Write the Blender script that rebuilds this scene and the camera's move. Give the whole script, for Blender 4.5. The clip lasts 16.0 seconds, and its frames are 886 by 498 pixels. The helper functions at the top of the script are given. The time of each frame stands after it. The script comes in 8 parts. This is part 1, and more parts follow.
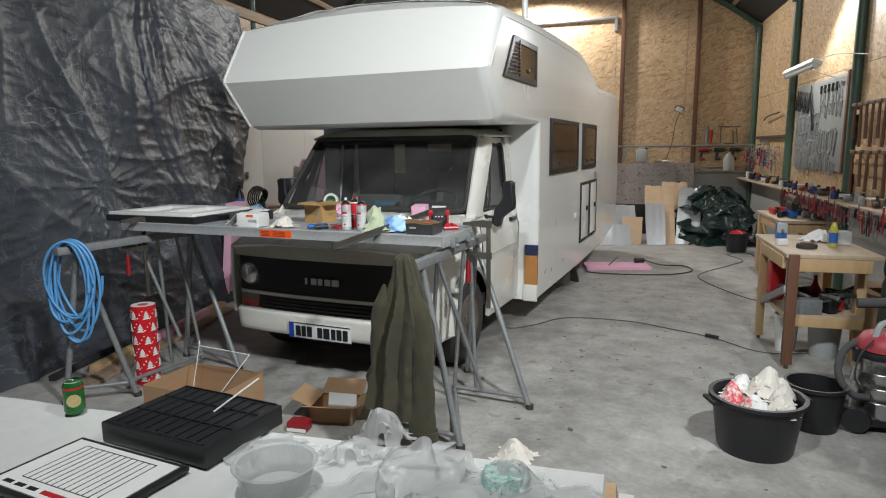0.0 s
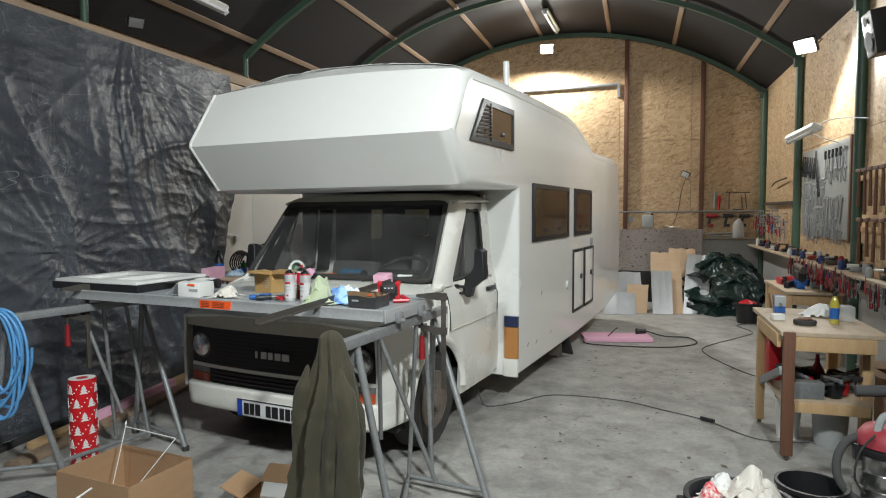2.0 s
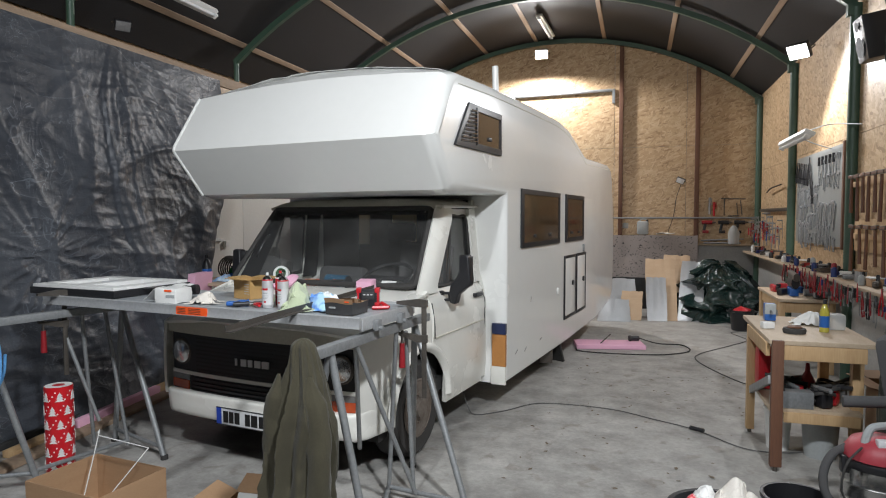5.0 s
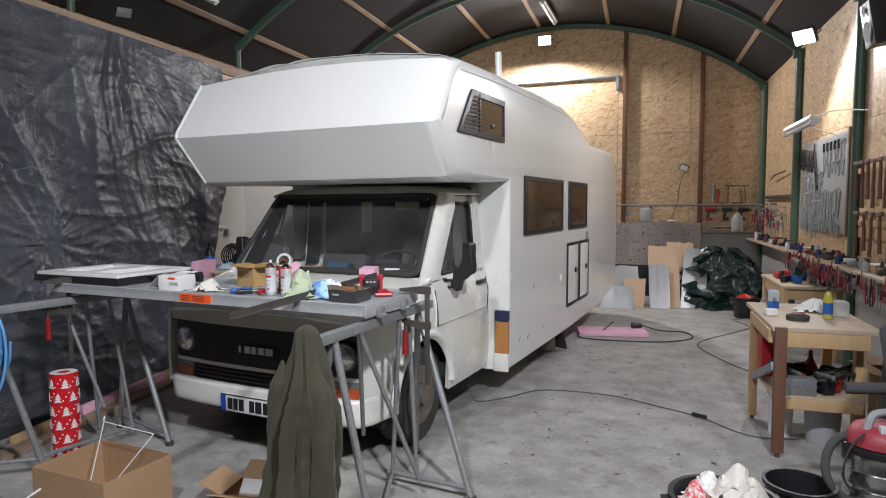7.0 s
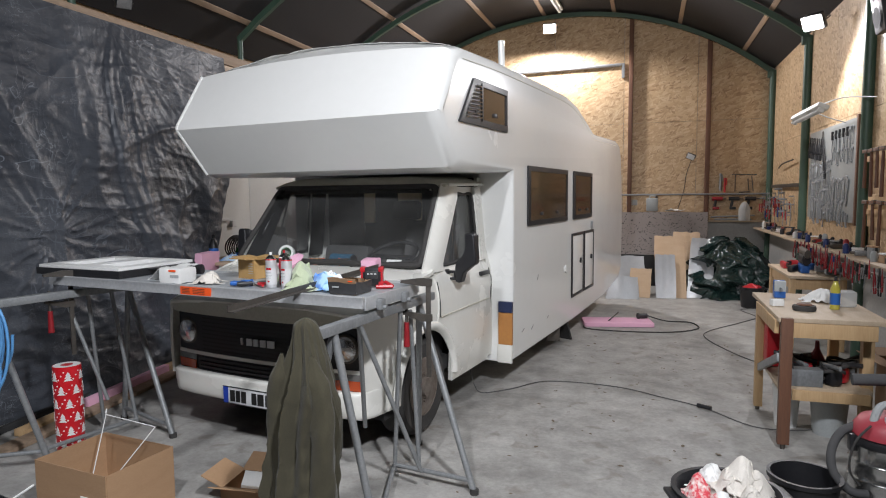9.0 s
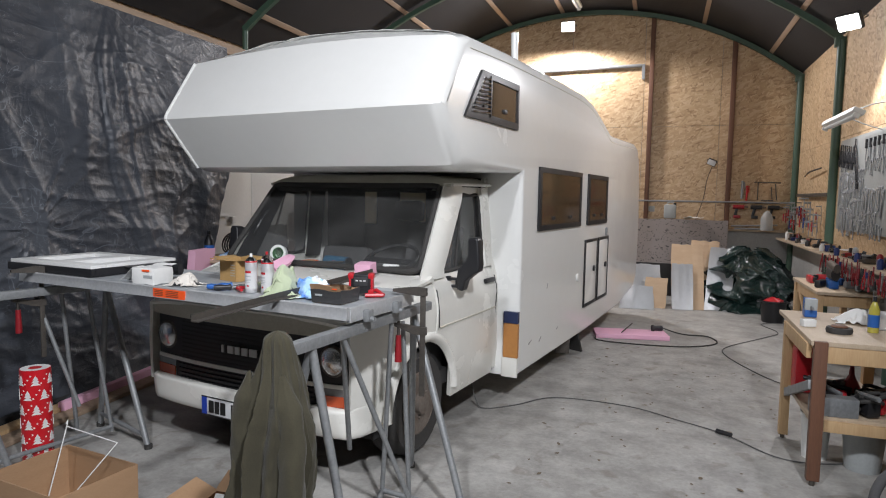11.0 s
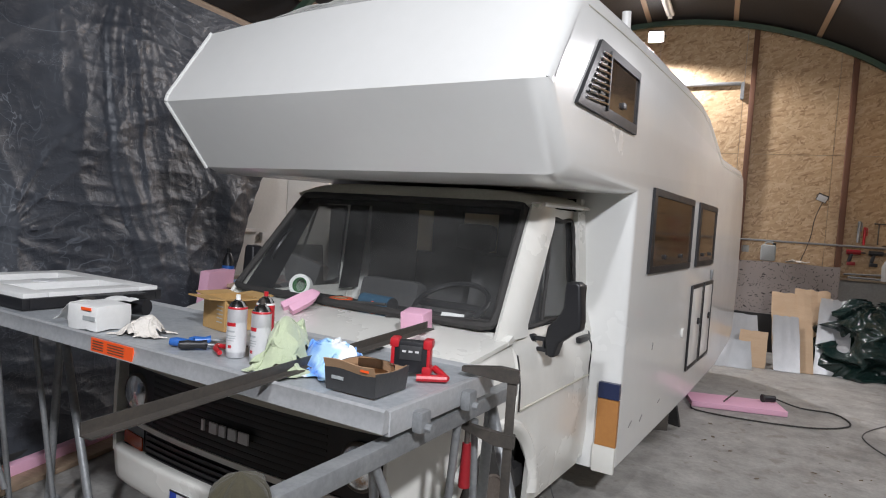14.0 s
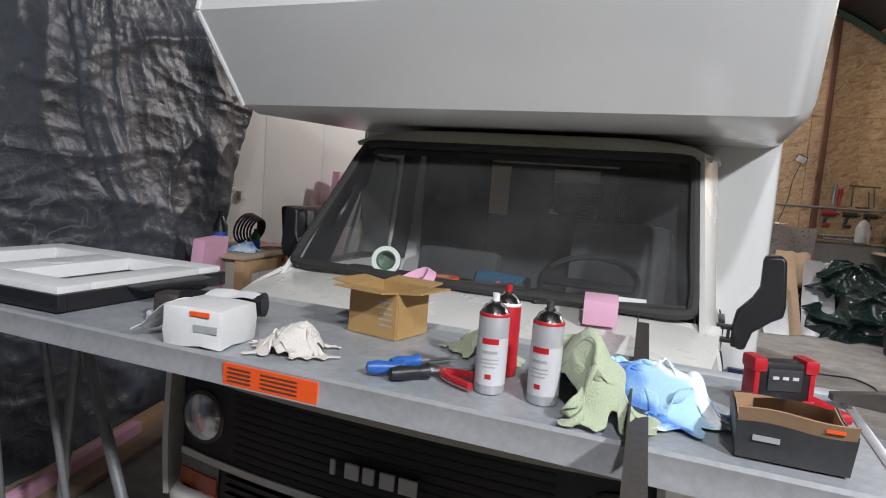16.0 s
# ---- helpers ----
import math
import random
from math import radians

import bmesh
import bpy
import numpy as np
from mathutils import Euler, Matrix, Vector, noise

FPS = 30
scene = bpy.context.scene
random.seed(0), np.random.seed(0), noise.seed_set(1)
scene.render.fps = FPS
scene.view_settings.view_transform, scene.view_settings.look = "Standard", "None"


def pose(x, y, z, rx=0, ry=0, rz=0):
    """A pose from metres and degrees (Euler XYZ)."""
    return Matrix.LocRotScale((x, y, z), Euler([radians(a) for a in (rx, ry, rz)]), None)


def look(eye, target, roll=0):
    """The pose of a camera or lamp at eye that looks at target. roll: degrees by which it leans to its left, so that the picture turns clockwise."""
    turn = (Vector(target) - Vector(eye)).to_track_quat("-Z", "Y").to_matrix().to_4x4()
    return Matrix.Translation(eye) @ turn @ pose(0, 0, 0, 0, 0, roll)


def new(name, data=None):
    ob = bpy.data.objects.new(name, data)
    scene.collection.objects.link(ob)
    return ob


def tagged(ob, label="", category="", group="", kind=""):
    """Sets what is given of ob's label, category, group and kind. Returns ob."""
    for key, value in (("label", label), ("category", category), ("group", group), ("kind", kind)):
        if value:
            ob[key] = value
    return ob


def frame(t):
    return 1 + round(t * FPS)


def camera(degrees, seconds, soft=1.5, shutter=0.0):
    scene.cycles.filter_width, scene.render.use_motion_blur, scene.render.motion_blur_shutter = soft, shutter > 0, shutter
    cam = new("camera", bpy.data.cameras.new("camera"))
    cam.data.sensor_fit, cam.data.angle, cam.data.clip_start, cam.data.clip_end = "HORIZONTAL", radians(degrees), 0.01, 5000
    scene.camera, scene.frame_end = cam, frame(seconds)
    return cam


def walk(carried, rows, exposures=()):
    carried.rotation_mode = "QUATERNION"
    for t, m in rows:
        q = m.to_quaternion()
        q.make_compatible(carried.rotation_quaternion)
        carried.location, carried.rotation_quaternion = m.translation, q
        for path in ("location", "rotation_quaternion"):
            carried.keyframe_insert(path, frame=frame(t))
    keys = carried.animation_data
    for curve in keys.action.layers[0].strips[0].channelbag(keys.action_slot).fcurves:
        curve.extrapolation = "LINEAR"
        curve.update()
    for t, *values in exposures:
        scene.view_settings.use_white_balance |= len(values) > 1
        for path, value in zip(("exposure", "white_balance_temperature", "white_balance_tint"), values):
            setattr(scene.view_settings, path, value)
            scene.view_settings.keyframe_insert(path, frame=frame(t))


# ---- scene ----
cam = camera(70.1, 16.0, 1.1)
PATH = [
    (0, (2.594, 0.417, 1.64), (1.81, 2.23, 1.325), -0.6),
    (0.5, (2.724, 0.51, 1.656), (1.971, 2.348, 1.422), -0.8),
    (1, (2.699, 0.608, 1.664), (2.049, 2.493, 1.509), 0.2),
    (1.5, (2.688, 0.74, 1.644), (1.996, 2.608, 1.473), -1.5),
    (2, (2.848, 0.865, 1.655), (1.992, 2.669, 1.538), -0.3),
    (2.5, (2.968, 0.926, 1.645), (1.998, 2.672, 1.554), -1.0),
    (3, (2.956, 0.936, 1.651), (2.105, 2.745, 1.594), -0.4),
    (3.5, (2.923, 0.936, 1.65), (2.047, 2.732, 1.575), 0.1),
    (3.7, (2.928, 0.945, 1.64), (2.062, 2.746, 1.555), 0.0),
    (6, (2.911, 0.972, 1.662), (2.061, 2.778, 1.548), -0.1),
    (6.5, (2.915, 0.972, 1.655), (2.068, 2.779, 1.52), 0.1),
    (7, (2.914, 0.972, 1.65), (2.052, 2.771, 1.512), -0.2),
    (7.5, (2.909, 0.978, 1.653), (2.037, 2.772, 1.503), 0.1),
    (8, (2.906, 0.987, 1.649), (2.034, 2.78, 1.497), 0.1),
    (8.5, (2.914, 0.995, 1.651), (2.049, 2.79, 1.477), -0.0),
    (9, (2.928, 1.014, 1.653), (2.048, 2.802, 1.485), -0.5),
    (9.2, (2.943, 1.016, 1.646), (2.033, 2.789, 1.487), 0.9),
    (11.3, (2.841, 1.447, 1.658), (1.92, 3.215, 1.488), 1.0),
    (11.5, (2.863, 1.507, 1.663), (1.882, 3.239, 1.47), 0.8),
    (12, (2.838, 1.648, 1.661), (1.801, 3.344, 1.443), -0.1),
    (12.5, (2.661, 1.838, 1.655), (1.688, 3.575, 1.461), 0.1),
    (13, (2.495, 2.082, 1.625), (1.557, 3.834, 1.397), 1.6),
    (13.5, (2.349, 2.329, 1.643), (1.289, 4.018, 1.493), 1.2),
    (14, (2.094, 2.386, 1.63), (1.047, 4.087, 1.536), 3.9),
    (14.5, (1.833, 2.442, 1.621), (0.894, 4.198, 1.436), 2.2),
    (15, (1.585, 2.57, 1.605), (0.646, 4.331, 1.471), 3.3),
    (15.5, (1.285, 2.637, 1.588), (0.247, 4.333, 1.368), 4.2),
    (15.8, (1.043, 2.603, 1.546), (0.174, 4.398, 1.396), 4.4),
    (16, (0.883, 2.571, 1.551), (0.101, 4.401, 1.35), 4.3),
]
walk(cam, [(t, look(eye, target, roll)) for t, eye, target, roll in PATH], [(0.0, -0.05, 6550, 8), (1.0, 0.05, 6550, 6), (2.0, 0.03, 6550, 5), (3.5, 0.0, 6550, 5), (6.0, -0.01, 6350, 14), (9.0, 0.03, 6400, 14), (16.0, 0.02, 6400, 15)])

# ---- world and lights ----
BARN = pose(3.175, 13.285, 0, 0, 0, 8.3)   # u along the end wall, v along the hall, corner at 0, 0
world = bpy.data.worlds.new("night")
world.use_nodes = True
world.node_tree.nodes["Background"].inputs[0].default_value = (0.02, 0.025, 0.035, 1)
world.node_tree.nodes["Background"].inputs[1].default_value = 0.3
scene.world = world


def lamp(name, kind, place, target, watts, size, colour=(1.0, 0.96, 0.9), cone=150, blend=0.6):
    data = bpy.data.lights.new(name, kind)
    data.energy, data.color = watts, colour
    if kind == "AREA":
        data.shape, data.size = "DISK", size
    else:
        data.shadow_soft_size = size
    if kind == "SPOT":
        data.spot_size, data.spot_blend = radians(cone), blend
    ob = new(name, data)
    ob.matrix_basis = look(place, target)
    return ob


def B(u, v, z):
    return BARN @ Vector((u, v, z))


lamp("flood_light_end", "SPOT", B(-3.73, -0.45, 4.53), B(-3.85, -2.3, 0.4), 480, 0.09, (1.0, 0.99, 0.98), 178, 0.3)
lamp("flood_light_side", "SPOT", B(-0.46, -4.15, 3.44), B(-2.6, -6.2, 0.0), 170, 0.08, (0.97, 0.98, 1.0), 172, 0.25)
lamp("flood_light_front", "SPOT", B(-3.2, -12.2, 4.45), B(-3.6, -7.6, 0.9), 440, 0.12, (0.93, 0.97, 1.0), 160, 0.5)
lamp("flood_light_rear", "SPOT", B(-1.1, -11.7, 3.85), B(-3.9, -7.7, 1.0), 790, 0.12, (0.93, 0.97, 1.0), 84, 0.7)

# ---- materials ----


def nodes_of(name):
    m = bpy.data.materials.new(name)
    m.use_nodes = True
    t = m.node_tree
    return m, t, t.nodes["Principled BSDF"]


def add(t, kind, **values):
    n = t.nodes.new(kind)
    for k, v in values.items():
        n.inputs[k].default_value = v
    return n


def rgba(c):
    return (*c, 1)


def mat(name, a, b=None, rough=0.5, metal=0.0, coarse=3.0, fine=60.0, bump=0.1, spread=0.25, stretch=(1, 1, 1), coat=0.0, random_tint=0.0, spec=0.5, sheen=0.0):
    """Two colours mixed by a coarse and a fine noise, with a fine relief and uneven gloss."""
    m, t, p = nodes_of(name)
    b = b or tuple(c * 0.8 for c in a)
    tc = add(t, "ShaderNodeTexCoord")
    mp = add(t, "ShaderNodeMapping")
    mp.inputs["Scale"].default_value = stretch
    t.links.new(tc.outputs["Object"], mp.inputs[0])
    n1 = add(t, "ShaderNodeTexNoise", Scale=coarse, Detail=5.0, Roughness=0.6)
    n2 = add(t, "ShaderNodeTexNoise", Scale=fine, Detail=4.0, Roughness=0.6)
    for n in (n1, n2):
        t.links.new(mp.outputs[0], n.inputs["Vector"])
    mx = add(t, "ShaderNodeMath")
    mx.operation = "ADD"
    t.links.new(n1.outputs[0], mx.inputs[0])
    t.links.new(n2.outputs[0], mx.inputs[1])
    ramp = add(t, "ShaderNodeMapRange")
    ramp.inputs[1].default_value, ramp.inputs[2].default_value = 1 - spread * 1.6, 1 + spread * 1.6
    t.links.new(mx.outputs[0], ramp.inputs[0])
    col = add(t, "ShaderNodeMix")
    col.data_type = "RGBA"
    col.inputs[6].default_value, col.inputs[7].default_value = rgba(a), rgba(b)
    t.links.new(ramp.outputs[0], col.inputs[0])
    out = col.outputs[2]
    if random_tint:
        info = add(t, "ShaderNodeObjectInfo")
        hv = add(t, "ShaderNodeHueSaturation")
        mr = add(t, "ShaderNodeMapRange")
        mr.inputs[3].default_value, mr.inputs[4].default_value = 1 - random_tint, 1 + random_tint
        t.links.new(info.outputs["Random"], mr.inputs[0])
        t.links.new(mr.outputs[0], hv.inputs["Value"])
        t.links.new(out, hv.inputs["Color"])
        out = hv.outputs[0]
    t.links.new(out, p.inputs["Base Color"])
    rr = add(t, "ShaderNodeMapRange")
    rr.inputs[3].default_value, rr.inputs[4].default_value = max(0.02, rough - 0.1), min(1, rough + 0.1)
    t.links.new(n1.outputs[0], rr.inputs[0])
    t.links.new(rr.outputs[0], p.inputs["Roughness"])
    p.inputs["Metallic"].default_value = metal
    p.inputs["Coat Weight"].default_value = coat
    p.inputs["Specular IOR Level"].default_value = spec
    p.inputs["Sheen Weight"].default_value = sheen
    if bump:
        bp = add(t, "ShaderNodeBump", Strength=bump, Distance=0.01)
        t.links.new(n2.outputs[0], bp.inputs["Height"])
        t.links.new(bp.outputs[0], p.inputs["Normal"])
    return m


def glow(name, colour, strength):
    m, t, p = nodes_of(name)
    p.inputs["Base Color"].default_value = rgba(colour)
    p.inputs["Emission Color"].default_value = rgba(colour)
    p.inputs["Emission Strength"].default_value = strength
    return m


def osb_material():
    """Pressed strand board: long flakes lying at many angles, in straw and brown."""
    m, t, p = nodes_of("strand_board")
    tc = add(t, "ShaderNodeTexCoord")
    sp = add(t, "ShaderNodeSeparateXYZ")
    t.links.new(tc.outputs["Object"], sp.inputs[0])
    fl = add(t, "ShaderNodeMath")
    t.links.new(sp.outputs[0], fl.inputs[0])
    t.links.new(sp.outputs[1], fl.inputs[1])
    flat = add(t, "ShaderNodeCombineXYZ")
    t.links.new(fl.outputs[0], flat.inputs[0])
    t.links.new(sp.outputs[2], flat.inputs[1])
    val, pick = [], []
    for ang, sx, sy in ((0.35, 9, 34), (1.25, 11, 40), (2.2, 10, 36), (2.85, 8, 30)):
        turn = add(t, "ShaderNodeVectorRotate", Angle=ang)
        turn.rotation_type = "Z_AXIS"
        t.links.new(flat.outputs[0], turn.inputs[0])
        mp = add(t, "ShaderNodeMapping")
        mp.inputs["Scale"].default_value = (sx * 1.5, sy * 1.25, 1)
        mp.inputs["Location"].default_value = (ang * 7, ang * 3, 0)
        t.links.new(turn.outputs[0], mp.inputs[0])
        v = add(t, "ShaderNodeTexVoronoi", Scale=1.0)
        v.voronoi_dimensions = "2D"
        t.links.new(mp.outputs[0], v.inputs["Vector"])
        sc = add(t, "ShaderNodeSeparateColor")
        t.links.new(v.outputs["Color"], sc.inputs[0])
        val.append(sc.outputs[0])
        gt = add(t, "ShaderNodeMath")
        gt.operation = "GREATER_THAN"
        gt.inputs[1].default_value = 0.55
        t.links.new(sc.outputs[1], gt.inputs[0])
        pick.append(gt.outputs[0])
    cur = val[0]
    for k in (1, 2, 3):
        mx = add(t, "ShaderNodeMix")
        t.links.new(pick[k], mx.inputs[0])
        t.links.new(cur, mx.inputs[2])
        t.links.new(val[k], mx.inputs[3])
        cur = mx.outputs[0]
    ramp = add(t, "ShaderNodeValToRGB")
    e = ramp.color_ramp.elements
    e[0].position, e[0].color = 0.0, (0.32, 0.20, 0.105, 1)
    e[1].position, e[1].color = 1.0, (0.61, 0.455, 0.285, 1)
    mid = ramp.color_ramp.elements.new(0.16)
    mid.color = (0.455, 0.305, 0.17, 1)
    mid = ramp.color_ramp.elements.new(0.6)
    mid.color = (0.525, 0.365, 0.21, 1)
    t.links.new(cur, ramp.inputs[0])
    big = add(t, "ShaderNodeTexNoise", Scale=1.3, Detail=3.0)
    t.links.new(tc.outputs["Object"], big.inputs["Vector"])
    info = add(t, "ShaderNodeObjectInfo")
    sm = add(t, "ShaderNodeMath")
    t.links.new(big.outputs[0], sm.inputs[0])
    t.links.new(info.outputs["Random"], sm.inputs[1])
    mr = add(t, "ShaderNodeMapRange")
    mr.inputs[2].default_value = 2.0
    mr.inputs[3].default_value, mr.inputs[4].default_value = 0.86, 1.12
    t.links.new(sm.outputs[0], mr.inputs[0])
    hv = add(t, "ShaderNodeHueSaturation")
    t.links.new(mr.outputs[0], hv.inputs["Value"])
    t.links.new(ramp.outputs[0], hv.inputs["Color"])
    t.links.new(hv.outputs[0], p.inputs["Base Color"])
    p.inputs["Roughness"].default_value = 0.5
    bp = add(t, "ShaderNodeBump", Strength=0.15, Distance=0.003)
    t.links.new(cur, bp.inputs["Height"])
    t.links.new(bp.outputs[0], p.inputs["Normal"])
    return m


def concrete_floor():
    m, t, p = nodes_of("concrete_floor")
    tc = add(t, "ShaderNodeTexCoord")
    big = add(t, "ShaderNodeTexNoise", Scale=0.9, Detail=8.0, Roughness=0.65)
    med = add(t, "ShaderNodeTexNoise", Scale=5.0, Detail=6.0, Roughness=0.6)
    fine = add(t, "ShaderNodeTexNoise", Scale=90.0, Detail=3.0)
    spots = add(t, "ShaderNodeTexNoise", Scale=6.5, Detail=3.0, Roughness=0.5)
    spots.inputs["Distortion"].default_value = 0.6
    grit = add(t, "ShaderNodeTexNoise", Scale=28.0, Detail=6.0, Roughness=0.75)
    for n in (big, med, fine, spots, grit):
        t.links.new(tc.outputs["Object"], n.inputs["Vector"])
    ramp = add(t, "ShaderNodeValToRGB")
    e = ramp.color_ramp.elements
    e[0].position, e[0].color = 0.35, (0.205, 0.197, 0.183, 1)
    e[1].position, e[1].color = 0.65, (0.45, 0.438, 0.412, 1)
    ad = add(t, "ShaderNodeMath")
    ad.operation = "MULTIPLY_ADD"
    ad.inputs[1].default_value = 0.5
    hf = add(t, "ShaderNodeMath")
    hf.operation = "MULTIPLY"
    hf.inputs[1].default_value = 0.5
    t.links.new(big.outputs[0], hf.inputs[0])
    t.links.new(med.outputs[0], ad.inputs[0])
    t.links.new(hf.outputs[0], ad.inputs[2])
    t.links.new(ad.outputs[0], ramp.inputs[0])
    st = add(t, "ShaderNodeMapRange")
    st.inputs[1].default_value, st.inputs[2].default_value = 0.61, 0.70
    t.links.new(spots.outputs[0], st.inputs[0])
    mx = add(t, "ShaderNodeMix")
    mx.data_type = "RGBA"
    mx.inputs[7].default_value = (0.19, 0.165, 0.135, 1)
    t.links.new(ramp.outputs[0], mx.inputs[6])
    dim = add(t, "ShaderNodeMath")
    dim.operation = "MULTIPLY"
    dim.inputs[1].default_value = 0.5
    t.links.new(st.outputs[0], dim.inputs[0])
    t.links.new(dim.outputs[0], mx.inputs[0])
    gm = add(t, "ShaderNodeMapRange")
    gm.inputs[1].default_value, gm.inputs[2].default_value = 0.3, 0.7
    gm.inputs[3].default_value, gm.inputs[4].default_value = 0.84, 1.16
    t.links.new(grit.outputs[0], gm.inputs[0])
    hv = add(t, "ShaderNodeHueSaturation")
    t.links.new(gm.outputs[0], hv.inputs["Value"])
    t.links.new(mx.outputs[2], hv.inputs["Color"])
    t.links.new(hv.outputs[0], p.inputs["Base Color"])
    rr = add(t, "ShaderNodeMapRange")
    rr.inputs[3].default_value, rr.inputs[4].default_value = 0.42, 0.75
    t.links.new(med.outputs[0], rr.inputs[0])
    t.links.new(rr.outputs[0], p.inputs["Roughness"])
    bp = add(t, "ShaderNodeBump", Strength=0.15, Distance=0.005)
    t.links.new(fine.outputs[0], bp.inputs["Height"])
    t.links.new(bp.outputs[0], p.inputs["Normal"])
    return m


def glass_material(name, tint, low=0.0, gain=1.0, veil=0.0):
    """A clear pane: mirrors more at a glancing angle, lets the rest through."""
    m = bpy.data.materials.new(name)
    m.use_nodes = True
    t = m.node_tree
    t.nodes.remove(t.nodes["Principled BSDF"])
    out = t.nodes["Material Output"]
    tr = add(t, "ShaderNodeBsdfTransparent", Color=rgba(tint))
    gl = add(t, "ShaderNodeBsdfGlossy", Color=(1, 1, 1, 1), Roughness=0.03)
    fr = add(t, "ShaderNodeFresnel", IOR=1.5)
    ad = add(t, "ShaderNodeMath")
    ad.operation = "MULTIPLY_ADD"
    ad.inputs[1].default_value = gain
    ad.inputs[2].default_value = low
    t.links.new(fr.outputs[0], ad.inputs[0])
    mx = add(t, "ShaderNodeMixShader")
    t.links.new(ad.outputs[0], mx.inputs[0])
    t.links.new(tr.outputs[0], mx.inputs[1])
    t.links.new(gl.outputs[0], mx.inputs[2])
    last = mx.outputs[0]
    # pale diffuse veil: dust, plus haze painted on to lift the dark view
    if veil:
        tc = add(t, "ShaderNodeTexCoord")
        nz = add(t, "ShaderNodeTexNoise", Scale=3.0, Detail=6.0, Roughness=0.65)
        t.links.new(tc.outputs["Object"], nz.inputs["Vector"])
        mr = add(t, "ShaderNodeMapRange")
        mr.inputs[1].default_value, mr.inputs[2].default_value = 0.3, 0.75
        mr.inputs[3].default_value, mr.inputs[4].default_value = veil * 0.4, veil * 1.8
        t.links.new(nz.outputs[0], mr.inputs[0])
        df = add(t, "ShaderNodeBsdfDiffuse", Color=(0.6, 0.6, 0.58, 1))
        dm = add(t, "ShaderNodeMixShader")
        t.links.new(mr.outputs[0], dm.inputs[0])
        t.links.new(last, dm.inputs[1])
        t.links.new(df.outputs[0], dm.inputs[2])
        last = dm.outputs[0]
    t.links.new(last, out.inputs[0])
    return m


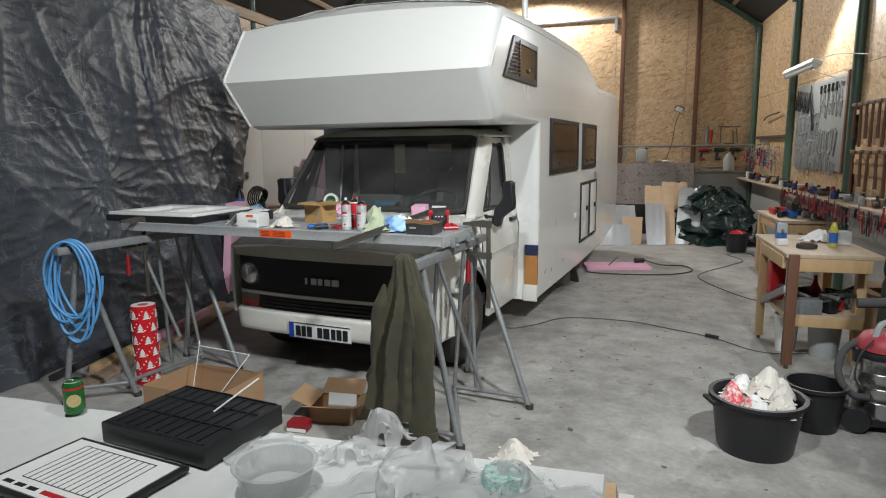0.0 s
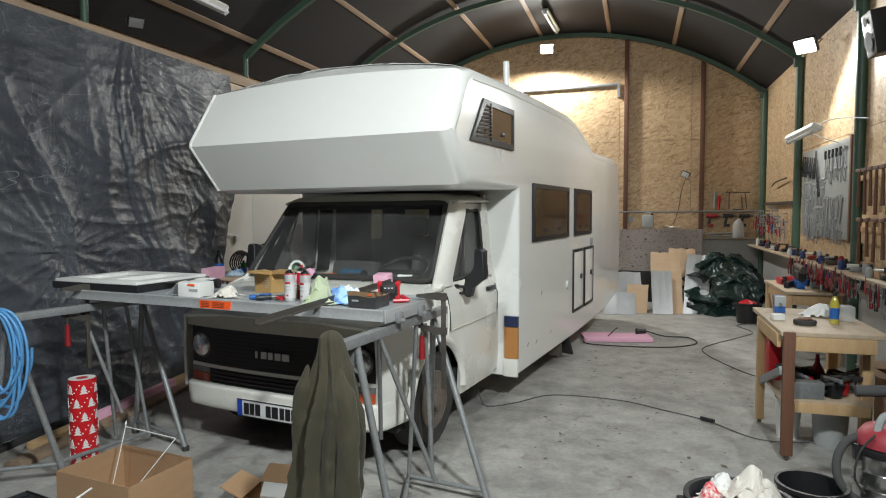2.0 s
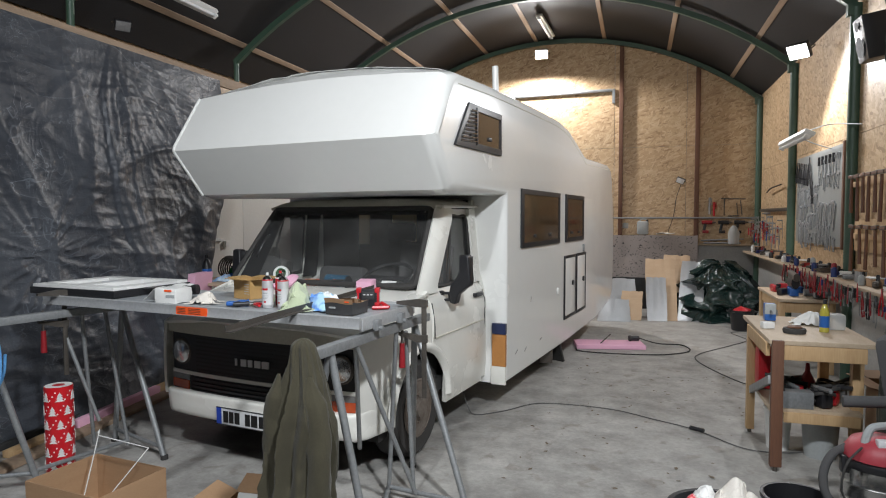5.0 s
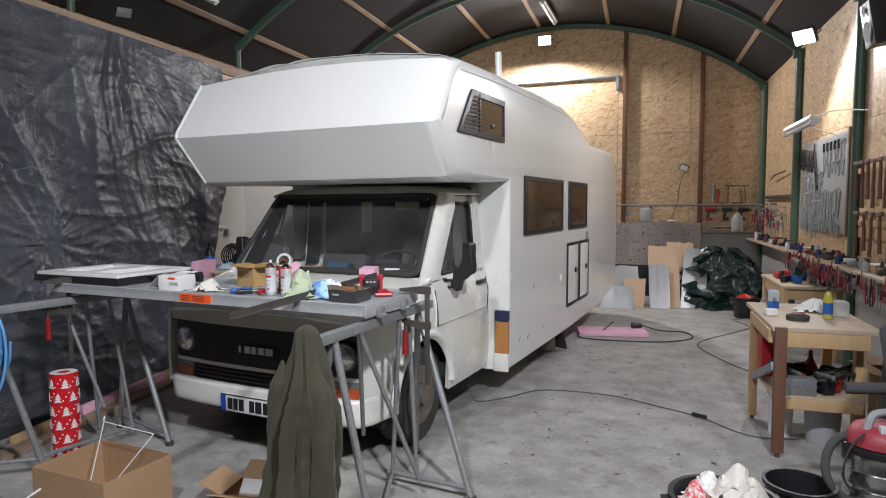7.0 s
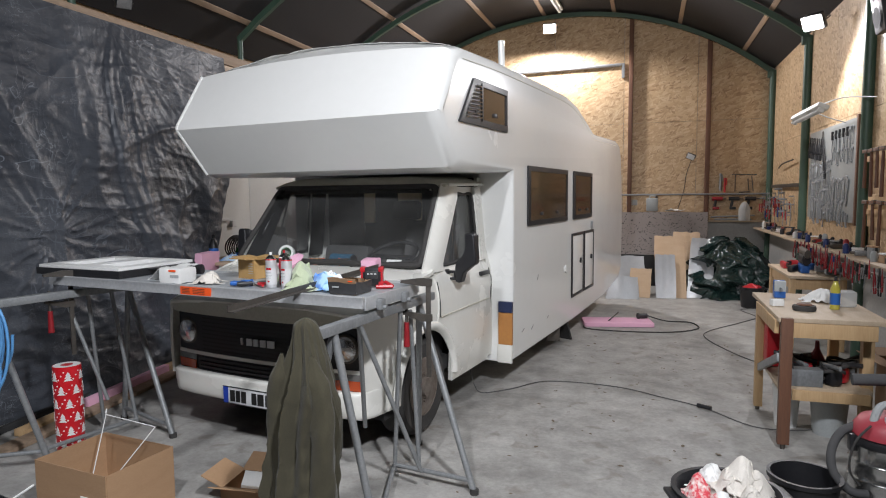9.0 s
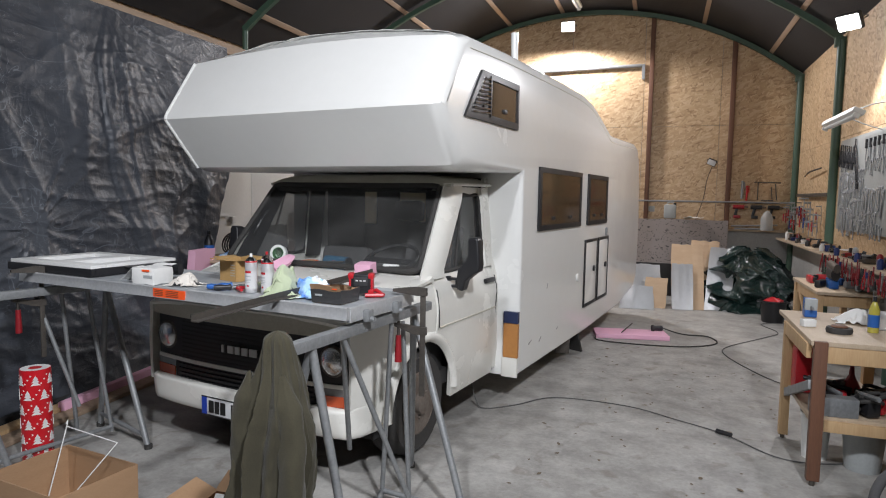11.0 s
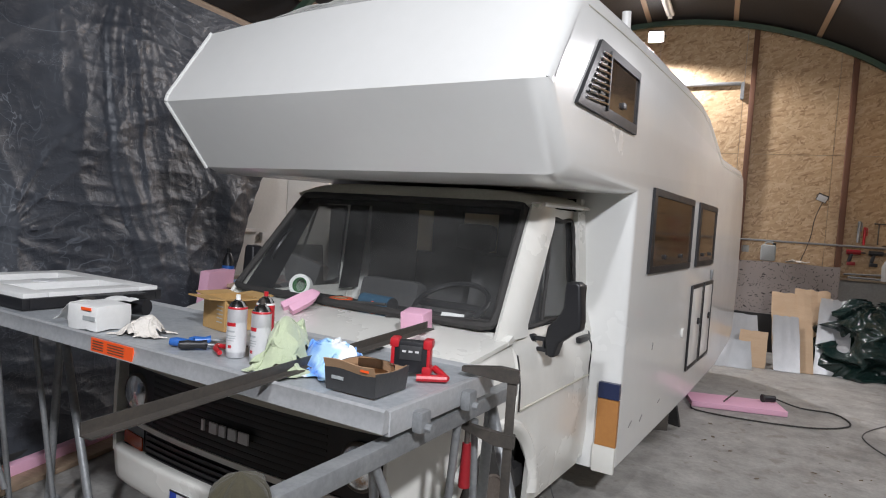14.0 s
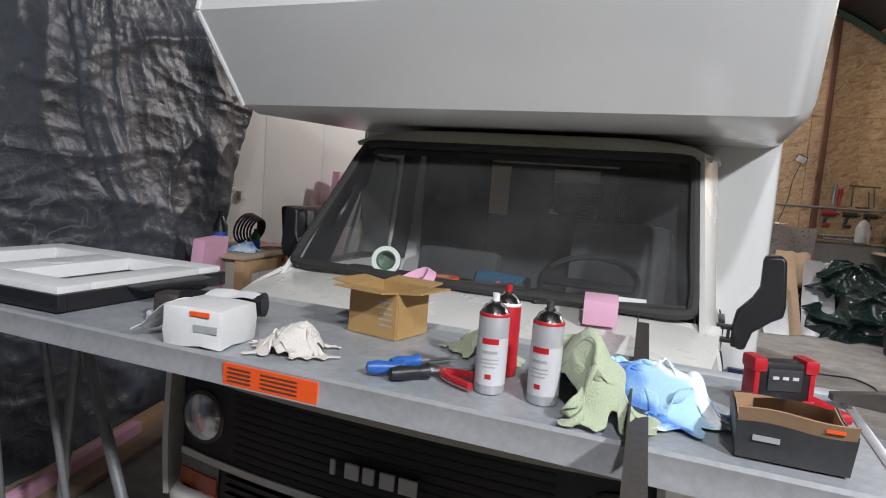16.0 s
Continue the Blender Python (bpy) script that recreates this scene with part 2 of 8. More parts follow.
def foil_material(name, a, b, see, rough=0.22, scale=5.0, crease=None):
    """Crinkled polythene sheet: glossy, creased, letting a little light through."""
    m, t, p = nodes_of(name)
    tc = add(t, "ShaderNodeTexCoord")
    mp = add(t, "ShaderNodeMapping")
    mp.inputs["Scale"].default_value = (1.0, 1.0, 0.55)
    t.links.new(tc.outputs["Object"], mp.inputs[0])
    n1 = add(t, "ShaderNodeTexNoise", Scale=scale * 0.6, Detail=3.0, Roughness=0.5, Distortion=1.2)
    n1.noise_type = "RIDGED_MULTIFRACTAL"
    n2 = add(t, "ShaderNodeTexVoronoi", Scale=scale * 3.2)
    n2.feature = "DISTANCE_TO_EDGE"
    n3 = add(t, "ShaderNodeTexNoise", Scale=0.8, Detail=4.0)
    warp = add(t, "ShaderNodeVectorMath")
    warp.operation = "ADD"
    t.links.new(mp.outputs[0], n1.inputs["Vector"])
    t.links.new(mp.outputs[0], warp.inputs[0])
    n0 = add(t, "ShaderNodeTexNoise", Scale=scale * 0.8, Detail=3.0)
    t.links.new(mp.outputs[0], n0.inputs["Vector"])
    t.links.new(n0.outputs["Color"], warp.inputs[1])
    t.links.new(warp.outputs[0], n2.inputs["Vector"])
    t.links.new(mp.outputs[0], n3.inputs["Vector"])
    mx = add(t, "ShaderNodeMix")
    mx.data_type = "RGBA"
    mx.inputs[6].default_value, mx.inputs[7].default_value = rgba(a), rgba(b)
    mr = add(t, "ShaderNodeMapRange")
    mr.inputs[1].default_value, mr.inputs[2].default_value = 0.35, 0.65
    t.links.new(n3.outputs[0], mr.inputs[0])
    t.links.new(mr.outputs[0], mx.inputs[0])
    colour, lines = mx.outputs[2], None
    if crease:
        # pale crease lines: milky stretched film, and highlights painted into the colour
        for k, (stretch, sc) in enumerate((((1, 2.2, 0.35), 3.0), ((1, 1.5, 0.6), 6.5), ((1, 1.2, 1.6), 13.0))):
            m2 = add(t, "ShaderNodeMapping")
            m2.inputs["Scale"].default_value = stretch
            m2.inputs["Rotation"].default_value = (0.5 * k, 0, 0)
            t.links.new(tc.outputs["Object"], m2.inputs[0])
            nn = add(t, "ShaderNodeTexNoise", Scale=sc, Detail=2.0, Roughness=0.5, Distortion=0.5)
            t.links.new(m2.outputs[0], nn.inputs["Vector"])
            sub = add(t, "ShaderNodeMath")
            sub.operation = "SUBTRACT"
            sub.inputs[1].default_value = 0.5
            t.links.new(nn.outputs[0], sub.inputs[0])
            ab = add(t, "ShaderNodeMath")
            ab.operation = "ABSOLUTE"
            t.links.new(sub.outputs[0], ab.inputs[0])
            ln = add(t, "ShaderNodeMapRange")
            ln.inputs[2].default_value = 0.012
            ln.inputs[3].default_value, ln.inputs[4].default_value = 1.0, 0.0
            t.links.new(ab.outputs[0], ln.inputs[0])
            mk = add(t, "ShaderNodeTexNoise", Scale=1.7 + k, Detail=3.0)
            t.links.new(m2.outputs[0], mk.inputs["Vector"])
            mm = add(t, "ShaderNodeMapRange")
            mm.inputs[1].default_value, mm.inputs[2].default_value = 0.5, 0.72
            t.links.new(mk.outputs[0], mm.inputs[0])
            pr = add(t, "ShaderNodeMath")
            pr.operation = "MULTIPLY"
            t.links.new(ln.outputs[0], pr.inputs[0])
            t.links.new(mm.outputs[0], pr.inputs[1])
            if lines is None:
                lines = pr.outputs[0]
            else:
                top = add(t, "ShaderNodeMath")
                top.operation = "MAXIMUM"
                t.links.new(lines, top.inputs[0])
                t.links.new(pr.outputs[0], top.inputs[1])
                lines = top.outputs[0]
        cm = add(t, "ShaderNodeMix")
        cm.data_type = "RGBA"
        cm.inputs[7].default_value = rgba(crease)
        t.links.new(colour, cm.inputs[6])
        t.links.new(lines, cm.inputs[0])
        colour = cm.outputs[2]
    t.links.new(colour, p.inputs["Base Color"])
    p.inputs["Roughness"].default_value = rough
    p.inputs["Specular IOR Level"].default_value = 0.65
    sm = add(t, "ShaderNodeMath")
    sm.operation = "MULTIPLY_ADD"
    sm.inputs[1].default_value = 0.3
    t.links.new(n2.outputs[0], sm.inputs[0])
    t.links.new(n1.outputs[0], sm.inputs[2])
    height = sm.outputs[0]
    if lines is not None:
        hs = add(t, "ShaderNodeMath")
        hs.operation = "MULTIPLY_ADD"
        hs.inputs[1].default_value = 0.8
        t.links.new(lines, hs.inputs[0])
        t.links.new(height, hs.inputs[2])
        height = hs.outputs[0]
    bp = add(t, "ShaderNodeBump", Strength=0.85, Distance=0.012)
    t.links.new(height, bp.inputs["Height"])
    t.links.new(bp.outputs[0], p.inputs["Normal"])
    if see:
        out = t.nodes["Material Output"]
        tr = add(t, "ShaderNodeBsdfTransparent", Color=(0.9, 0.92, 0.92, 1))
        ms = add(t, "ShaderNodeMixShader", Fac=see)
        t.links.new(p.outputs[0], ms.inputs[1])
        t.links.new(tr.outputs[0], ms.inputs[2])
        t.links.new(ms.outputs[0], out.inputs[0])
    return m


def film_material(name, a, b, crease, rough=0.2):
    """Thin dark polythene: glossy, with many small sharp creases; pale lines along them paint in highlights."""
    m, t, p = nodes_of(name)
    tc = add(t, "ShaderNodeTexCoord")
    cloud = add(t, "ShaderNodeTexNoise", Scale=0.9, Detail=5.0, Roughness=0.6, Distortion=0.4)
    t.links.new(tc.outputs["Object"], cloud.inputs["Vector"])
    mr = add(t, "ShaderNodeMapRange")
    mr.inputs[1].default_value, mr.inputs[2].default_value = 0.36, 0.68
    t.links.new(cloud.outputs[0], mr.inputs[0])
    base = add(t, "ShaderNodeMix")
    base.data_type = "RGBA"
    base.inputs[6].default_value, base.inputs[7].default_value = rgba(a), rgba(b)
    t.links.new(mr.outputs[0], base.inputs[0])
    height, line = None, None
    for k, (stretch, turn, sc, amount) in enumerate((((1, 0.8, 1.9), 0.25, 2.6, 1.0), ((1, 1.5, 0.7), -0.5, 5.5, 0.55), ((1, 0.9, 1.7), 0.6, 12.0, 0.35), ((1, 1.0, 1.2), -0.2, 30.0, 0.16))):
        mp = add(t, "ShaderNodeMapping")
        mp.inputs["Scale"].default_value = stretch
        mp.inputs["Rotation"].default_value = (turn, 0, 0)
        t.links.new(tc.outputs["Object"], mp.inputs[0])
        n = add(t, "ShaderNodeTexNoise", Scale=sc, Detail=2.0, Roughness=0.5, Distortion=0.7)
        t.links.new(mp.outputs[0], n.inputs["Vector"])
        sub = add(t, "ShaderNodeMath")
        sub.operation = "SUBTRACT"
        sub.inputs[1].default_value = 0.5
        t.links.new(n.outputs[0], sub.inputs[0])
        ab = add(t, "ShaderNodeMath")
        ab.operation = "ABSOLUTE"
        t.links.new(sub.outputs[0], ab.inputs[0])
        ml = add(t, "ShaderNodeMath")
        ml.operation = "MULTIPLY_ADD"
        ml.inputs[1].default_value = -amount
        t.links.new(ab.outputs[0], ml.inputs[0])
        if height is None:
            ml.inputs[2].default_value = 1.0
        else:
            t.links.new(height, ml.inputs[2])
        height = ml.outputs[0]
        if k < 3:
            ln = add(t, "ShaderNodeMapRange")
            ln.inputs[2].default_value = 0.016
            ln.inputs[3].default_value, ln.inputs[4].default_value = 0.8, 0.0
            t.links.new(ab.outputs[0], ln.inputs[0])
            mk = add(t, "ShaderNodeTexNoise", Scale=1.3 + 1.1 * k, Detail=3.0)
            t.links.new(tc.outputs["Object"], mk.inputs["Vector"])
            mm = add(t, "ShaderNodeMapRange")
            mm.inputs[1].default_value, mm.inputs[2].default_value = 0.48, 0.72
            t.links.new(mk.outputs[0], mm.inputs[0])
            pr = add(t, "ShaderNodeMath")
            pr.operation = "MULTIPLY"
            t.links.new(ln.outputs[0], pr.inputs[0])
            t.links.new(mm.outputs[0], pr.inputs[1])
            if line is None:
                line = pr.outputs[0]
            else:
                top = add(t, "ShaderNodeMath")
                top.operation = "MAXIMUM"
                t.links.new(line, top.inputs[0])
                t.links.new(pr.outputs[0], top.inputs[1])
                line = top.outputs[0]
    # the crease lines brighten the base colour as painted highlights
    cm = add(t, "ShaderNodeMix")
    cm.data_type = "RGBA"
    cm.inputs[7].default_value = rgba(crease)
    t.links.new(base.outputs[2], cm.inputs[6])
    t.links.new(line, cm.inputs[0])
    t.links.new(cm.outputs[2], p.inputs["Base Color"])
    p.inputs["Roughness"].default_value = rough
    p.inputs["Specular IOR Level"].default_value = 0.42
    bp = add(t, "ShaderNodeBump", Strength=0.75, Distance=0.02)
    t.links.new(height, bp.inputs["Height"])
    t.links.new(bp.outputs[0], p.inputs["Normal"])
    return m


OSB = osb_material()
FLOOR = concrete_floor()
CONCRETE = mat("concrete_wall", (0.42, 0.41, 0.39), (0.27, 0.265, 0.25), 0.8, coarse=1.6, fine=40, bump=0.25, spread=0.3)
ROOF = mat("roof_felt", (0.012, 0.012, 0.014), (0.022, 0.021, 0.022), 0.75, coarse=1.5, fine=50, bump=0.2)
PURLIN = mat("purlin_wood", (0.40, 0.29, 0.20), (0.25, 0.18, 0.125), 0.7, coarse=3, fine=30, stretch=(6, 0.5, 6), bump=0.2)
GREEN = mat("green_steel", (0.055, 0.105, 0.07), (0.04, 0.075, 0.052), 0.45, coarse=4, fine=80, bump=0.08)
BROWNPOST = mat("brown_wood", (0.17, 0.075, 0.04), (0.11, 0.05, 0.03), 0.6, coarse=5, fine=40, stretch=(6, 6, 0.6), bump=0.2)
PINE = mat("pine_wood", (0.58, 0.40, 0.22), (0.45, 0.285, 0.14), 0.55, coarse=3, fine=25, stretch=(5, 5, 0.5), bump=0.12)
PINETOP = mat("pine_board", (0.55, 0.44, 0.32), (0.37, 0.28, 0.19), 0.6, coarse=4, fine=40, stretch=(4, 0.8, 4), bump=0.12, spread=0.35)
WHITE = mat("white_fibreglass", (0.80, 0.80, 0.775), (0.75, 0.75, 0.72), 0.24, coarse=0.8, fine=12, bump=0.012, coat=0.4, spread=0.5)
CABWHITE = mat("white_paint", (0.80, 0.79, 0.74), (0.73, 0.72, 0.66), 0.28, coarse=1.5, fine=25, bump=0.015, coat=0.3, spread=0.4)
DUSTY = mat("dusty_paint", (0.60, 0.58, 0.50), (0.46, 0.44, 0.36), 0.6, coarse=3, fine=60, bump=0.05)
BLACKPL = mat("black_plastic", (0.011, 0.011, 0.013), (0.019, 0.019, 0.021), 0.42, coarse=6, fine=120, bump=0.06)
RUBBER = mat("rubber", (0.028, 0.027, 0.026), (0.05, 0.047, 0.044), 0.8, coarse=6, fine=60, bump=0.2)
DARK = mat("dark_interior", (0.02, 0.02, 0.021), (0.035, 0.034, 0.033), 0.8, coarse=4, fine=60)
SEATCLOTH = mat("seat_cloth", (0.05, 0.05, 0.055), (0.08, 0.078, 0.075), 0.9, coarse=6, fine=200, bump=0.2)
BROWNWIN = mat("tinted_acrylic", (0.075, 0.045, 0.024), (0.05, 0.03, 0.016), 0.08, coarse=3, fine=10, bump=0.01, spec=1.0)
RUSTWHEEL = mat("rusty_steel", (0.27, 0.245, 0.22), (0.13, 0.09, 0.065), 0.6, metal=0.5, coarse=9, fine=60, bump=0.2, spread=0.35)
ALU = mat("dull_aluminium", (0.56, 0.565, 0.57), (0.36, 0.37, 0.375), 0.4, metal=0.35, coarse=7, fine=60, bump=0.06, spread=0.3)
TABLETOP = mat("scuffed_grey_panel", (0.45, 0.47, 0.48), (0.27, 0.29, 0.31), 0.42, metal=0.15, coarse=9, fine=50, bump=0.08, spread=0.25)
GALV = mat("galvanised_steel", (0.37, 0.38, 0.385), (0.19, 0.20, 0.205), 0.45, metal=0.45, coarse=14, fine=60, bump=0.08, spread=0.35)
DARKSTEEL = mat("dark_steel", (0.09, 0.085, 0.08), (0.15, 0.13, 0.11), 0.5, metal=0.7, coarse=8, fine=60, bump=0.1)
CHROME = mat("chrome", (0.75, 0.75, 0.75), (0.65, 0.65, 0.65), 0.15, metal=1.0, coarse=6, fine=60, bump=0.02)
RED = mat("red_plastic", (0.52, 0.02, 0.03), (0.42, 0.015, 0.02), 0.35, coarse=5, fine=80, bump=0.03)
ORANGE = mat("orange_sticker", (0.95, 0.12, 0.02), (0.88, 0.10, 0.02), 0.4, coarse=5, fine=80, bump=0.0)
BLUE = mat("blue_plastic", (0.03, 0.13, 0.42), (0.02, 0.1, 0.35), 0.35, coarse=5, fine=80, bump=0.03)
HOSEBLUE = mat("blue_hose", (0.13, 0.36, 0.66), (0.09, 0.27, 0.55), 0.35, coarse=5, fine=80, bump=0.03)
NAVY = mat("navy_paint", (0.012, 0.02, 0.07), (0.02, 0.03, 0.08), 0.35)
OCHRE = mat("ochre_plywood", (0.48, 0.22, 0.06), (0.40, 0.17, 0.05), 0.5, coarse=2, fine=40)
AMBER = mat("amber_lens", (0.62, 0.10, 0.02), (0.52, 0.07, 0.02), 0.18, coarse=6, fine=40, bump=0.05, coat=0.5)
LENSGREY = mat("grey_lens", (0.24, 0.235, 0.23), (0.15, 0.145, 0.14), 0.2, coarse=6, fine=40, coat=0.5)
PLATE = mat("plate_white", (0.72, 0.73, 0.74), (0.68, 0.69, 0.7), 0.35, bump=0.0)
EUBLUE = mat("plate_blue", (0.01, 0.05, 0.38), (0.01, 0.045, 0.33), 0.35, bump=0.0)
INK = mat("black_ink", (0.01, 0.01, 0.01), (0.014, 0.014, 0.014), 0.5, bump=0.0)
LETTER = mat("silver_letter", (0.62, 0.62, 0.62), (0.55, 0.55, 0.55), 0.35, bump=0.0)
PINK = mat("pink_foam", (0.82, 0.47, 0.61), (0.76, 0.41, 0.55), 0.8, coarse=6, fine=150, bump=0.12)
CARD = mat("cardboard", (0.40, 0.25, 0.14), (0.33, 0.20, 0.11), 0.75, coarse=4, fine=60, bump=0.05, stretch=(1, 1, 4))
CARDDARK = mat("black_carton", (0.03, 0.03, 0.032), (0.05, 0.05, 0.05), 0.45, coarse=6, fine=60)
PAPER = mat("white_paper", (0.78, 0.78, 0.76), (0.70, 0.70, 0.68), 0.6, coarse=4, fine=60, bump=0.02)
CLOTHWHITE = mat("white_rag", (0.74, 0.70, 0.64), (0.60, 0.56, 0.50), 0.9, coarse=8, fine=180, bump=0.3)
CLOTHGREEN = mat("green_rag", (0.50, 0.56, 0.38), (0.40, 0.46, 0.30), 0.95, coarse=12, fine=220, bump=0.4, sheen=0.3)
CLOTHBLUE = mat("blue_towel", (0.10, 0.36, 0.80), (0.66, 0.80, 0.87), 0.95, coarse=10, fine=30, bump=0.4, spread=0.12, sheen=0.3)
OLIVE = mat("olive_cloth", (0.050, 0.044, 0.024), (0.032, 0.028, 0.015), 0.92, coarse=5, fine=160, bump=0.25, sheen=0.1)
TABLECLOTH = mat("white_table_sheet", (0.66, 0.66, 0.645), (0.56, 0.56, 0.545), 0.5, coarse=2, fine=20, bump=0.03)
CANSILVER = mat("can_label", (0.62, 0.62, 0.62), (0.50, 0.50, 0.51), 0.35, metal=0.4, coarse=8, fine=60, bump=0.02)
GREENCAN = mat("green_can", (0.03, 0.22, 0.05), (0.02, 0.14, 0.03), 0.25, metal=0.4, coarse=20, fine=60, bump=0.02)
STEEL = mat("brushed_steel", (0.52, 0.52, 0.51), (0.40, 0.40, 0.39), 0.22, metal=0.95, coarse=2, fine=60, stretch=(8, 8, 1), bump=0.03)
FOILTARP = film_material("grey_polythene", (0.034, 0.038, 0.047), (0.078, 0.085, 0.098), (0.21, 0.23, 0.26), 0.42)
GREENTARP = foil_material("green_grey_polythene", (0.034, 0.044, 0.036), (0.062, 0.073, 0.062), 0.0, 0.30, 11.0, (0.30, 0.33, 0.29))
DARKTARP = foil_material("dark_green_tarpaulin", (0.007, 0.020, 0.018), (0.012, 0.030, 0.026), 0.0, 0.24, 6.0, (0.03, 0.06, 0.052))
FILM = foil_material("clear_film", (0.70, 0.70, 0.69), (0.62, 0.62, 0.61), 0.58, 0.34, 6.0)
WINDSCREEN = glass_material("windscreen_glass", (0.95, 0.97, 0.96), 0.008, 0.15, 0.042)
SIDEGLASS = glass_material("side_glass", (0.88, 0.90, 0.90), 0.02, 0.7, 0.04)
WHITEFILM = mat("white_film", (0.84, 0.84, 0.82), (0.78, 0.78, 0.76), 0.35, coarse=4, fine=14, bump=0.2, spread=0.4)
DKBLUE = mat("dark_blue_grip", (0.015, 0.035, 0.16), (0.01, 0.028, 0.12), 0.4)
DKRED = mat("dark_red_grip", (0.30, 0.015, 0.02), (0.22, 0.01, 0.015), 0.4)
LIT = glow("lamp_face", (1.0, 0.97, 0.92), 60.0)
REDPAPER = mat("red_wrapping_paper", (0.60, 0.012, 0.02), (0.50, 0.01, 0.016), 0.3, bump=0.0)
TANK = mat("grey_pegboard", (0.40, 0.42, 0.42), (0.32, 0.34, 0.34), 0.55, coarse=3, fine=60, bump=0.05)

CARDOCHRE = mat("ochre_cardboard", (0.47, 0.29, 0.11), (0.38, 0.23, 0.085), 0.7, coarse=4, fine=60, bump=0.05)
BOARDGREY = mat("grey_metal_board", (0.33, 0.345, 0.335), (0.26, 0.27, 0.262), 0.5, metal=0.2, coarse=3, fine=60, bump=0.05)
CARDPALE = mat("pale_cardboard", (0.52, 0.38, 0.25), (0.42, 0.29, 0.18), 0.75, coarse=4, fine=60, bump=0.05, stretch=(1, 1, 4))
CLEARLENS = mat("clear_lens", (0.80, 0.80, 0.80), (0.65, 0.65, 0.65), 0.16, metal=0.8, coarse=20, fine=60, coat=0.6)
SCUFF = mat("scuff_grey", (0.22, 0.21, 0.20), (0.35, 0.34, 0.33), 0.6, coarse=40, fine=120)

from mathutils.geometry import tessellate_polygon

# ---- mesh helpers ----


def finish(bm, name, material, smooth=40):
    bmesh.ops.recalc_face_normals(bm, faces=bm.faces)
    me = bpy.data.meshes.new(name)
    bm.to_mesh(me)
    bm.free()
    for m in material if isinstance(material, (list, tuple)) else (material,):
        me.materials.append(m)
    if smooth:
        me.shade_smooth()
        me.set_sharp_from_angle(angle=radians(smooth))
    return me


def part(name, bm, material, parent=None, label="", smooth=40):
    ob = new(name, finish(bm, name, material, smooth))
    if parent:
        ob.parent = parent
    return tagged(ob, label)


def thing(name, m, label, category, group="", kind=""):
    ob = new(name)
    ob.empty_display_size = 0.1
    ob.matrix_basis = m
    return tagged(ob, label, category, group, kind)


def solo(name, bm, material, m, label, category, group="", kind="", smooth=40):
    ob = new(name, finish(bm, name, material, smooth))
    ob.matrix_basis = m
    return tagged(ob, label, category, group, kind)


def box(bm, c, s, bevel=0.0, turn=(0, 0, 0), mi=0):
    m = pose(*c, *turn) @ Matrix.Diagonal((*s, 1))
    r = bmesh.ops.create_cube(bm, size=1, matrix=m)
    faces = list({f for v in r["verts"] for f in v.link_faces})
    if bevel:
        edges = list({e for f in faces for e in f.edges})
        r2 = bmesh.ops.bevel(bm, geom=edges, offset=bevel, segments=2, affect="EDGES", profile=0.6)
        faces = [f for f in r2["faces"]] + [f for f in faces if f.is_valid]
    for f in faces:
        if f.is_valid:
            f.material_index = mi
    return bm


def bx(c, s, bevel=0.0, turn=(0, 0, 0)):
    return box(bmesh.new(), c, s, bevel, turn)


def rod(bm, a, b, r, seg=10, r2=None, mi=0):
    a, b = Vector(a), Vector(b)
    d = b - a
    m = Matrix.Translation((a + b) / 2) @ d.to_track_quat("Z", "Y").to_matrix().to_4x4()
    out = bmesh.ops.create_cone(bm, cap_ends=True, segments=seg, radius1=r, radius2=r if r2 is None else r2, depth=d.length, matrix=m)
    if mi:
        for f in {f for v in out["verts"] for f in v.link_faces}:
            f.material_index = mi
    return bm


def rd(a, b, r, seg=10, r2=None):
    return rod(bmesh.new(), a, b, r, seg, r2)


def lathe(bm, profile, seg=24, centre=(0, 0), mi=0, caps=True):
    """Turns (radius, z) pairs round the z axis."""
    rings = []
    for r, z in profile:
        rings.append([bm.verts.new((centre[0] + r * math.cos(2 * math.pi * k / seg), centre[1] + r * math.sin(2 * math.pi * k / seg), z)) for k in range(seg)])
    for a, b in zip(rings, rings[1:]):
        for k in range(seg):
            f = bm.faces.new((a[k], a[(k + 1) % seg], b[(k + 1) % seg], b[k]))
            f.material_index = mi
    for ring, r in ((rings[0], profile[0][0]), (rings[-1], profile[-1][0])):
        if r > 1e-4 and caps:
            bm.faces.new(ring).material_index = mi
    bmesh.ops.remove_doubles(bm, verts=bm.verts, dist=1e-5)
    return bm


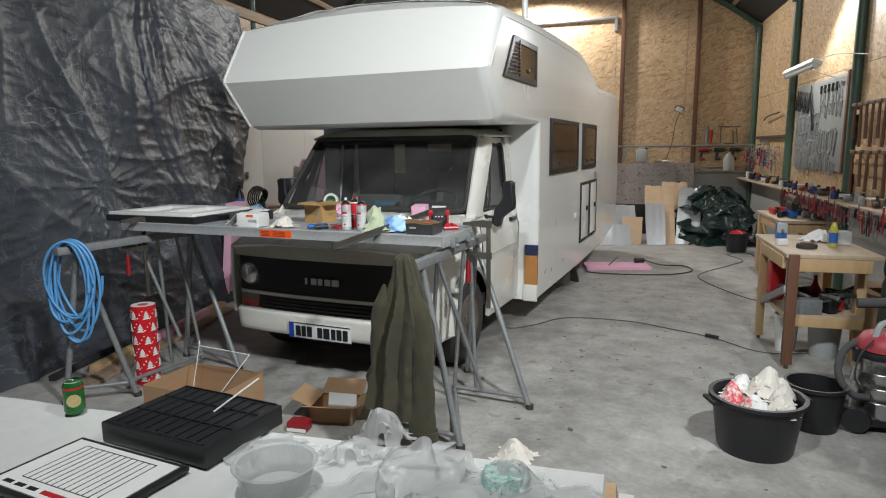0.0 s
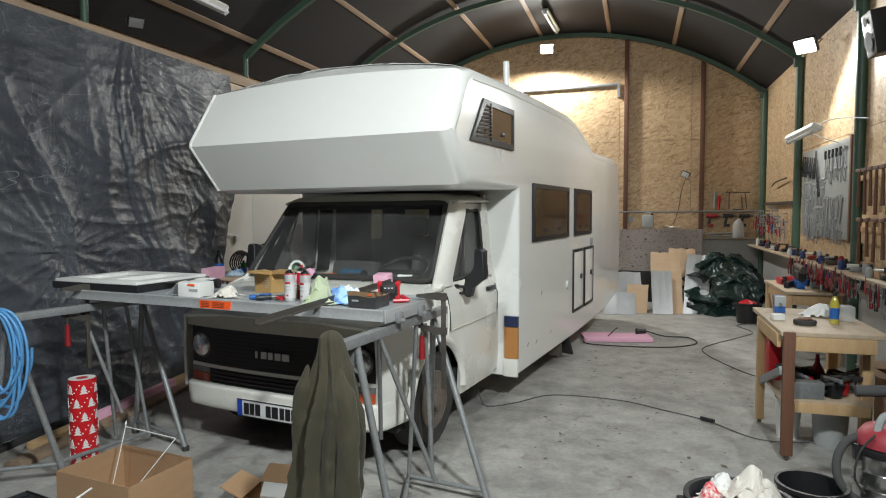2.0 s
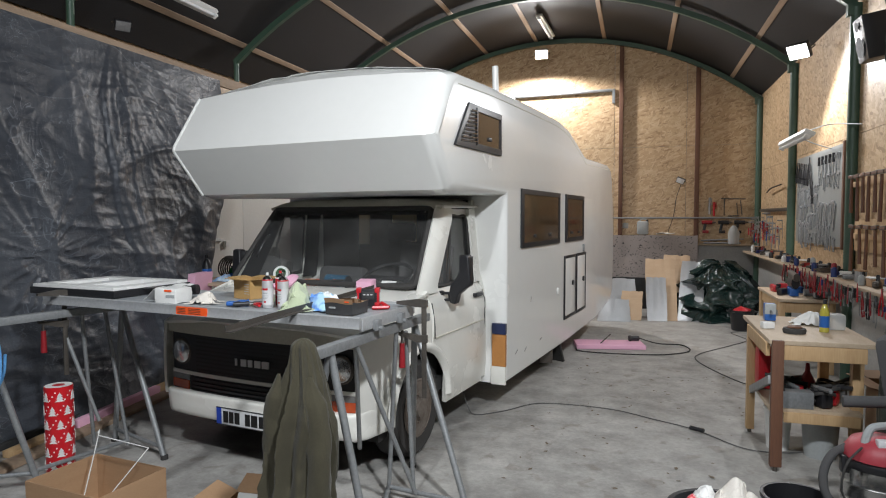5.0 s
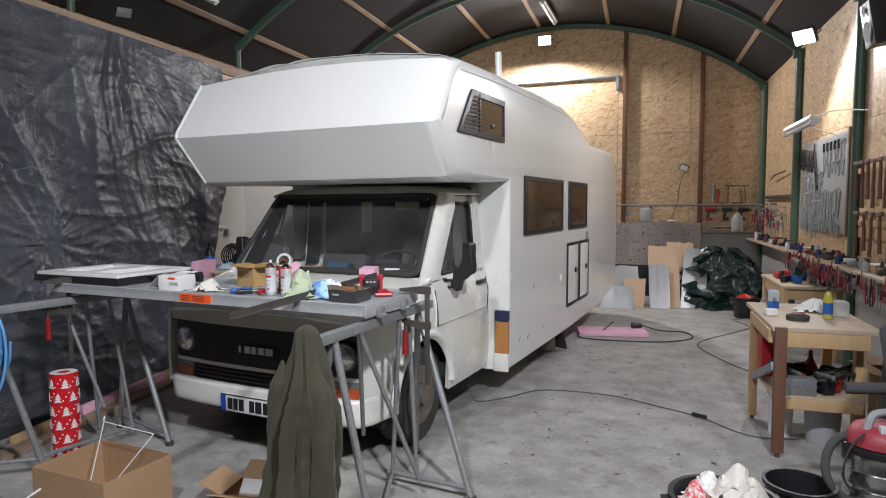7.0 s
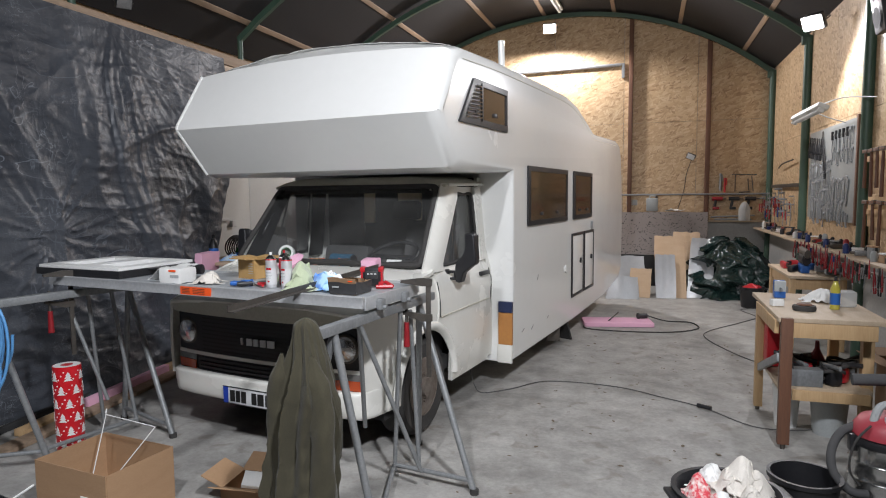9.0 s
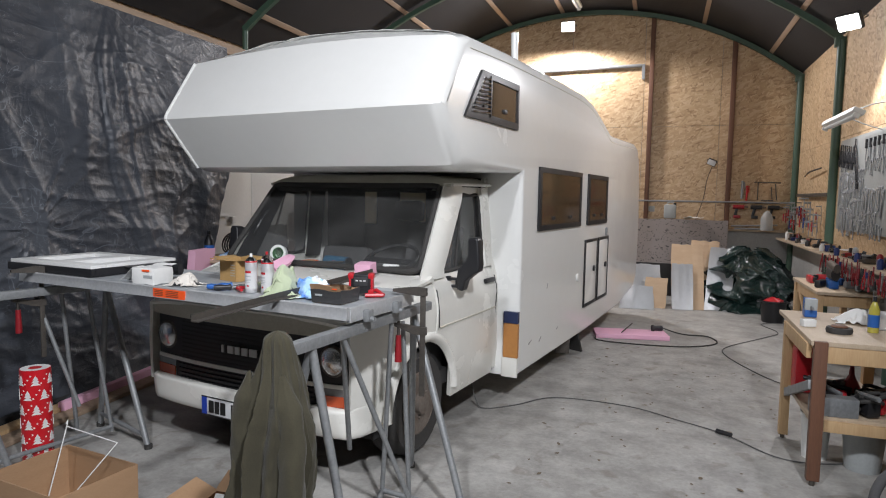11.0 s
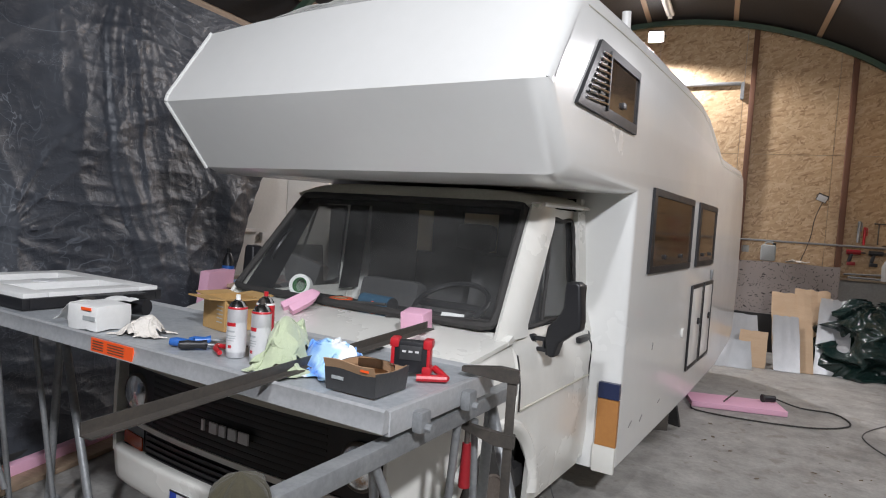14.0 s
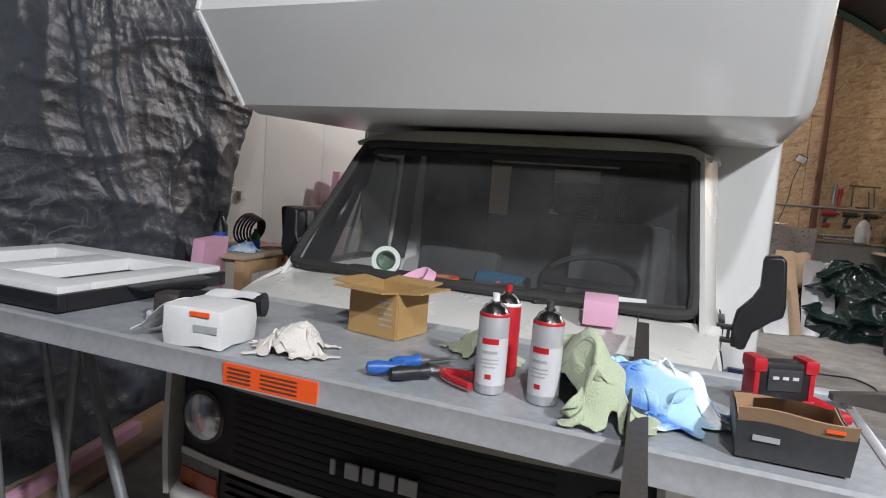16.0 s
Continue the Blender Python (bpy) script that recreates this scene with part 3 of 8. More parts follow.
def sweep(bm, points, r, seg=8, closed=False):
    """A round tube along a line of points, smoothed."""
    pts = [Vector(p) for p in points]
    n = len(pts)
    fine = []
    for i in range(n if closed else n - 1):
        p0, p1, p2, p3 = (pts[(i + k) % n] if closed else pts[min(max(i + k, 0), n - 1)] for k in (-1, 0, 1, 2))
        for s in range(5):
            t = s / 5
            fine.append(0.5 * ((2 * p1) + (p2 - p0) * t + (2 * p0 - 5 * p1 + 4 * p2 - p3) * t * t + (3 * p1 - p0 - 3 * p2 + p3) * t ** 3))
    if not closed:
        fine.append(pts[-1])
    rings, m = [], len(fine)
    for i, p in enumerate(fine):
        d = fine[(i + 1) % m if closed else min(i + 1, m - 1)] - fine[(i - 1) % m if closed else max(i - 1, 0)]
        q = d.to_track_quat("Z", "Y") if d.length > 1e-9 else Euler((0, 0, 0)).to_quaternion()
        rings.append([bm.verts.new(p + q @ Vector((r * math.cos(2 * math.pi * k / seg), r * math.sin(2 * math.pi * k / seg), 0))) for k in range(seg)])
    for i in range(m if closed else m - 1):
        a, b = rings[i], rings[(i + 1) % m]
        for k in range(seg):
            bm.faces.new((a[k], a[(k + 1) % seg], b[(k + 1) % seg], b[k]))
    if not closed:
        bm.faces.new(rings[0]), bm.faces.new(rings[-1])
    return bm


def prism(bm, outline, a, b, axis="x", mi=0):
    """An outline, given in the two other axes, drawn out along an axis from a to b."""
    def at(p, w):
        return {"x": (w, p[0], p[1]), "y": (p[0], w, p[1]), "z": (p[0], p[1], w)}[axis]
    va = [bm.verts.new(at(p, a)) for p in outline]
    vb = [bm.verts.new(at(p, b)) for p in outline]
    n = len(outline)
    fs = [bm.faces.new(va), bm.faces.new(vb[::-1])]
    fs += [bm.faces.new((va[i], va[(i + 1) % n], vb[(i + 1) % n], vb[i])) for i in range(n)]
    for f in fs:
        f.material_index = mi
    return bm


def sheet(bm, fn, nu, nv, thick=0.0, mi=0):
    """A surface from fn(s, t) with s and t from 0 to 1."""
    g = [[bm.verts.new(fn(i / nu, j / nv)) for j in range(nv + 1)] for i in range(nu + 1)]
    fs = [bm.faces.new((g[i][j], g[i + 1][j], g[i + 1][j + 1], g[i][j + 1])) for i in range(nu) for j in range(nv)]
    for f in fs:
        f.material_index = mi
    if thick:
        bm.normal_update()
        h = [[bm.verts.new(v.co - v.normal * abs(thick)) for v in row] for row in g]
        for i in range(nu):
            for j in range(nv):
                bm.faces.new((h[i][j], h[i][j + 1], h[i + 1][j + 1], h[i + 1][j])).material_index = mi
        rim = [(i, 0) for i in range(nu)] + [(nu, j) for j in range(nv)] + [(i, nv) for i in range(nu, 0, -1)] + [(0, j) for j in range(nv, 0, -1)]
        for a, b in zip(rim, rim[1:] + rim[:1]):
            bm.faces.new((g[a[0]][a[1]], h[a[0]][a[1]], h[b[0]][b[1]], g[b[0]][b[1]])).material_index = mi
    return bm


def crumple(bm, seed, amount, scale):
    for v in bm.verts:
        p = v.co * scale + Vector((seed * 7.3, seed * 3.1, seed * 1.7))
        v.co += amount * noise.noise_vector(p) + amount * 0.45 * noise.noise_vector(p * 2.7)
    return bm


def cloth_points(n, size, squeeze, height, seed, steps=70):
    """A square cloth pushed together and let fall on a low mound, as n x n points."""
    k = np.linspace(-0.5, 0.5, n)
    gx, gy = np.meshgrid(k, k, indexing="ij")
    rest = (size[0] / squeeze / (n - 1), size[1] / squeeze / (n - 1))
    p = np.zeros((n, n, 3))
    for i in range(n):
        for j in range(n):
            w = noise.noise_vector(Vector((gx[i, j] * 3.2 + seed, gy[i, j] * 3.2, seed * 0.37)))
            w2 = noise.noise_vector(Vector((gx[i, j] * 9 + seed, gy[i, j] * 9, seed * 0.7)))
            p[i, j] = (gx[i, j] * size[0] * 0.9 + 0.16 * size[0] * w.x, gy[i, j] * size[1] * 0.9 + 0.16 * size[1] * w.y, height * (0.9 + 0.9 * w.z) + 0.25 * height * w2.z)
    p[..., 2] = np.maximum(p[..., 2], 0.006)
    old = p.copy()
    links = []
    for ax in (0, 1):
        for gap, stiff in ((1, 0.9), (2, 0.16)):
            for start in range(gap + 1):
                links.append((ax, gap, start, stiff))
    turn = seed * 1.7
    for step in range(steps):
        vel = (p - old) * 0.86
        old = p.copy()
        p = p + vel
        p[..., 2] -= 0.0007
        for _ in range(5):
            for ax, gap, start, stiff in links:
                idx = np.arange(start, n - gap, gap + 1)
                if len(idx) == 0:
                    continue
                a = np.take(p, idx, ax)
                b = np.take(p, idx + gap, ax)
                d = b - a
                length = np.sqrt((d * d).sum(-1, keepdims=True)) + 1e-9
                want = rest[ax] * gap
                c = d * (0.5 * stiff * (length - want) / length)
                if gap > 1:
                    c = np.where(length < want, c, 0) * 0.6
                if ax == 0:
                    p[idx] += c
                    p[idx + gap] -= c
                else:
                    p[:, idx] += c
                    p[:, idx + gap] -= c
            rx, ry = p[..., 0] / (size[0] * 0.5), p[..., 1] / (size[1] * 0.5)
            mound = height * 0.62 * np.clip(1 - (rx * rx + ry * ry) * 1.15, 0, 1) * (0.75 + 0.25 * np.sin(rx * 3.1 + turn) * np.cos(ry * 2.7 + turn))
            low = p[..., 2] < mound + 0.004
            p[..., 2] = np.maximum(p[..., 2], mound + 0.004)
            p[..., :2] = np.where(low[..., None], old[..., :2] + (p[..., :2] - old[..., :2]) * 0.6, p[..., :2])
    for _ in range(2):
        soft = p.copy()
        soft[1:-1, 1:-1] = 0.5 * p[1:-1, 1:-1] + 0.125 * (p[2:, 1:-1] + p[:-2, 1:-1] + p[1:-1, 2:] + p[1:-1, :-2])
        p = soft
    # stretched back to the size that the heap has on the ground
    for ax in (0, 1):
        low, high = p[..., ax].min(), p[..., ax].max()
        p[..., ax] = ((p[..., ax] - low) / (high - low) - 0.5) * size[ax]
    p[..., 2] *= height / max(1e-6, p[..., 2].max())
    p[..., 2] = np.maximum(p[..., 2], 0.004)
    return p


def rag(name, m, size, height, material, label, seed, category="rag", squeeze=0.62, n=36, group="", thick=0.003):
    """A dropped cloth: a sheet heaped and folded by its own weight."""
    p = cloth_points(n, size, squeeze, height, seed)
    bm = sheet(bmesh.new(), lambda s, t: tuple(p[round(s * (n - 1)), round(t * (n - 1))]), n - 1, n - 1, thick)
    ob = solo(name, bm, material, m, label, category, group, smooth=180)
    ob.modifiers.new("smooth", "SUBSURF").levels = 1
    ob.modifiers["smooth"].render_levels = 1
    return ob


# ---- structure of the hall ----
EAVE, APEX, SPAN, NEAR = 3.65, 4.93, 7.0, -16.5
RISE = APEX - EAVE
RAD = ((SPAN / 2) ** 2 + RISE ** 2) / (2 * RISE)


def arch(u, lift=0.0):
    d = u + SPAN / 2
    return APEX - RAD + math.sqrt(max(0.0, RAD ** 2 - d ** 2)) + lift


floor = solo("floor", bx((-3.5, -8.2, -0.1), (9.5, 18.5, 0.2)), FLOOR, BARN, "stained grey concrete workshop floor", "floor", kind="structure")

wall_back = thing("wall_back", BARN, "strand board end wall over a concrete base", "wall", kind="structure")
part("concrete_base", bx((-3.7, 0.16, 0.575), (7.9, 0.3, 1.15)), CONCRETE, wall_back)
LEDGE_BACK = part("ledge", bx((-3.5, -0.02, 1.165), (7.0, 0.1, 0.03), 0.004), PINETOP, wall_back)
CUTS = [0.0, -1.2, -2.45, -3.7, -4.95, -6.2, -7.0]
for a, b in zip(CUTS, CUTS[1:]):
    for lo, hi in ((1.182, 2.93), (2.935, None)):
        out = [(a - 0.003, lo), (b + 0.003, lo)]
        if hi:
            out += [(b + 0.003, hi), (a - 0.003, hi)]
        else:
            out += [(b + 0.003 + (a - b - 0.006) * k / 6, arch(b + (a - b) * k / 6, 0.05)) for k in range(7)]
        part("panel", prism(bmesh.new(), out, 0.03, 0.055, "y"), OSB, wall_back, smooth=0)
part("backing", bx((-3.7, 0.18, 2.9), (7.9, 0.24, 4.4)), CONCRETE, wall_back)

wall_right = thing("wall_right", BARN, "strand board side wall over a concrete base", "wall", kind="structure")
part("concrete_base", bx((0.14, -8.2, 0.52), (0.3, 16.8, 1.04)), CONCRETE, wall_right)
part("backing", bx((0.15, -8.2, 2.4), (0.2, 16.8, 2.7)), CONCRETE, wall_right)
v = 0.0
while v > -16:
    for lo, hi in ((1.06, 2.45), (2.455, 3.8)):
        part("panel", bx((0.02, v - 0.625, (lo + hi) / 2), (0.025, 1.244, hi - lo)), OSB, wall_right, smooth=0)
    v -= 1.25
wall_left = thing("wall_left", BARN, "strand board side wall behind the plastic sheet", "wall", kind="structure")
part("backing", bx((-7.5, -8.2, 1.9), (0.2, 16.8, 3.8)), CONCRETE, wall_left)
for k in range(7):
    part("panel", bx((-7.38, -0.64 - 1.25 * k, 1.9), (0.025, 1.244, 3.7)), OSB, wall_left, smooth=0)
# Unseen wall, made dark so that the windscreen mirrors little of it.
wall_front = thing("wall_front", BARN, "unseen wall closing the entrance end, coloured dark to dim reflections", "wall", kind="structure")
part("panel", bx((-3.5, -16.4, 2.6), (8.0, 0.1, 5.2)), ROOF, wall_front, smooth=0)

ceiling = solo("ceiling", sheet(bmesh.new(), lambda s, t: (0.35 - 7.7 * s, 0.3 - 17 * t, arch(min(0, max(-7, 0.35 - 7.7 * s)), 0.13) - (0.18 if s in (0, 1) else 0)), 28, 1, 0.05),
               ROOF, BARN, "dark felt vaulted barn ceiling", "ceiling", kind="structure")


def arch_frame(v, post_left):
    t = thing("arch_frame", BARN @ pose(-3.5, v, 0), "green painted steel portal arch", "steel frame", "steel arches of the hall")
    n, bm = 24, bmesh.new()
    pts = [(-7.0 + 7.0 * k / n) for k in range(n + 1)]
    ring = []
    for u in pts:
        d = (u + 3.5) / RAD
        nx, nz = math.sin(math.asin(d)), math.cos(math.asin(d))
        z = arch(u)
        c = Vector((u + 3.5, 0, z))
        up = Vector((nx, 0, nz))
        ring.append([bm.verts.new(c + up * a + Vector((0, b, 0))) for a, b in ((-0.034, -0.03), (-0.034, 0.03), (0.036, 0.03), (0.036, -0.03))])
    for a, b in zip(ring, ring[1:]):
        for k in range(4):
            bm.faces.new((a[k], a[(k + 1) % 4], b[(k + 1) % 4], b[k]))
    bm.faces.new(ring[0]), bm.faces.new(ring[-1])
    part("arch", bm, GREEN, t)
    part("post", rd((3.5 - 0.03, 0, 0), (3.5 - 0.03, 0, EAVE + 0.02), 0.055, 12), GREEN, t)
    part("plate", bx((3.46, 0, EAVE), (0.15, 0.08, 0.12), 0.01), GREEN, t)
    part("foot_tube", rd((-3.49, 0, 3.05), (-3.49, 0, EAVE + 0.02), 0.035, 10), GREEN, t)
    if post_left:
        part("post", rd((-3.47, 0, 0), (-3.47, 0, EAVE), 0.06, 12), GREEN, t)
    return t


for v in (-0.08, -2.55, -5.05, -7.55, -10.05, -12.55, -15.05):
    arch_frame(v, False)

PURL = bx((0, -8.2, 0), (0.07, 16.4, 0.05), 0.004)
PURLME = finish(PURL, "purlin", PURLIN)
for u in (-0.48, -1.52, -2.64, -3.90, -4.86, -5.90, -6.85):
    ob = new("purlin", PURLME)
    ob.matrix_basis = BARN @ pose(u, 0, arch(u, 0.085), 0, math.degrees(math.asin((u + 3.5) / RAD)), 0)
    tagged(ob, "bare wooden purlin under the dark roof", "roof beam", "wooden purlins", "structure")
tagged(solo("eave_rail", bx((-6.95, -8.2, 3.33), (0.05, 16.2, 0.12), 0.004), PURLIN, BARN, "bare wooden rail that holds the plastic sheet", "rail"), kind="structure")
for u in (-1.02, -2.33):
    solo("wall_post", bx((u, -0.01, (arch(u) + 1.18) / 2), (0.075, 0.07, arch(u) - 1.18), 0.004), BROWNPOST, BARN, "brown wooden post on the strand board wall", "post", "wall posts", "structure")
b = bmesh.new()
rod(b, (-6.6, 0.0, 3.93), (-2.5, 0.0, 3.99), 0.03, 8)
box(b, (-2.47, 0.0, 3.88), (0.05, 0.05, 0.26))
solo("sliding_rail", b, GALV, BARN, "grey metal rail across the end wall", "rail", kind="structure")
b = bmesh.new()
rod(b, (-6.5, -0.04, 1.64), (-0.1, -0.04, 1.64), 0.016, 8)
solo("wall_pipe", b, GALV, BARN, "thin grey pipe along the end wall", "pipe")

# ---- the camper ----
camper = thing("motorhome", pose(0, 4.0, 0), "white alcove motorhome with an old cab, parked on the concrete floor", "motorhome")
PROFILE = [(1.98, 0.24), (1.98, 1.84), (0.95, 1.815), (0.86, 1.845), (0.572, 2.18), (0.58, 2.215), (0.85, 2.63), (0.98, 2.66), (1.6, 2.685), (2.3, 2.695), (3.0, 2.70), (3.65, 2.695),
           (4.08, 2.645), (4.42, 2.555), (4.86, 2.425), (5.0, 2.41), (6.3, 2.425), (6.56, 2.37), (6.70, 2.2), (6.78, 1.9), (6.86, 1.2), (6.80, 0.55), (6.6, 0.40), (5.6, 0.27), (4.0, 0.235)]


def inset_outline(pts, d):
    out, n = [], len(pts)
    for i, p in enumerate(pts):
        a, c = Vector(pts[i - 1]), Vector(pts[(i + 1) % n])
        p = Vector(p)
        e1, e2 = (p - a).normalized(), (c - p).normalized()
        n1, n2 = Vector((e1.y, -e1.x)), Vector((e2.y, -e2.x))
        m = (n1 + n2)
        m = m.normalized() / max(0.5, m.normalized().dot(n1)) if m.length > 1e-6 else n1
        out.append(tuple(p + m * d))
    return out


def crown(y):
    """How far the roof bulges up along the middle line."""
    return 0.0 if y < 0.7 else 0.05 if y < 0.9 else 0.10 if y < 3.9 else 0.05


def body_mesh():
    bm = bmesh.new()
    rows = []
    sections = [(-1.145, 0.045), (-1.137, 0.018), (-1.115, 0.0), (-0.75, 0), (-0.35, 0), (0, 0), (0.35, 0), (0.75, 0)]
    sections += [(1.045 + 0.09 * math.sin(k * math.pi / 12), 0.09 * (1 - math.cos(k * math.pi / 12))) for k in range(7)]
    for x, inset in sections:
        row, soft = [], inset_outline(PROFILE, inset)
        tight = inset_outline(PROFILE, inset * 0.45)
        for i, (y0, z0) in enumerate(PROFILE):
            y, z = soft[i] if 2 <= i <= 6 else tight[i]
            top = crown(y0) if z0 > 2.3 else 0.0
            row.append(bm.verts.new((x, y, z + top * max(0.0, 1 - (x / 1.1) ** 2))))
        rows.append(row)
    n = len(PROFILE)
    for a, b in zip(rows, rows[1:]):
        for k in range(n):
            bm.faces.new((a[k], a[(k + 1) % n], b[(k + 1) % n], b[k]))
    for r in (rows[0], rows[-1]):
        for a, b, c in tessellate_polygon([[Vector((0, v.co.y, v.co.z)) for v in r]]):
            bm.faces.new((r[a], r[b], r[c]))
    return bm


part("body", body_mesh(), WHITE, camper, "glossy white moulded living-area body with an over-cab alcove", 28)


def film(s, t):
    x = -0.98 + 1.96 * s
    y = 0.98 + 2.74 * t
    line = ((0.85, 2.63, 0.05), (0.98, 2.66, 0.10), (1.6, 2.685, 0.10), (2.3, 2.695, 0.10), (3.0, 2.70, 0.10), (3.65, 2.695, 0.10), (3.76, 2.685, 0.10))
    for (ya, za, da), (yb, zb, db) in zip(line, line[1:]):
        if ya <= y <= yb:
            k = (y - ya) / (yb - ya)
            base = za + (zb - za) * k + (da + (db - da) * k) * (1 - (x / 1.1) ** 2)
    return (x, y, base + 0.006 + 0.024 * abs(noise.noise(Vector((x * 3, y * 4, 2)))) + 0.012 * abs(noise.noise(Vector((x * 9, y * 7, 6)))))


part("roof_film", sheet(bmesh.new(), film, 40, 40, 0.002), WHITEFILM, camper, "crinkled clear plastic film", 60)
for k in (-1,):
    edge = bmesh.new()
    for a, b in (((0.862, 1.845), (0.574, 2.18)), ((0.574, 2.18), (0.582, 2.215)), ((0.582, 2.215), (0.85, 2.628))):
        rod(edge, (k * 1.122 - 0.005, *a), (k * 1.122 - 0.005, *b), 0.013, 8)
    part("edge_trim", edge, WHITE, camper)
part("vent_pipe", rd((0.86, 2.45, 2.68), (0.85, 2.45, 3.03), 0.03, 12), WHITE, camper)


def framed_window(y0, y1, z0, z1, slant=0.0, x=1.14):
    bm = bmesh.new()
    out = [(y0, z0), (y1, z0), (y1, z1), (y0 + slant, z1)]
    cy, cz = sum(p[0] for p in out) / 4, sum(p[1] for p in out) / 4
    inn = [(cy + (p[0] - cy) * (1 - 0.09 / (y1 - y0)), cz + (p[1] - cz) * (1 - 0.09 / (z1 - z0))) for p in out]
    vo = [bm.verts.new((x + 0.012, *p)) for p in out]
    vi = [bm.verts.new((x + 0.018, *p)) for p in inn]
    vb = [bm.verts.new((x - 0.02, *p)) for p in out]
    vc = [bm.verts.new((x - 0.02, *p)) for p in inn]
    for k in range(4):
        j = (k + 1) % 4
        bm.faces.new((vo[k], vo[j], vi[j], vi[k]))
        bm.faces.new((vo[k], vo[j], vb[j], vb[k]))
        bm.faces.new((vi[k], vi[j], vc[j], vc[k]))
    fr = part("window", bm, BLACKPL, camper, "brown tinted acrylic window in a black frame")
    g = bmesh.new()
    prism(g, inn, x - 0.01, x + 0.008, "x")
    part("pane", g, BROWNWIN, fr, "brown tinted pane")
    for dy in (0.3, 0.7):
        part("catch", bx((x + 0.012, y0 + (y1 - y0) * dy, z0 + 0.10), (0.02, 0.05, 0.03), 0.005), BLACKPL, fr)
    return fr


framed_window(2.34, 3.64, 1.38, 1.91)
framed_window(3.90, 4.77, 1.38, 1.91)
aw = framed_window(0.90, 1.81, 2.15, 2.475, 0.25)
part("louvre_panel", prism(bmesh.new(), [(0.955, 2.185), (1.26, 2.185), (1.26, 2.445), (1.155, 2.445)], 1.136, 1.152, "x"), BLACKPL, aw)
part("divider", bx((1.155, 1.265, 2.315), (0.022, 0.018, 0.27), 0.003), BLACKPL, aw)
for k in range(9):
    z = 2.198 + k * 0.028
    y = 0.97 + (z - 2.185) * 0.77
    part("louvre", bx((1.160, (y + 1.245) / 2, z), (0.018, 1.245 - y, 0.011), 0.004, (4, 25, 0)), CHROME, aw, "bright louvre slat")


def hatch(y0, y1, z0, z1):
    bm = bmesh.new()
    for c, s in (((y0, (z0 + z1) / 2), (0.03, z1 - z0 + 0.03)), ((y1, (z0 + z1) / 2), (0.03, z1 - z0 + 0.03)), (((y0 + y1) / 2, z0), (y1 - y0 - 0.03, 0.03)), (((y0 + y1) / 2, z1), (y1 - y0 - 0.03, 0.03))):
        box(bm, (1.143, *c), (0.016, *s), 0.003)
    fr = part("hatch", bm, BLACKPL, camper, "white service hatch with a black seal")
    part("hatch_door", bx((1.141, (y0 + y1) / 2, (z0 + z1) / 2), (0.012, y1 - y0 - 0.036, z1 - z0 - 0.036), 0.003), WHITE, fr)
    part("lock", rd((1.14, (y0 * 0.3 + y1 * 0.7), (z0 + z1) / 2 + 0.03), (1.162, (y0 * 0.3 + y1 * 0.7), (z0 + z1) / 2 + 0.03), 0.03, 12), BLACKPL, fr)


hatch(3.87, 4.36, 0.53, 1.21)
hatch(4.43, 4.88, 0.53, 1.21)
part("lock_cap", bx((1.145, 4.80, 1.28), (0.02, 0.07, 0.09), 0.006), GALV, camper)
part("filler_cap", rd((1.135, 3.62, 0.86), (1.15, 3.62, 0.86), 0.04, 14), WHITE, camper)
part("side_seam", sweep(bmesh.new(), [(1.1345, y, z - 0.085) for y, z in PROFILE[7:17]], 0.004, 6), DUSTY, camper)
part("skirt", bx((1.068, 1.968, 0.315), (0.13, 0.03, 0.16), 0.008), CABWHITE, camper)
part("ochre_panel", bx((1.075, 1.965, 0.53), (0.12, 0.03, 0.27)), OCHRE, camper, "bare ochre board")
part("navy_panel", bx((1.075, 1.965, 0.715), (0.12, 0.034, 0.09)), NAVY, camper, "navy blue strip")
part("chassis", bx((0.05, 3.6, 0.35), (1.3, 5.6, 0.16)), DARK, camper)
part("mud_flap", bx((1.02, 3.93, 0.13), (0.20, 0.02, 0.22), 0, (22, 0, -20)), RUBBER, camper)
part("step_bracket", bx((1.02, 3.55, 0.18), (0.14, 0.18, 0.16), 0.01, (0, 0, 20)), DARKSTEEL, camper)

part("scuff", bx((1.1385, 2.651, 0.889), (0.004, 0.05, 0.008), 0, (70, 0, 0)), SCUFF, camper)
part("scuff", bx((1.1385, 2.234, 0.47), (0.004, 0.07, 0.006), 0, (20, 0, 0)), SCUFF, camper)
part("scuff", bx((1.1385, 2.973, 0.457), (0.004, 0.06, 0.006), 0, (15, 0, 0)), SCUFF, camper)
part("scuff", bx((1.1385, 2.49, 0.447), (0.004, 0.06, 0.008), 0, (30, 0, 0)), SCUFF, camper)
# cab: half width by height, about its own middle line
CX = 0.045


def hw(y, z):
    w = 0.90 - 0.15 * min(0.11, max(0.0, z - 0.95))
    w -= 0.036 * min(1.0, max(0.0, (z - 1.06) / 0.06)) + 0.09 * max(0.0, z - 1.12)
    if z < 0.4:
        w -= (0.4 - z) * 0.12
    return w - 0.145 * max(0.0, 1 - max(y, 0.0) / 0.75) ** 1.6


def side(y, z, k, off=0.0):
    wide = 0.045 * min(1.0, max(0.0, (z - 0.98) / 0.1)) if k < 0 else 0.0
    return (CX + k * (hw(y, z) + wide + off), y, z)


WR, WY, WZ = 0.335, 0.80, 0.335


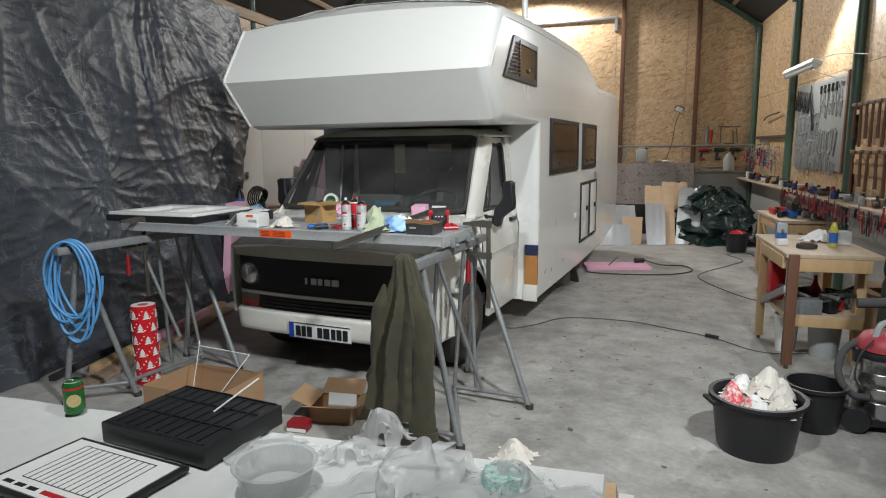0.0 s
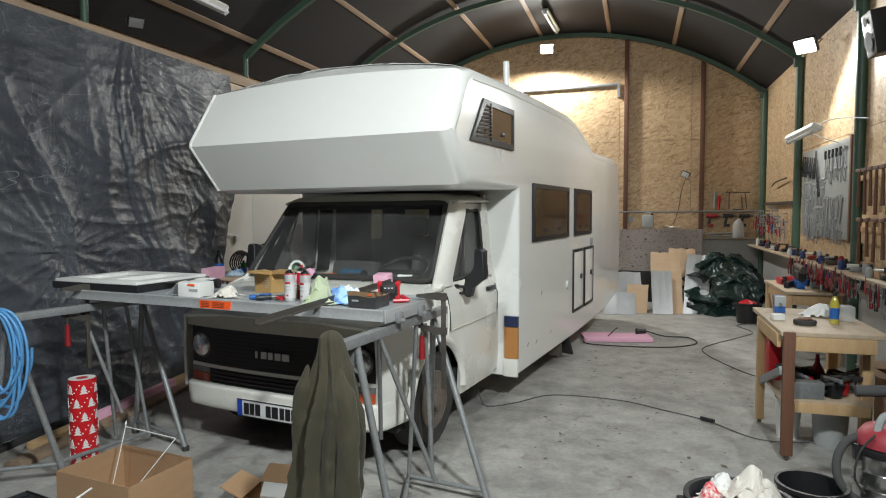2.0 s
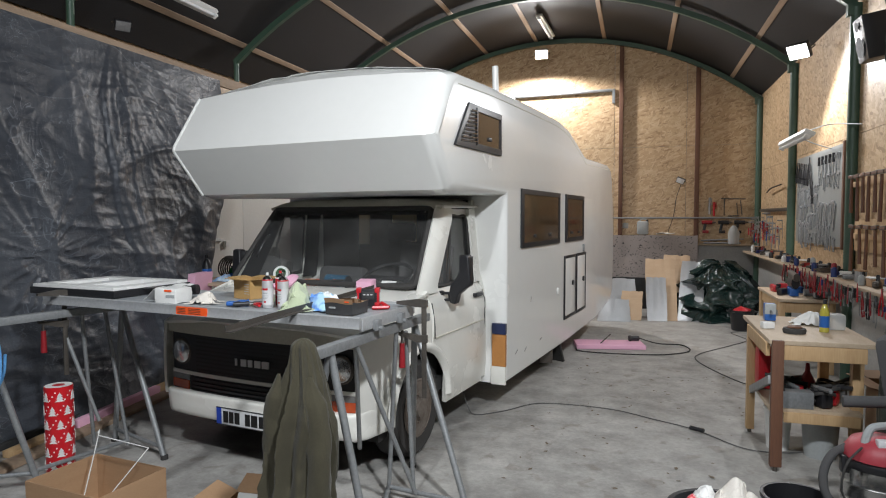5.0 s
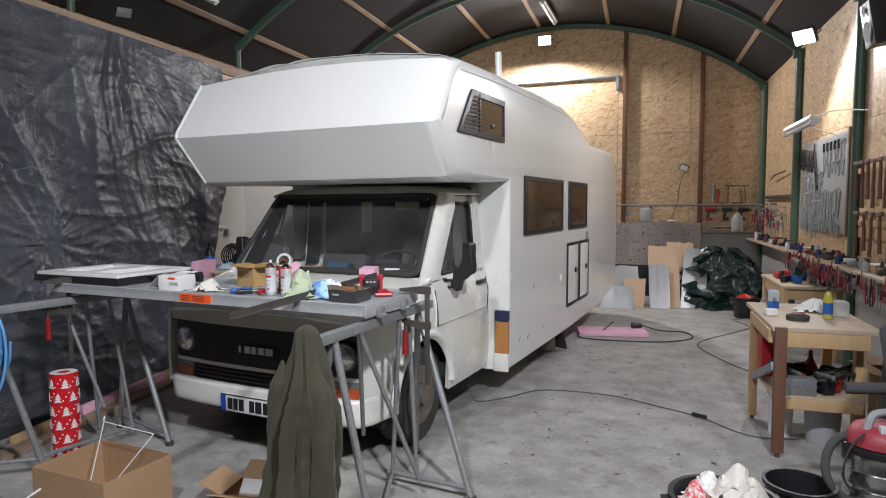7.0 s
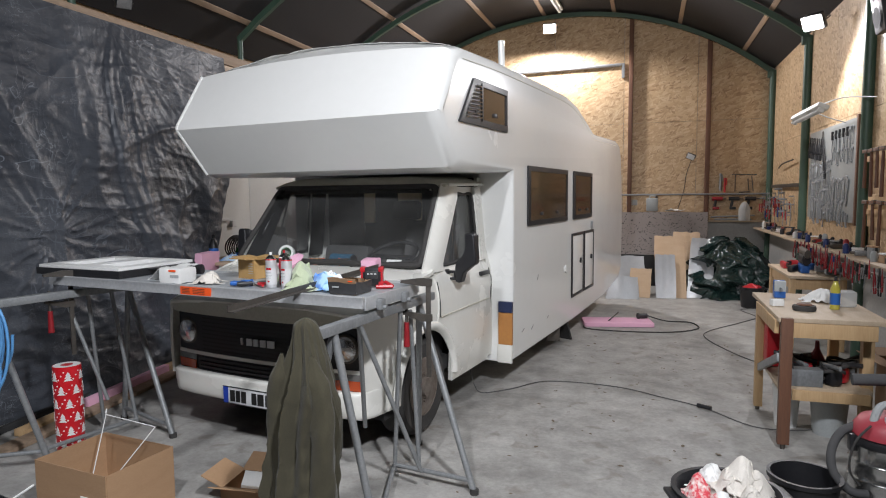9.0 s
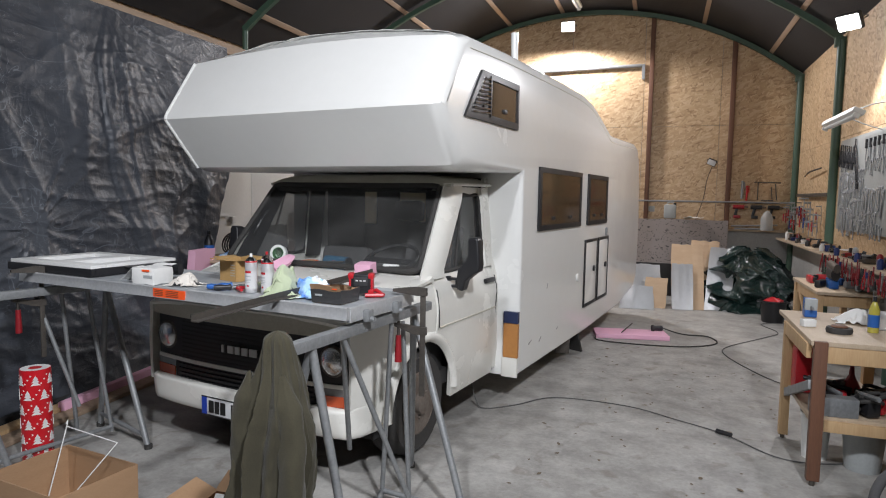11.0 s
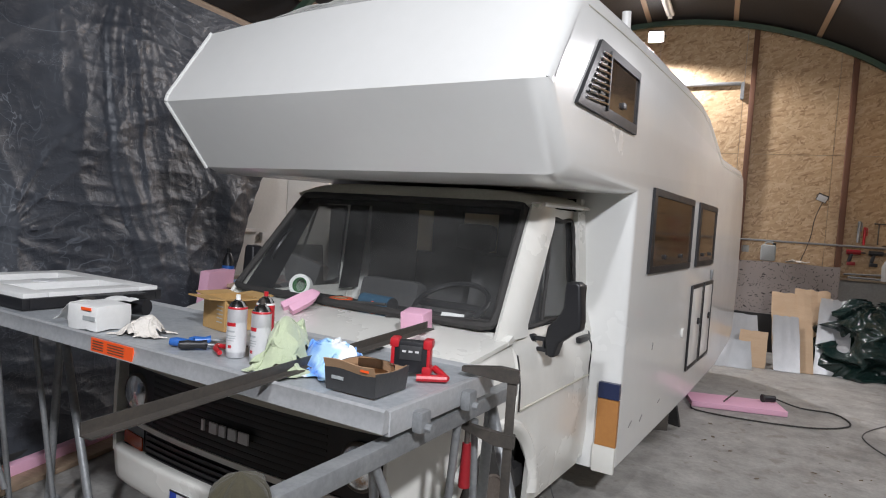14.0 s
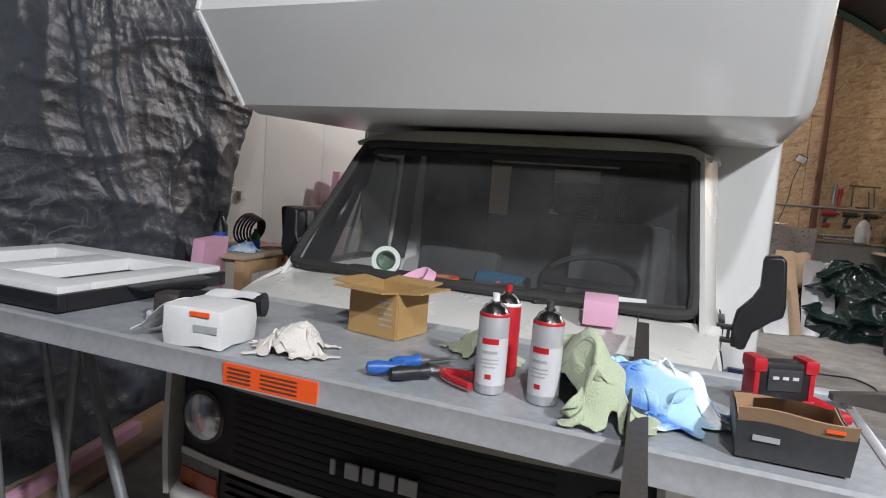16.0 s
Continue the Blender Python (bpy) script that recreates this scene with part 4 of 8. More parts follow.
def screen(s, t, inset=0.0, off=0.0):
    w = (0.862 + (0.772 - 0.862) * t) - inset
    x = (s - 0.5) * 2
    return (CX - 0.015 - 0.022 * (1 - t) + x * w, 0.875 + 0.425 * t - 0.05 * (1 - x * x) - off, 1.16 + 0.573 * t)


def arch_low(y, base):
    d = abs(y - WY)
    r = 0.40
    return max(base, WZ + math.sqrt(r * r - d * d)) if d < r else base


for k in (1, -1):
    def fender(s, t, k=k):
        y = 0.14 + 0.79 * s
        top = 0.93 + 0.22 * s
        lo = arch_low(y, 0.42)
        return side(y, lo + (top - lo) * t, k, 0.01 * math.sin(math.pi * min(1, t * 1.2)))
    part("fender", sheet(bmesh.new(), fender, 30, 8, 0.02 * -k), CABWHITE, camper)

    def lip(s, t, k=k):
        a = math.pi * (0.0 + s)
        r = 0.40 + 0.055 * t
        return (CX + k * (0.885 + 0.03 * math.sin(math.pi * t)), WY + r * math.cos(a), max(0.34, WZ + r * math.sin(a)))
    part("wheel_arch", sheet(bmesh.new(), lip, 28, 4, 0.012), CABWHITE, camper, "", 60)

    def door_low(s, t, k=k):
        y = 0.94 + 0.97 * s
        lo = arch_low(y, 0.27 + 0.0 * s)
        if y < 1.2:
            lo = max(lo, 0.36 - 0.0)
        bulge = 0.02 * math.sin(math.pi * t)
        return side(y, lo + (1.13 - lo) * t, k, bulge)
    door = part("door", sheet(bmesh.new(), door_low, 26, 10, 0.03 * -k), CABWHITE, camper, "off-white cab door")

    def strip(y0, z0, y1, z1, w0, w1, k=k):
        return lambda s, t: side(y0 + (y1 - y0) * s + (t - 0.5) * (w0 + (w1 - w0) * s), z0 + (z1 - z0) * s, k)
    part("window_pillar", sheet(bmesh.new(), strip(1.85, 1.12, 1.85, 1.72, 0.12, 0.12), 6, 1, 0.03 * -k), CABWHITE, door)
    part("window_top", sheet(bmesh.new(), lambda s, t, k=k: side(1.44 + 0.47 * s, 1.665 + 0.058 * t, k), 6, 1, 0.03 * -k), CABWHITE, door)
    part("pane", sheet(bmesh.new(), lambda s, t, k=k: side((1.07 + 0.74 * s) * (1 - t) + (1.44 + 0.36 * s) * t, 1.13 + 0.55 * t, k, -0.015), 4, 4), SIDEGLASS, door).visible_shadow = False
    seal = bmesh.new()
    sweep(seal, [side(y, z, k, 0.002) for y, z in ((1.115, 1.165), (1.285, 1.41), (1.455, 1.65), (1.62, 1.66), (1.775, 1.65), (1.785, 1.41), (1.785, 1.165), (1.45, 1.155))], 0.012, 6, True)
    part("window_seal", seal, RUBBER, door)
    part("quarter_bar", rd(side(1.33, 1.16, k, 0.0), side(1.485, 1.655, k, 0.0), 0.009, 8), RUBBER, door)
    for y in (0.945, 1.905):
        part("door_gap", sweep(bmesh.new(), [side(y, z, k, 0.006 + 0.02 * math.sin(math.pi * (z - 0.4) / 0.75)) for z in (0.80 if y < 1 else 0.32, 0.9, 1.0, 1.05)], 0.004, 6), INK, door)
    part("door_handle", bx(side(1.79, 1.02, k, 0.02), (0.03, 0.17, 0.035), 0.008), BLACKPL, door, "black door handle")
    part("rear_pillar", sheet(bmesh.new(), lambda s, t, k=k: side(1.918 + 0.07 * s, 0.30 + 1.50 * t, k, 0.004), 2, 10, 0.03 * -k), CABWHITE, camper)
    part("body_line", rd(side(0.97, 0.80, k, 0.02), side(1.89, 0.80, k, 0.02), 0.006, 6), DUSTY, door)
    mirror = part("mirror", prism(bmesh.new(), [(CX + k * (a - CX + (0.05 if k < 0 else 0)), b) for a, b in ((1.0, 1.02), (1.03, 1.02), (1.05, 1.09), (1.11, 1.14), (1.145, 1.16), (1.15, 1.20), (1.135, 1.37), (1.12, 1.385), (1.065, 1.38), (1.06, 1.36), (1.06, 1.26), (1.04, 1.22), (0.99, 1.16), (0.98, 1.10))], 5.20 - 4.0 - 0.045, 5.20 - 4.0 + 0.035, "y"), BLACKPL, camper, "black plastic door mirror")
    bmesh_edges = bmesh.new()
    bmesh_edges.from_mesh(mirror.data)
    bmesh.ops.bevel(bmesh_edges, geom=[e for e in bmesh_edges.edges if e.calc_face_angle(0) > 0.6], offset=0.011, segments=2, affect="EDGES", profile=0.6)
    bmesh_edges.to_mesh(mirror.data)
    bmesh_edges.free()
    mirror.data.shade_smooth()
    part("glass", bx((CX + k * 1.055, 1.238, 1.27), (0.075, 0.004, 0.20), 0.001), CHROME, mirror, "mirror glass")
    for dz in (1.045, 1.095):
        part("arm", bx((CX + k * 0.885, 1.19, dz), (0.17, 0.035, 0.018), 0.005), BLACKPL, mirror)
    part("foot", bx((CX + k * 0.862, 1.18, 1.07), (0.03, 0.06, 0.085), 0.01), BLACKPL, mirror)
    part("bracket", bx((CX + k * 0.925, 1.19, 1.07), (0.012, 0.03, 0.05), 0.003), BLACKPL, mirror)
    part("hinge", bx((CX + k * 0.96, 1.19, 1.065), (0.05, 0.045, 0.085), 0.012), BLACKPL, mirror)

    def screen_pillar(s, t, k=k):
        """From the edge of the screen round to the front edge of the door window."""
        z = 1.11 + 0.63 * s
        h = (z - 1.16) / 0.573
        a, b = Vector(screen(0.5 + 0.5 * k, h, 0.004, 0.006)), Vector(side(1.10 + 0.365 * min(1.0, max(0.0, (z - 1.15) / 0.50)), z, k, 0.004))
        m = a.lerp(b, t)
        m.x += k * 0.016 * math.sin(math.pi * t)
        m.y -= 0.010 * math.sin(math.pi * t)
        return m
    part("screen_pillar", sheet(bmesh.new(), screen_pillar, 12, 5, 0.02 * k), CABWHITE, camper, "", 60)
    part("pillar_trim", sheet(bmesh.new(), lambda s, t, k=k: side((0.885 + 0.42 * s) * (1 - t) + (1.125 + 0.35 * s) * t, 1.12 + 0.6 * s, k, -0.042 + 0.008 * t), 8, 3, 0.006), BLACKPL, camper)
    part("pillar_trim", sheet(bmesh.new(), lambda s, t, k=k: side(1.772 + 0.203 * t, 1.10 + 0.62 * s, k, -0.034), 4, 2, 0.006), BLACKPL, camper)
    # wheel
    wheel = part("wheel", lathe(bmesh.new(), [(0.19, -0.10), (0.30, -0.11), (0.335, -0.07), (0.338, 0), (0.335, 0.07), (0.30, 0.11), (0.19, 0.10)], 32), RUBBER, camper, "worn black tyre on a rusty steel rim", 50)
    wheel.matrix_basis = pose(CX + k * 0.76, WY, WZ, 0, 90 * k, 0)
    rim = part("rim", lathe(bmesh.new(), [(0.205, 0.105), (0.195, 0.11), (0.185, 0.06), (0.15, 0.035), (0.10, 0.085), (0.07, 0.095), (0.065, 0.14), (0.0, 0.145)], 28), RUSTWHEEL, wheel, "rusty steel rim", 50)
    for q in range(8):
        aq = q * math.pi / 4 + 0.2
        part("hole", rd((0.165 * math.cos(aq), 0.165 * math.sin(aq), 0.03), (0.165 * math.cos(aq), 0.165 * math.sin(aq), 0.058), 0.017, 10), INK, rim)
    for q in range(6):
        aq = q * math.pi / 3
        part("nut", rd((0.095 * math.cos(aq), 0.095 * math.sin(aq), 0.08), (0.095 * math.cos(aq), 0.095 * math.sin(aq), 0.115), 0.014, 6), RUSTWHEEL, rim)
    rear = part("rear_wheel", lathe(bmesh.new(), [(0.19, -0.18), (0.30, -0.19), (0.335, -0.15), (0.335, 0.15), (0.30, 0.19), (0.19, 0.18)], 28), RUBBER, camper, "", 50)
    rear.matrix_basis = pose(k * 0.72, 4.35, WZ, 0, 90 * k, 0)
    part("wheel_well", bx((CX + k * 0.55, WY, 0.52), (0.5, 0.86, 0.6)), DARK, camper)


def bonnet(s, t):
    y = 0.12 + 0.81 * t
    z = 0.945 + 0.19 * t + 0.035 * math.sin(math.pi * t)
    x = (s - 0.5) * 2
    w = hw(y, 1.0) - 0.005
    return (CX + x * w, y - 0.03 * (1 - x * x) * (1 - t), z + 0.03 * (1 - x ** 4) - 0.012)


part("bonnet", sheet(bmesh.new(), bonnet, 24, 16, -0.02), CABWHITE, camper, "dusty off-white bonnet")
part("bonnet_gap", sheet(bmesh.new(), lambda s, t: (CX + 0.765 + 0.01 * t, 0.35 + 0.5 * s, 0.9915 + 0.09 * s + 0.022 * math.sin(math.pi * (0.33 + 0.5 * s))), 6, 1, 0.003), INK, camper)


def nose(s, t):
    x = (s - 0.5) * 2
    w = hw(0.12, 0.8)
    return (CX + x * w, 0.09 + 0.06 * abs(x) ** 2.5, 0.86 + 0.09 * t)


part("bonnet_lip", sheet(bmesh.new(), nose, 20, 2, 0.02), DUSTY, camper)
GX = 0.06


def front(x, off=0.0):
    return 0.11 + 0.06 * (abs(x - GX) / 0.8) ** 2.5 - off


def band(name, x0, x1, z0, z1, material, depth=0.02, off=0.0, parent=None, label="", n=16):
    bm = sheet(bmesh.new(), lambda s, t: (x0 + (x1 - x0) * s, front(x0 + (x1 - x0) * s, off), z0 + (z1 - z0) * t), n, 1, depth)
    return part(name, bm, material, parent or camper, label)


grille = band("grille", GX - 0.775, GX + 0.775, 0.595, 0.86, BLACKPL, 0.02, 0.0, None, "black plastic radiator grille with pale lettering")
for k in range(9):
    band("slat", GX - 0.52, GX + 0.52, 0.612 + 0.027 * k, 0.622 + 0.027 * k, DARK, 0.006, 0.002, grille)
for q, (a, w) in enumerate(((-0.135, 0.025), (-0.085, 0.055), (-0.025, 0.045), (0.03, 0.055), (0.09, 0.065))):
    band("badge_bar", GX + a + 0.005, GX + a + w - 0.005, 0.69, 0.735, LETTER, 0.008, 0.026, grille, "", 2)
band("white_strip", GX - 0.775, GX + 0.775, 0.572, 0.596, CABWHITE, 0.03, 0.008)
lower = band("lower_grille", GX - 0.585, GX + 0.585, 0.45, 0.571, BLACKPL, 0.02, 0.0)
for k in range(4):
    band("slat", GX - 0.55, GX + 0.55, 0.462 + 0.028 * k, 0.476 + 0.028 * k, BLACKPL, 0.012, 0.014, lower)
for k in (-1, 1):
    ind = band("indicator", GX + k * 0.68 - 0.095, GX + k * 0.68 + 0.095, 0.462, 0.571, LENSGREY, 0.03, 0.006, None, "front indicator with a grey and amber lens", 4)
    band("amber_lens", GX + k * 0.68 - 0.09, GX + k * 0.68 + 0.09, 0.466, 0.53, AMBER, 0.01, 0.012, ind, "amber lens", 4)
    hl = part("headlight", lathe(bmesh.new(), [(0.0, -0.02), (0.085, -0.02), (0.092, 0.005), (0.085, 0.012)], 24), DARKSTEEL, camper, "round headlight")
    hl.matrix_basis = pose(GX + k * 0.665, front(GX + k * 0.665) - 0.004, 0.728, 90, 0, 0)
    part("lens", lathe(bmesh.new(), [(0.083, 0.008), (0.06, 0.024), (0.0, 0.032)], 24), CLEARLENS, hl, "clear headlight lens")


def bumper(s, t):
    x = (s - 0.5) * 2
    a = 2 * math.pi * t
    c, q = math.cos(a), math.sin(a)
    prof = (0.055 * math.copysign(abs(c) ** 0.45, c) - 0.02 * q, 0.095 * math.copysign(abs(q) ** 0.55, q))
    wrap = max(0.0, abs(x) - 0.9) / 0.1
    return (GX + 0.845 * x * (1 if abs(x) < 0.9 else 1) + 0.0, 0.12 + prof[0] * 1.0 + 0.06 * abs(x) ** 4 + 0.32 * wrap ** 2.2, 0.38 + prof[1] * (0.95 if abs(prof[1]) > 0.08 else 1))


part("bumper", sheet(bmesh.new(), bumper, 40, 24), CABWHITE, camper, "scuffed off-white bumper", 60)
plate = part("number_plate", bx((0.06, 0.052, 0.355), (0.52, 0.008, 0.115), 0.003), PLATE, camper, "white plate with a blue end strip and dark bars")
part("blue_strip", bx((-0.178, 0.0465, 0.355), (0.04, 0.004, 0.108)), EUBLUE, plate)
for a, w in ((-0.155, 0.04), (-0.105, 0.035), (-0.058, 0.04), (0.03, 0.04), (0.08, 0.05), (0.145, 0.035), (0.19, 0.04), (0.24, 0.04)):
    part("dark_bar", bx((a + w / 2 + 0.015, 0.0465, 0.353), (w, 0.004, 0.075)), INK, plate)
for c, s in (((0.06, 0.0465, 0.4105), (0.52, 0.005, 0.005)), ((0.06, 0.0465, 0.2995), (0.52, 0.005, 0.005))):
    part("plate_edge", bx(c, s), INK, plate)
part("valance", bx((GX, 0.16, 0.40), (1.5, 0.05, 0.14)), DARK, camper)
# windscreen and roof
glass = part("windscreen", sheet(bmesh.new(), lambda s, t: screen(s, t, 0.03), 16, 8), WINDSCREEN, camper, "curved windscreen in a black rubber seal")
glass.visible_shadow = False
seal = bmesh.new()
loop = [screen(s, 0.015, 0.02, 0.004) for s in (0.03, 0.2, 0.4, 0.6, 0.8, 0.97)] + [screen(1, t, 0.025, 0.004) for t in (0.08, 0.35, 0.65, 0.92)]
loop += [screen(s, 0.985, 0.02, 0.004) for s in (0.97, 0.8, 0.6, 0.4, 0.2, 0.03)] + [screen(0, t, 0.025, 0.004) for t in (0.92, 0.65, 0.35, 0.08)]
sweep(seal, loop, 0.02, 8, True)
part("screen_seal", seal, RUBBER, glass, "black rubber seal")
part("sun_strip", sheet(bmesh.new(), lambda s, t: screen(0.03 + 0.94 * s, 0.90 + 0.09 * t, 0.04, -0.006), 16, 2), DARK, glass)


def cab_roof(s, t):
    x = (s - 0.5) * 2
    y = 1.285 + 0.70 * t
    return (CX - 0.01 + x * 0.812 * (1 + 0.012 * t), y - 0.05 * (1 - x * x) * (1 - t), 1.735 + 0.07 * min(1, t * 9) ** 0.5 * (1 - 0.9 * abs(x) ** 8) + 0.015 * t)


part("cab_roof", sheet(bmesh.new(), cab_roof, 20, 12, 0.02), DUSTY, camper, "dusty cab roof")
part("drip_rail", rd((CX + 0.812, 1.32, 1.738), (CX + 0.82, 1.97, 1.745), 0.012, 8), CABWHITE, camper)
part("cowl", sheet(bmesh.new(), lambda s, t: (CX + (s - 0.5) * 1.78, 0.86 + 0.05 * t - 0.05 * (1 - ((s - 0.5) * 2) ** 2), 1.12 + 0.02 * t), 16, 2, 0.02), CABWHITE, camper)
for x in (-0.28, 0.3):
    wiper = bmesh.new()
    sweep(wiper, [(x, 0.82, 1.15), (x + 0.2, 0.86, 1.172), (x + 0.52, 0.895, 1.19)], 0.008, 6)
    part("wiper", wiper, RUBBER, camper)
part("paper_slip", sheet(bmesh.new(), lambda s, t: screen(0.84 + 0.07 * s, 0.035 + 0.035 * t, 0.03, -0.012), 2, 1, 0.001), PAPER, glass, "white paper slip behind the glass")
part("dashboard", bx((CX, 1.10, 1.05), (1.66, 0.42, 0.16), 0.04), BLACKPL, camper)
part("cab_floor", bx((CX, 1.35, 0.42), (1.7, 1.2, 0.1)), DARK, camper)
part("firewall", bx((CX, 0.94, 0.78), (1.68, 0.04, 0.66)), DARK, camper)
part("rear_trim", bx((CX - 0.55, 1.955, 1.2), (0.4, 0.03, 1.2)), DARK, camper)
part("rear_trim", bx((CX + 0.55, 1.955, 1.2), (0.4, 0.03, 1.2)), DARK, camper)
part("rear_trim", bx((CX, 1.967, 1.15), (1.5, 0.02, 1.1)), SEATCLOTH, camper)
# Pale boards stand in for the lit opening to the living area.
PALEBOARD = mat("pale_board", (0.74, 0.62, 0.42), (0.66, 0.53, 0.34), 0.5, coarse=3, fine=40, stretch=(5, 5, 0.6))
part("lit_opening_board", bx((-0.235, 1.93, 1.545), (0.11, 0.02, 0.27), 0.004), PALEBOARD, camper, "pale board in place of the lit opening to the living area")
part("lit_opening_board", bx((0.18, 1.93, 1.56), (0.25, 0.02, 0.24), 0.004), PALEBOARD, camper, "pale board in place of the lit opening to the living area")
part("curtain_bar", bx((0.06, 1.915, 1.58), (0.018, 0.012, 0.22), 0.003), DARK, camper)
for x in (-0.40, 0.45):
    seat = part("seat", bx((x, 1.55, 0.72), (0.5, 0.5, 0.16), 0.05), SEATCLOTH, camper, "dark cloth cab seat")
    tall = 0.66 if x > 0 else 0.44
    part("backrest", bx((x, 1.80, 0.77 + tall / 2), (0.48, 0.13, tall), 0.05, (-12, 0, 0)), SEATCLOTH, seat)
    if x > 0:
        part("headrest", bx((x - 0.22, 1.80, 1.53), (0.26, 0.1, 0.17), 0.045, (-8, 0, 0)), DARK, seat)
sw = part("steering_wheel", sweep(bmesh.new(), [(0.2 * math.cos(a), 0.2 * math.sin(a), 0) for a in [q * math.pi / 6 for q in range(12)]], 0.014, 8, True), BLACKPL, camper)
sw.matrix_basis = pose(0.42, 1.22, 1.19, 28, 0, 0)
part("hub", bx((0, 0, -0.01), (0.38, 0.05, 0.02), 0.008), BLACKPL, sw)
mir = bmesh.new()
sweep(mir, [(-0.735, 1.06, 1.33), (-0.70, 1.04, 1.37), (-0.685, 1.10, 1.47), (-0.70, 1.17, 1.51)], 0.010, 6)
part("grab_bar", mir, BLACKPL, camper)

# ---- plastic sheets and lamps of the hall ----


def ridge(p, power):
    return (1 - abs(noise.noise(p))) ** power


def left_sheet(s, t):
    """s along the hall from the free edge, t from the rail down to the floor."""
    z = 3.33 * (1 - t)
    edge = -5.5 - 0.12 * min(1, t / 0.4) - 0.95 * max(0, t - 0.4) / 0.6
    v = edge + (-14.0 - edge) * s ** 1.15
    u = -6.92 + 0.42 * t ** 1.4
    sag = noise.noise(Vector((v * 0.7, z * 0.6, 3.0))) * 0.07 * (0.2 + t)
    pleat = 0.022 * math.sin(v * 9 + 2.2 * noise.noise(Vector((v, t * 3, 1)))) * (1 - s) ** 5
    # a lap of double film hangs from the nail, its edge sharp on the near side
    seam = -7.2 - 0.16 * min(1, (3.33 - z) / 0.5) + 0.24 * max(0, (2.2 - z) / 1.0) * min(1, (2.2 - z))
    d = v - seam
    lap = 0.03 * min(1, max(0, d / 0.02)) * max(0.0, 1 - max(0, d) / 0.45)
    lap += 0.010 * math.exp(-((d - 0.12 - 0.05 * t) / 0.025) ** 2) + 0.009 * math.exp(-((d - 0.25 - 0.12 * t) / 0.03) ** 2)
    # folds fan out below the nail
    dv, drop = v + 7.2, 3.33 * t
    r, way = math.hypot(dv, drop), math.atan2(drop, dv)
    fan = (0.028 * ridge(Vector((way * 7, 0.2 * r, 21.0)), 3) + 0.012 * ridge(Vector((way * 17, 0.4 * r, 25.0)), 4)) * min(1.0, r * 2) * max(0.0, 1 - r / 2.9) * (1.0 if way < 1.55 else 0.25)
    # creases round the spot where the film was bunched up
    sv, sz = v + 8.15, z - 1.35
    sr, sa = math.hypot(sv, sz), math.atan2(sz, sv)
    star = 0.022 * ridge(Vector((math.cos(sa) * 3.2, math.sin(sa) * 3.2, 0.7 * sr + 31.0)), 6) * math.exp(-(sr / 0.9) ** 2) * min(1.0, sr * 5)
    # wrinkles lying nearly level
    w = Vector((v * 1.25, z * 3.4 + 0.35 * v, 5.0))
    w += noise.noise_vector(w * 0.6) * 0.55
    level = 0.015 * ridge(w, 6) + 0.008 * ridge(w * 2.5, 6) + 0.004 * ridge(w * 5.5, 5)
    long_fold = 0.035 * ridge(Vector((v * 0.8 + t * 2.2, t * 1.1 - v * 0.5, 12.0)), 9) + 0.03 * ridge(Vector((v * 0.9 - t * 2.6, t * 1.3 + v * 0.6, 17.0)), 9)
    hang_fold = 0.010 * ridge(Vector((v * 5.5 + 0.8 * t, t * 0.5, 9.0)), 4) * (1 - s) ** 4
    taut = min(1.0, 0.15 + t * 6)
    return (u + (sag + pleat + lap + fan + star + level + long_fold + hang_fold) * taut, v, max(0.004, z + 0.02 * noise.noise(Vector((v * 3, t * 3, 2))) * t))


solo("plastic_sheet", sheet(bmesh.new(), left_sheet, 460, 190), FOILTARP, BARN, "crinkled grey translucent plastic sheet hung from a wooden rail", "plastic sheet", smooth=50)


def right_sheet(s, t):
    z = 3.75 * (1 - t)
    v = -7.28 - 0.25 * t * (1 - s) - 3.2 * s
    u = -0.50 - 0.55 * max(0, t - 0.55) ** 1.3 * (0.4 + s)
    wob = 0.11 * (1 - 1.6 * abs(math.sin(v * 5.5 + 1.2 * noise.noise(Vector((v, t * 1.5, 4)))))) * (0.5 + 0.5 * t) + 0.05 * noise.noise(Vector((v * 2, t * 3, 7)))
    w = Vector((v * 2.2, t * 5.0, 2.0))
    return (u + wob + 0.03 * (1 - abs(noise.noise(w))) ** 6 + 0.02 * (1 - abs(noise.noise(w * 2.8))) ** 6 + 0.01 * (1 - abs(noise.noise(w * 6))) ** 4, v, max(0.004, z))


solo("plastic_sheet", sheet(bmesh.new(), right_sheet, 190, 170), GREENTARP, BARN, "green-grey plastic curtain bunched against the side wall", "plastic sheet", smooth=50)


def flood(name, m, lit, label, dull=None):
    f = thing(name, m, label, "flood light", "flood lights")
    part("housing", bx((0, 0, 0.03), (0.24, 0.18, 0.06), 0.015), BLACKPL, f)
    part("face", bx((0, 0, -0.006), (0.21, 0.15, 0.01), 0.003), LIT if lit else dull or LENSGREY, f, "bright lamp face" if lit else "")
    b = bmesh.new()
    sweep(b, [(-0.13, 0, 0.03), (-0.13, 0, 0.12), (0, 0, 0.16), (0.13, 0, 0.12), (0.13, 0, 0.03)], 0.008, 6)
    part("bracket", b, DARKSTEEL, f)
    for x in (-0.06, -0.02, 0.02, 0.06):
        part("fin", bx((x, 0, 0.07), (0.008, 0.14, 0.03)), BLACKPL, f)
    return f


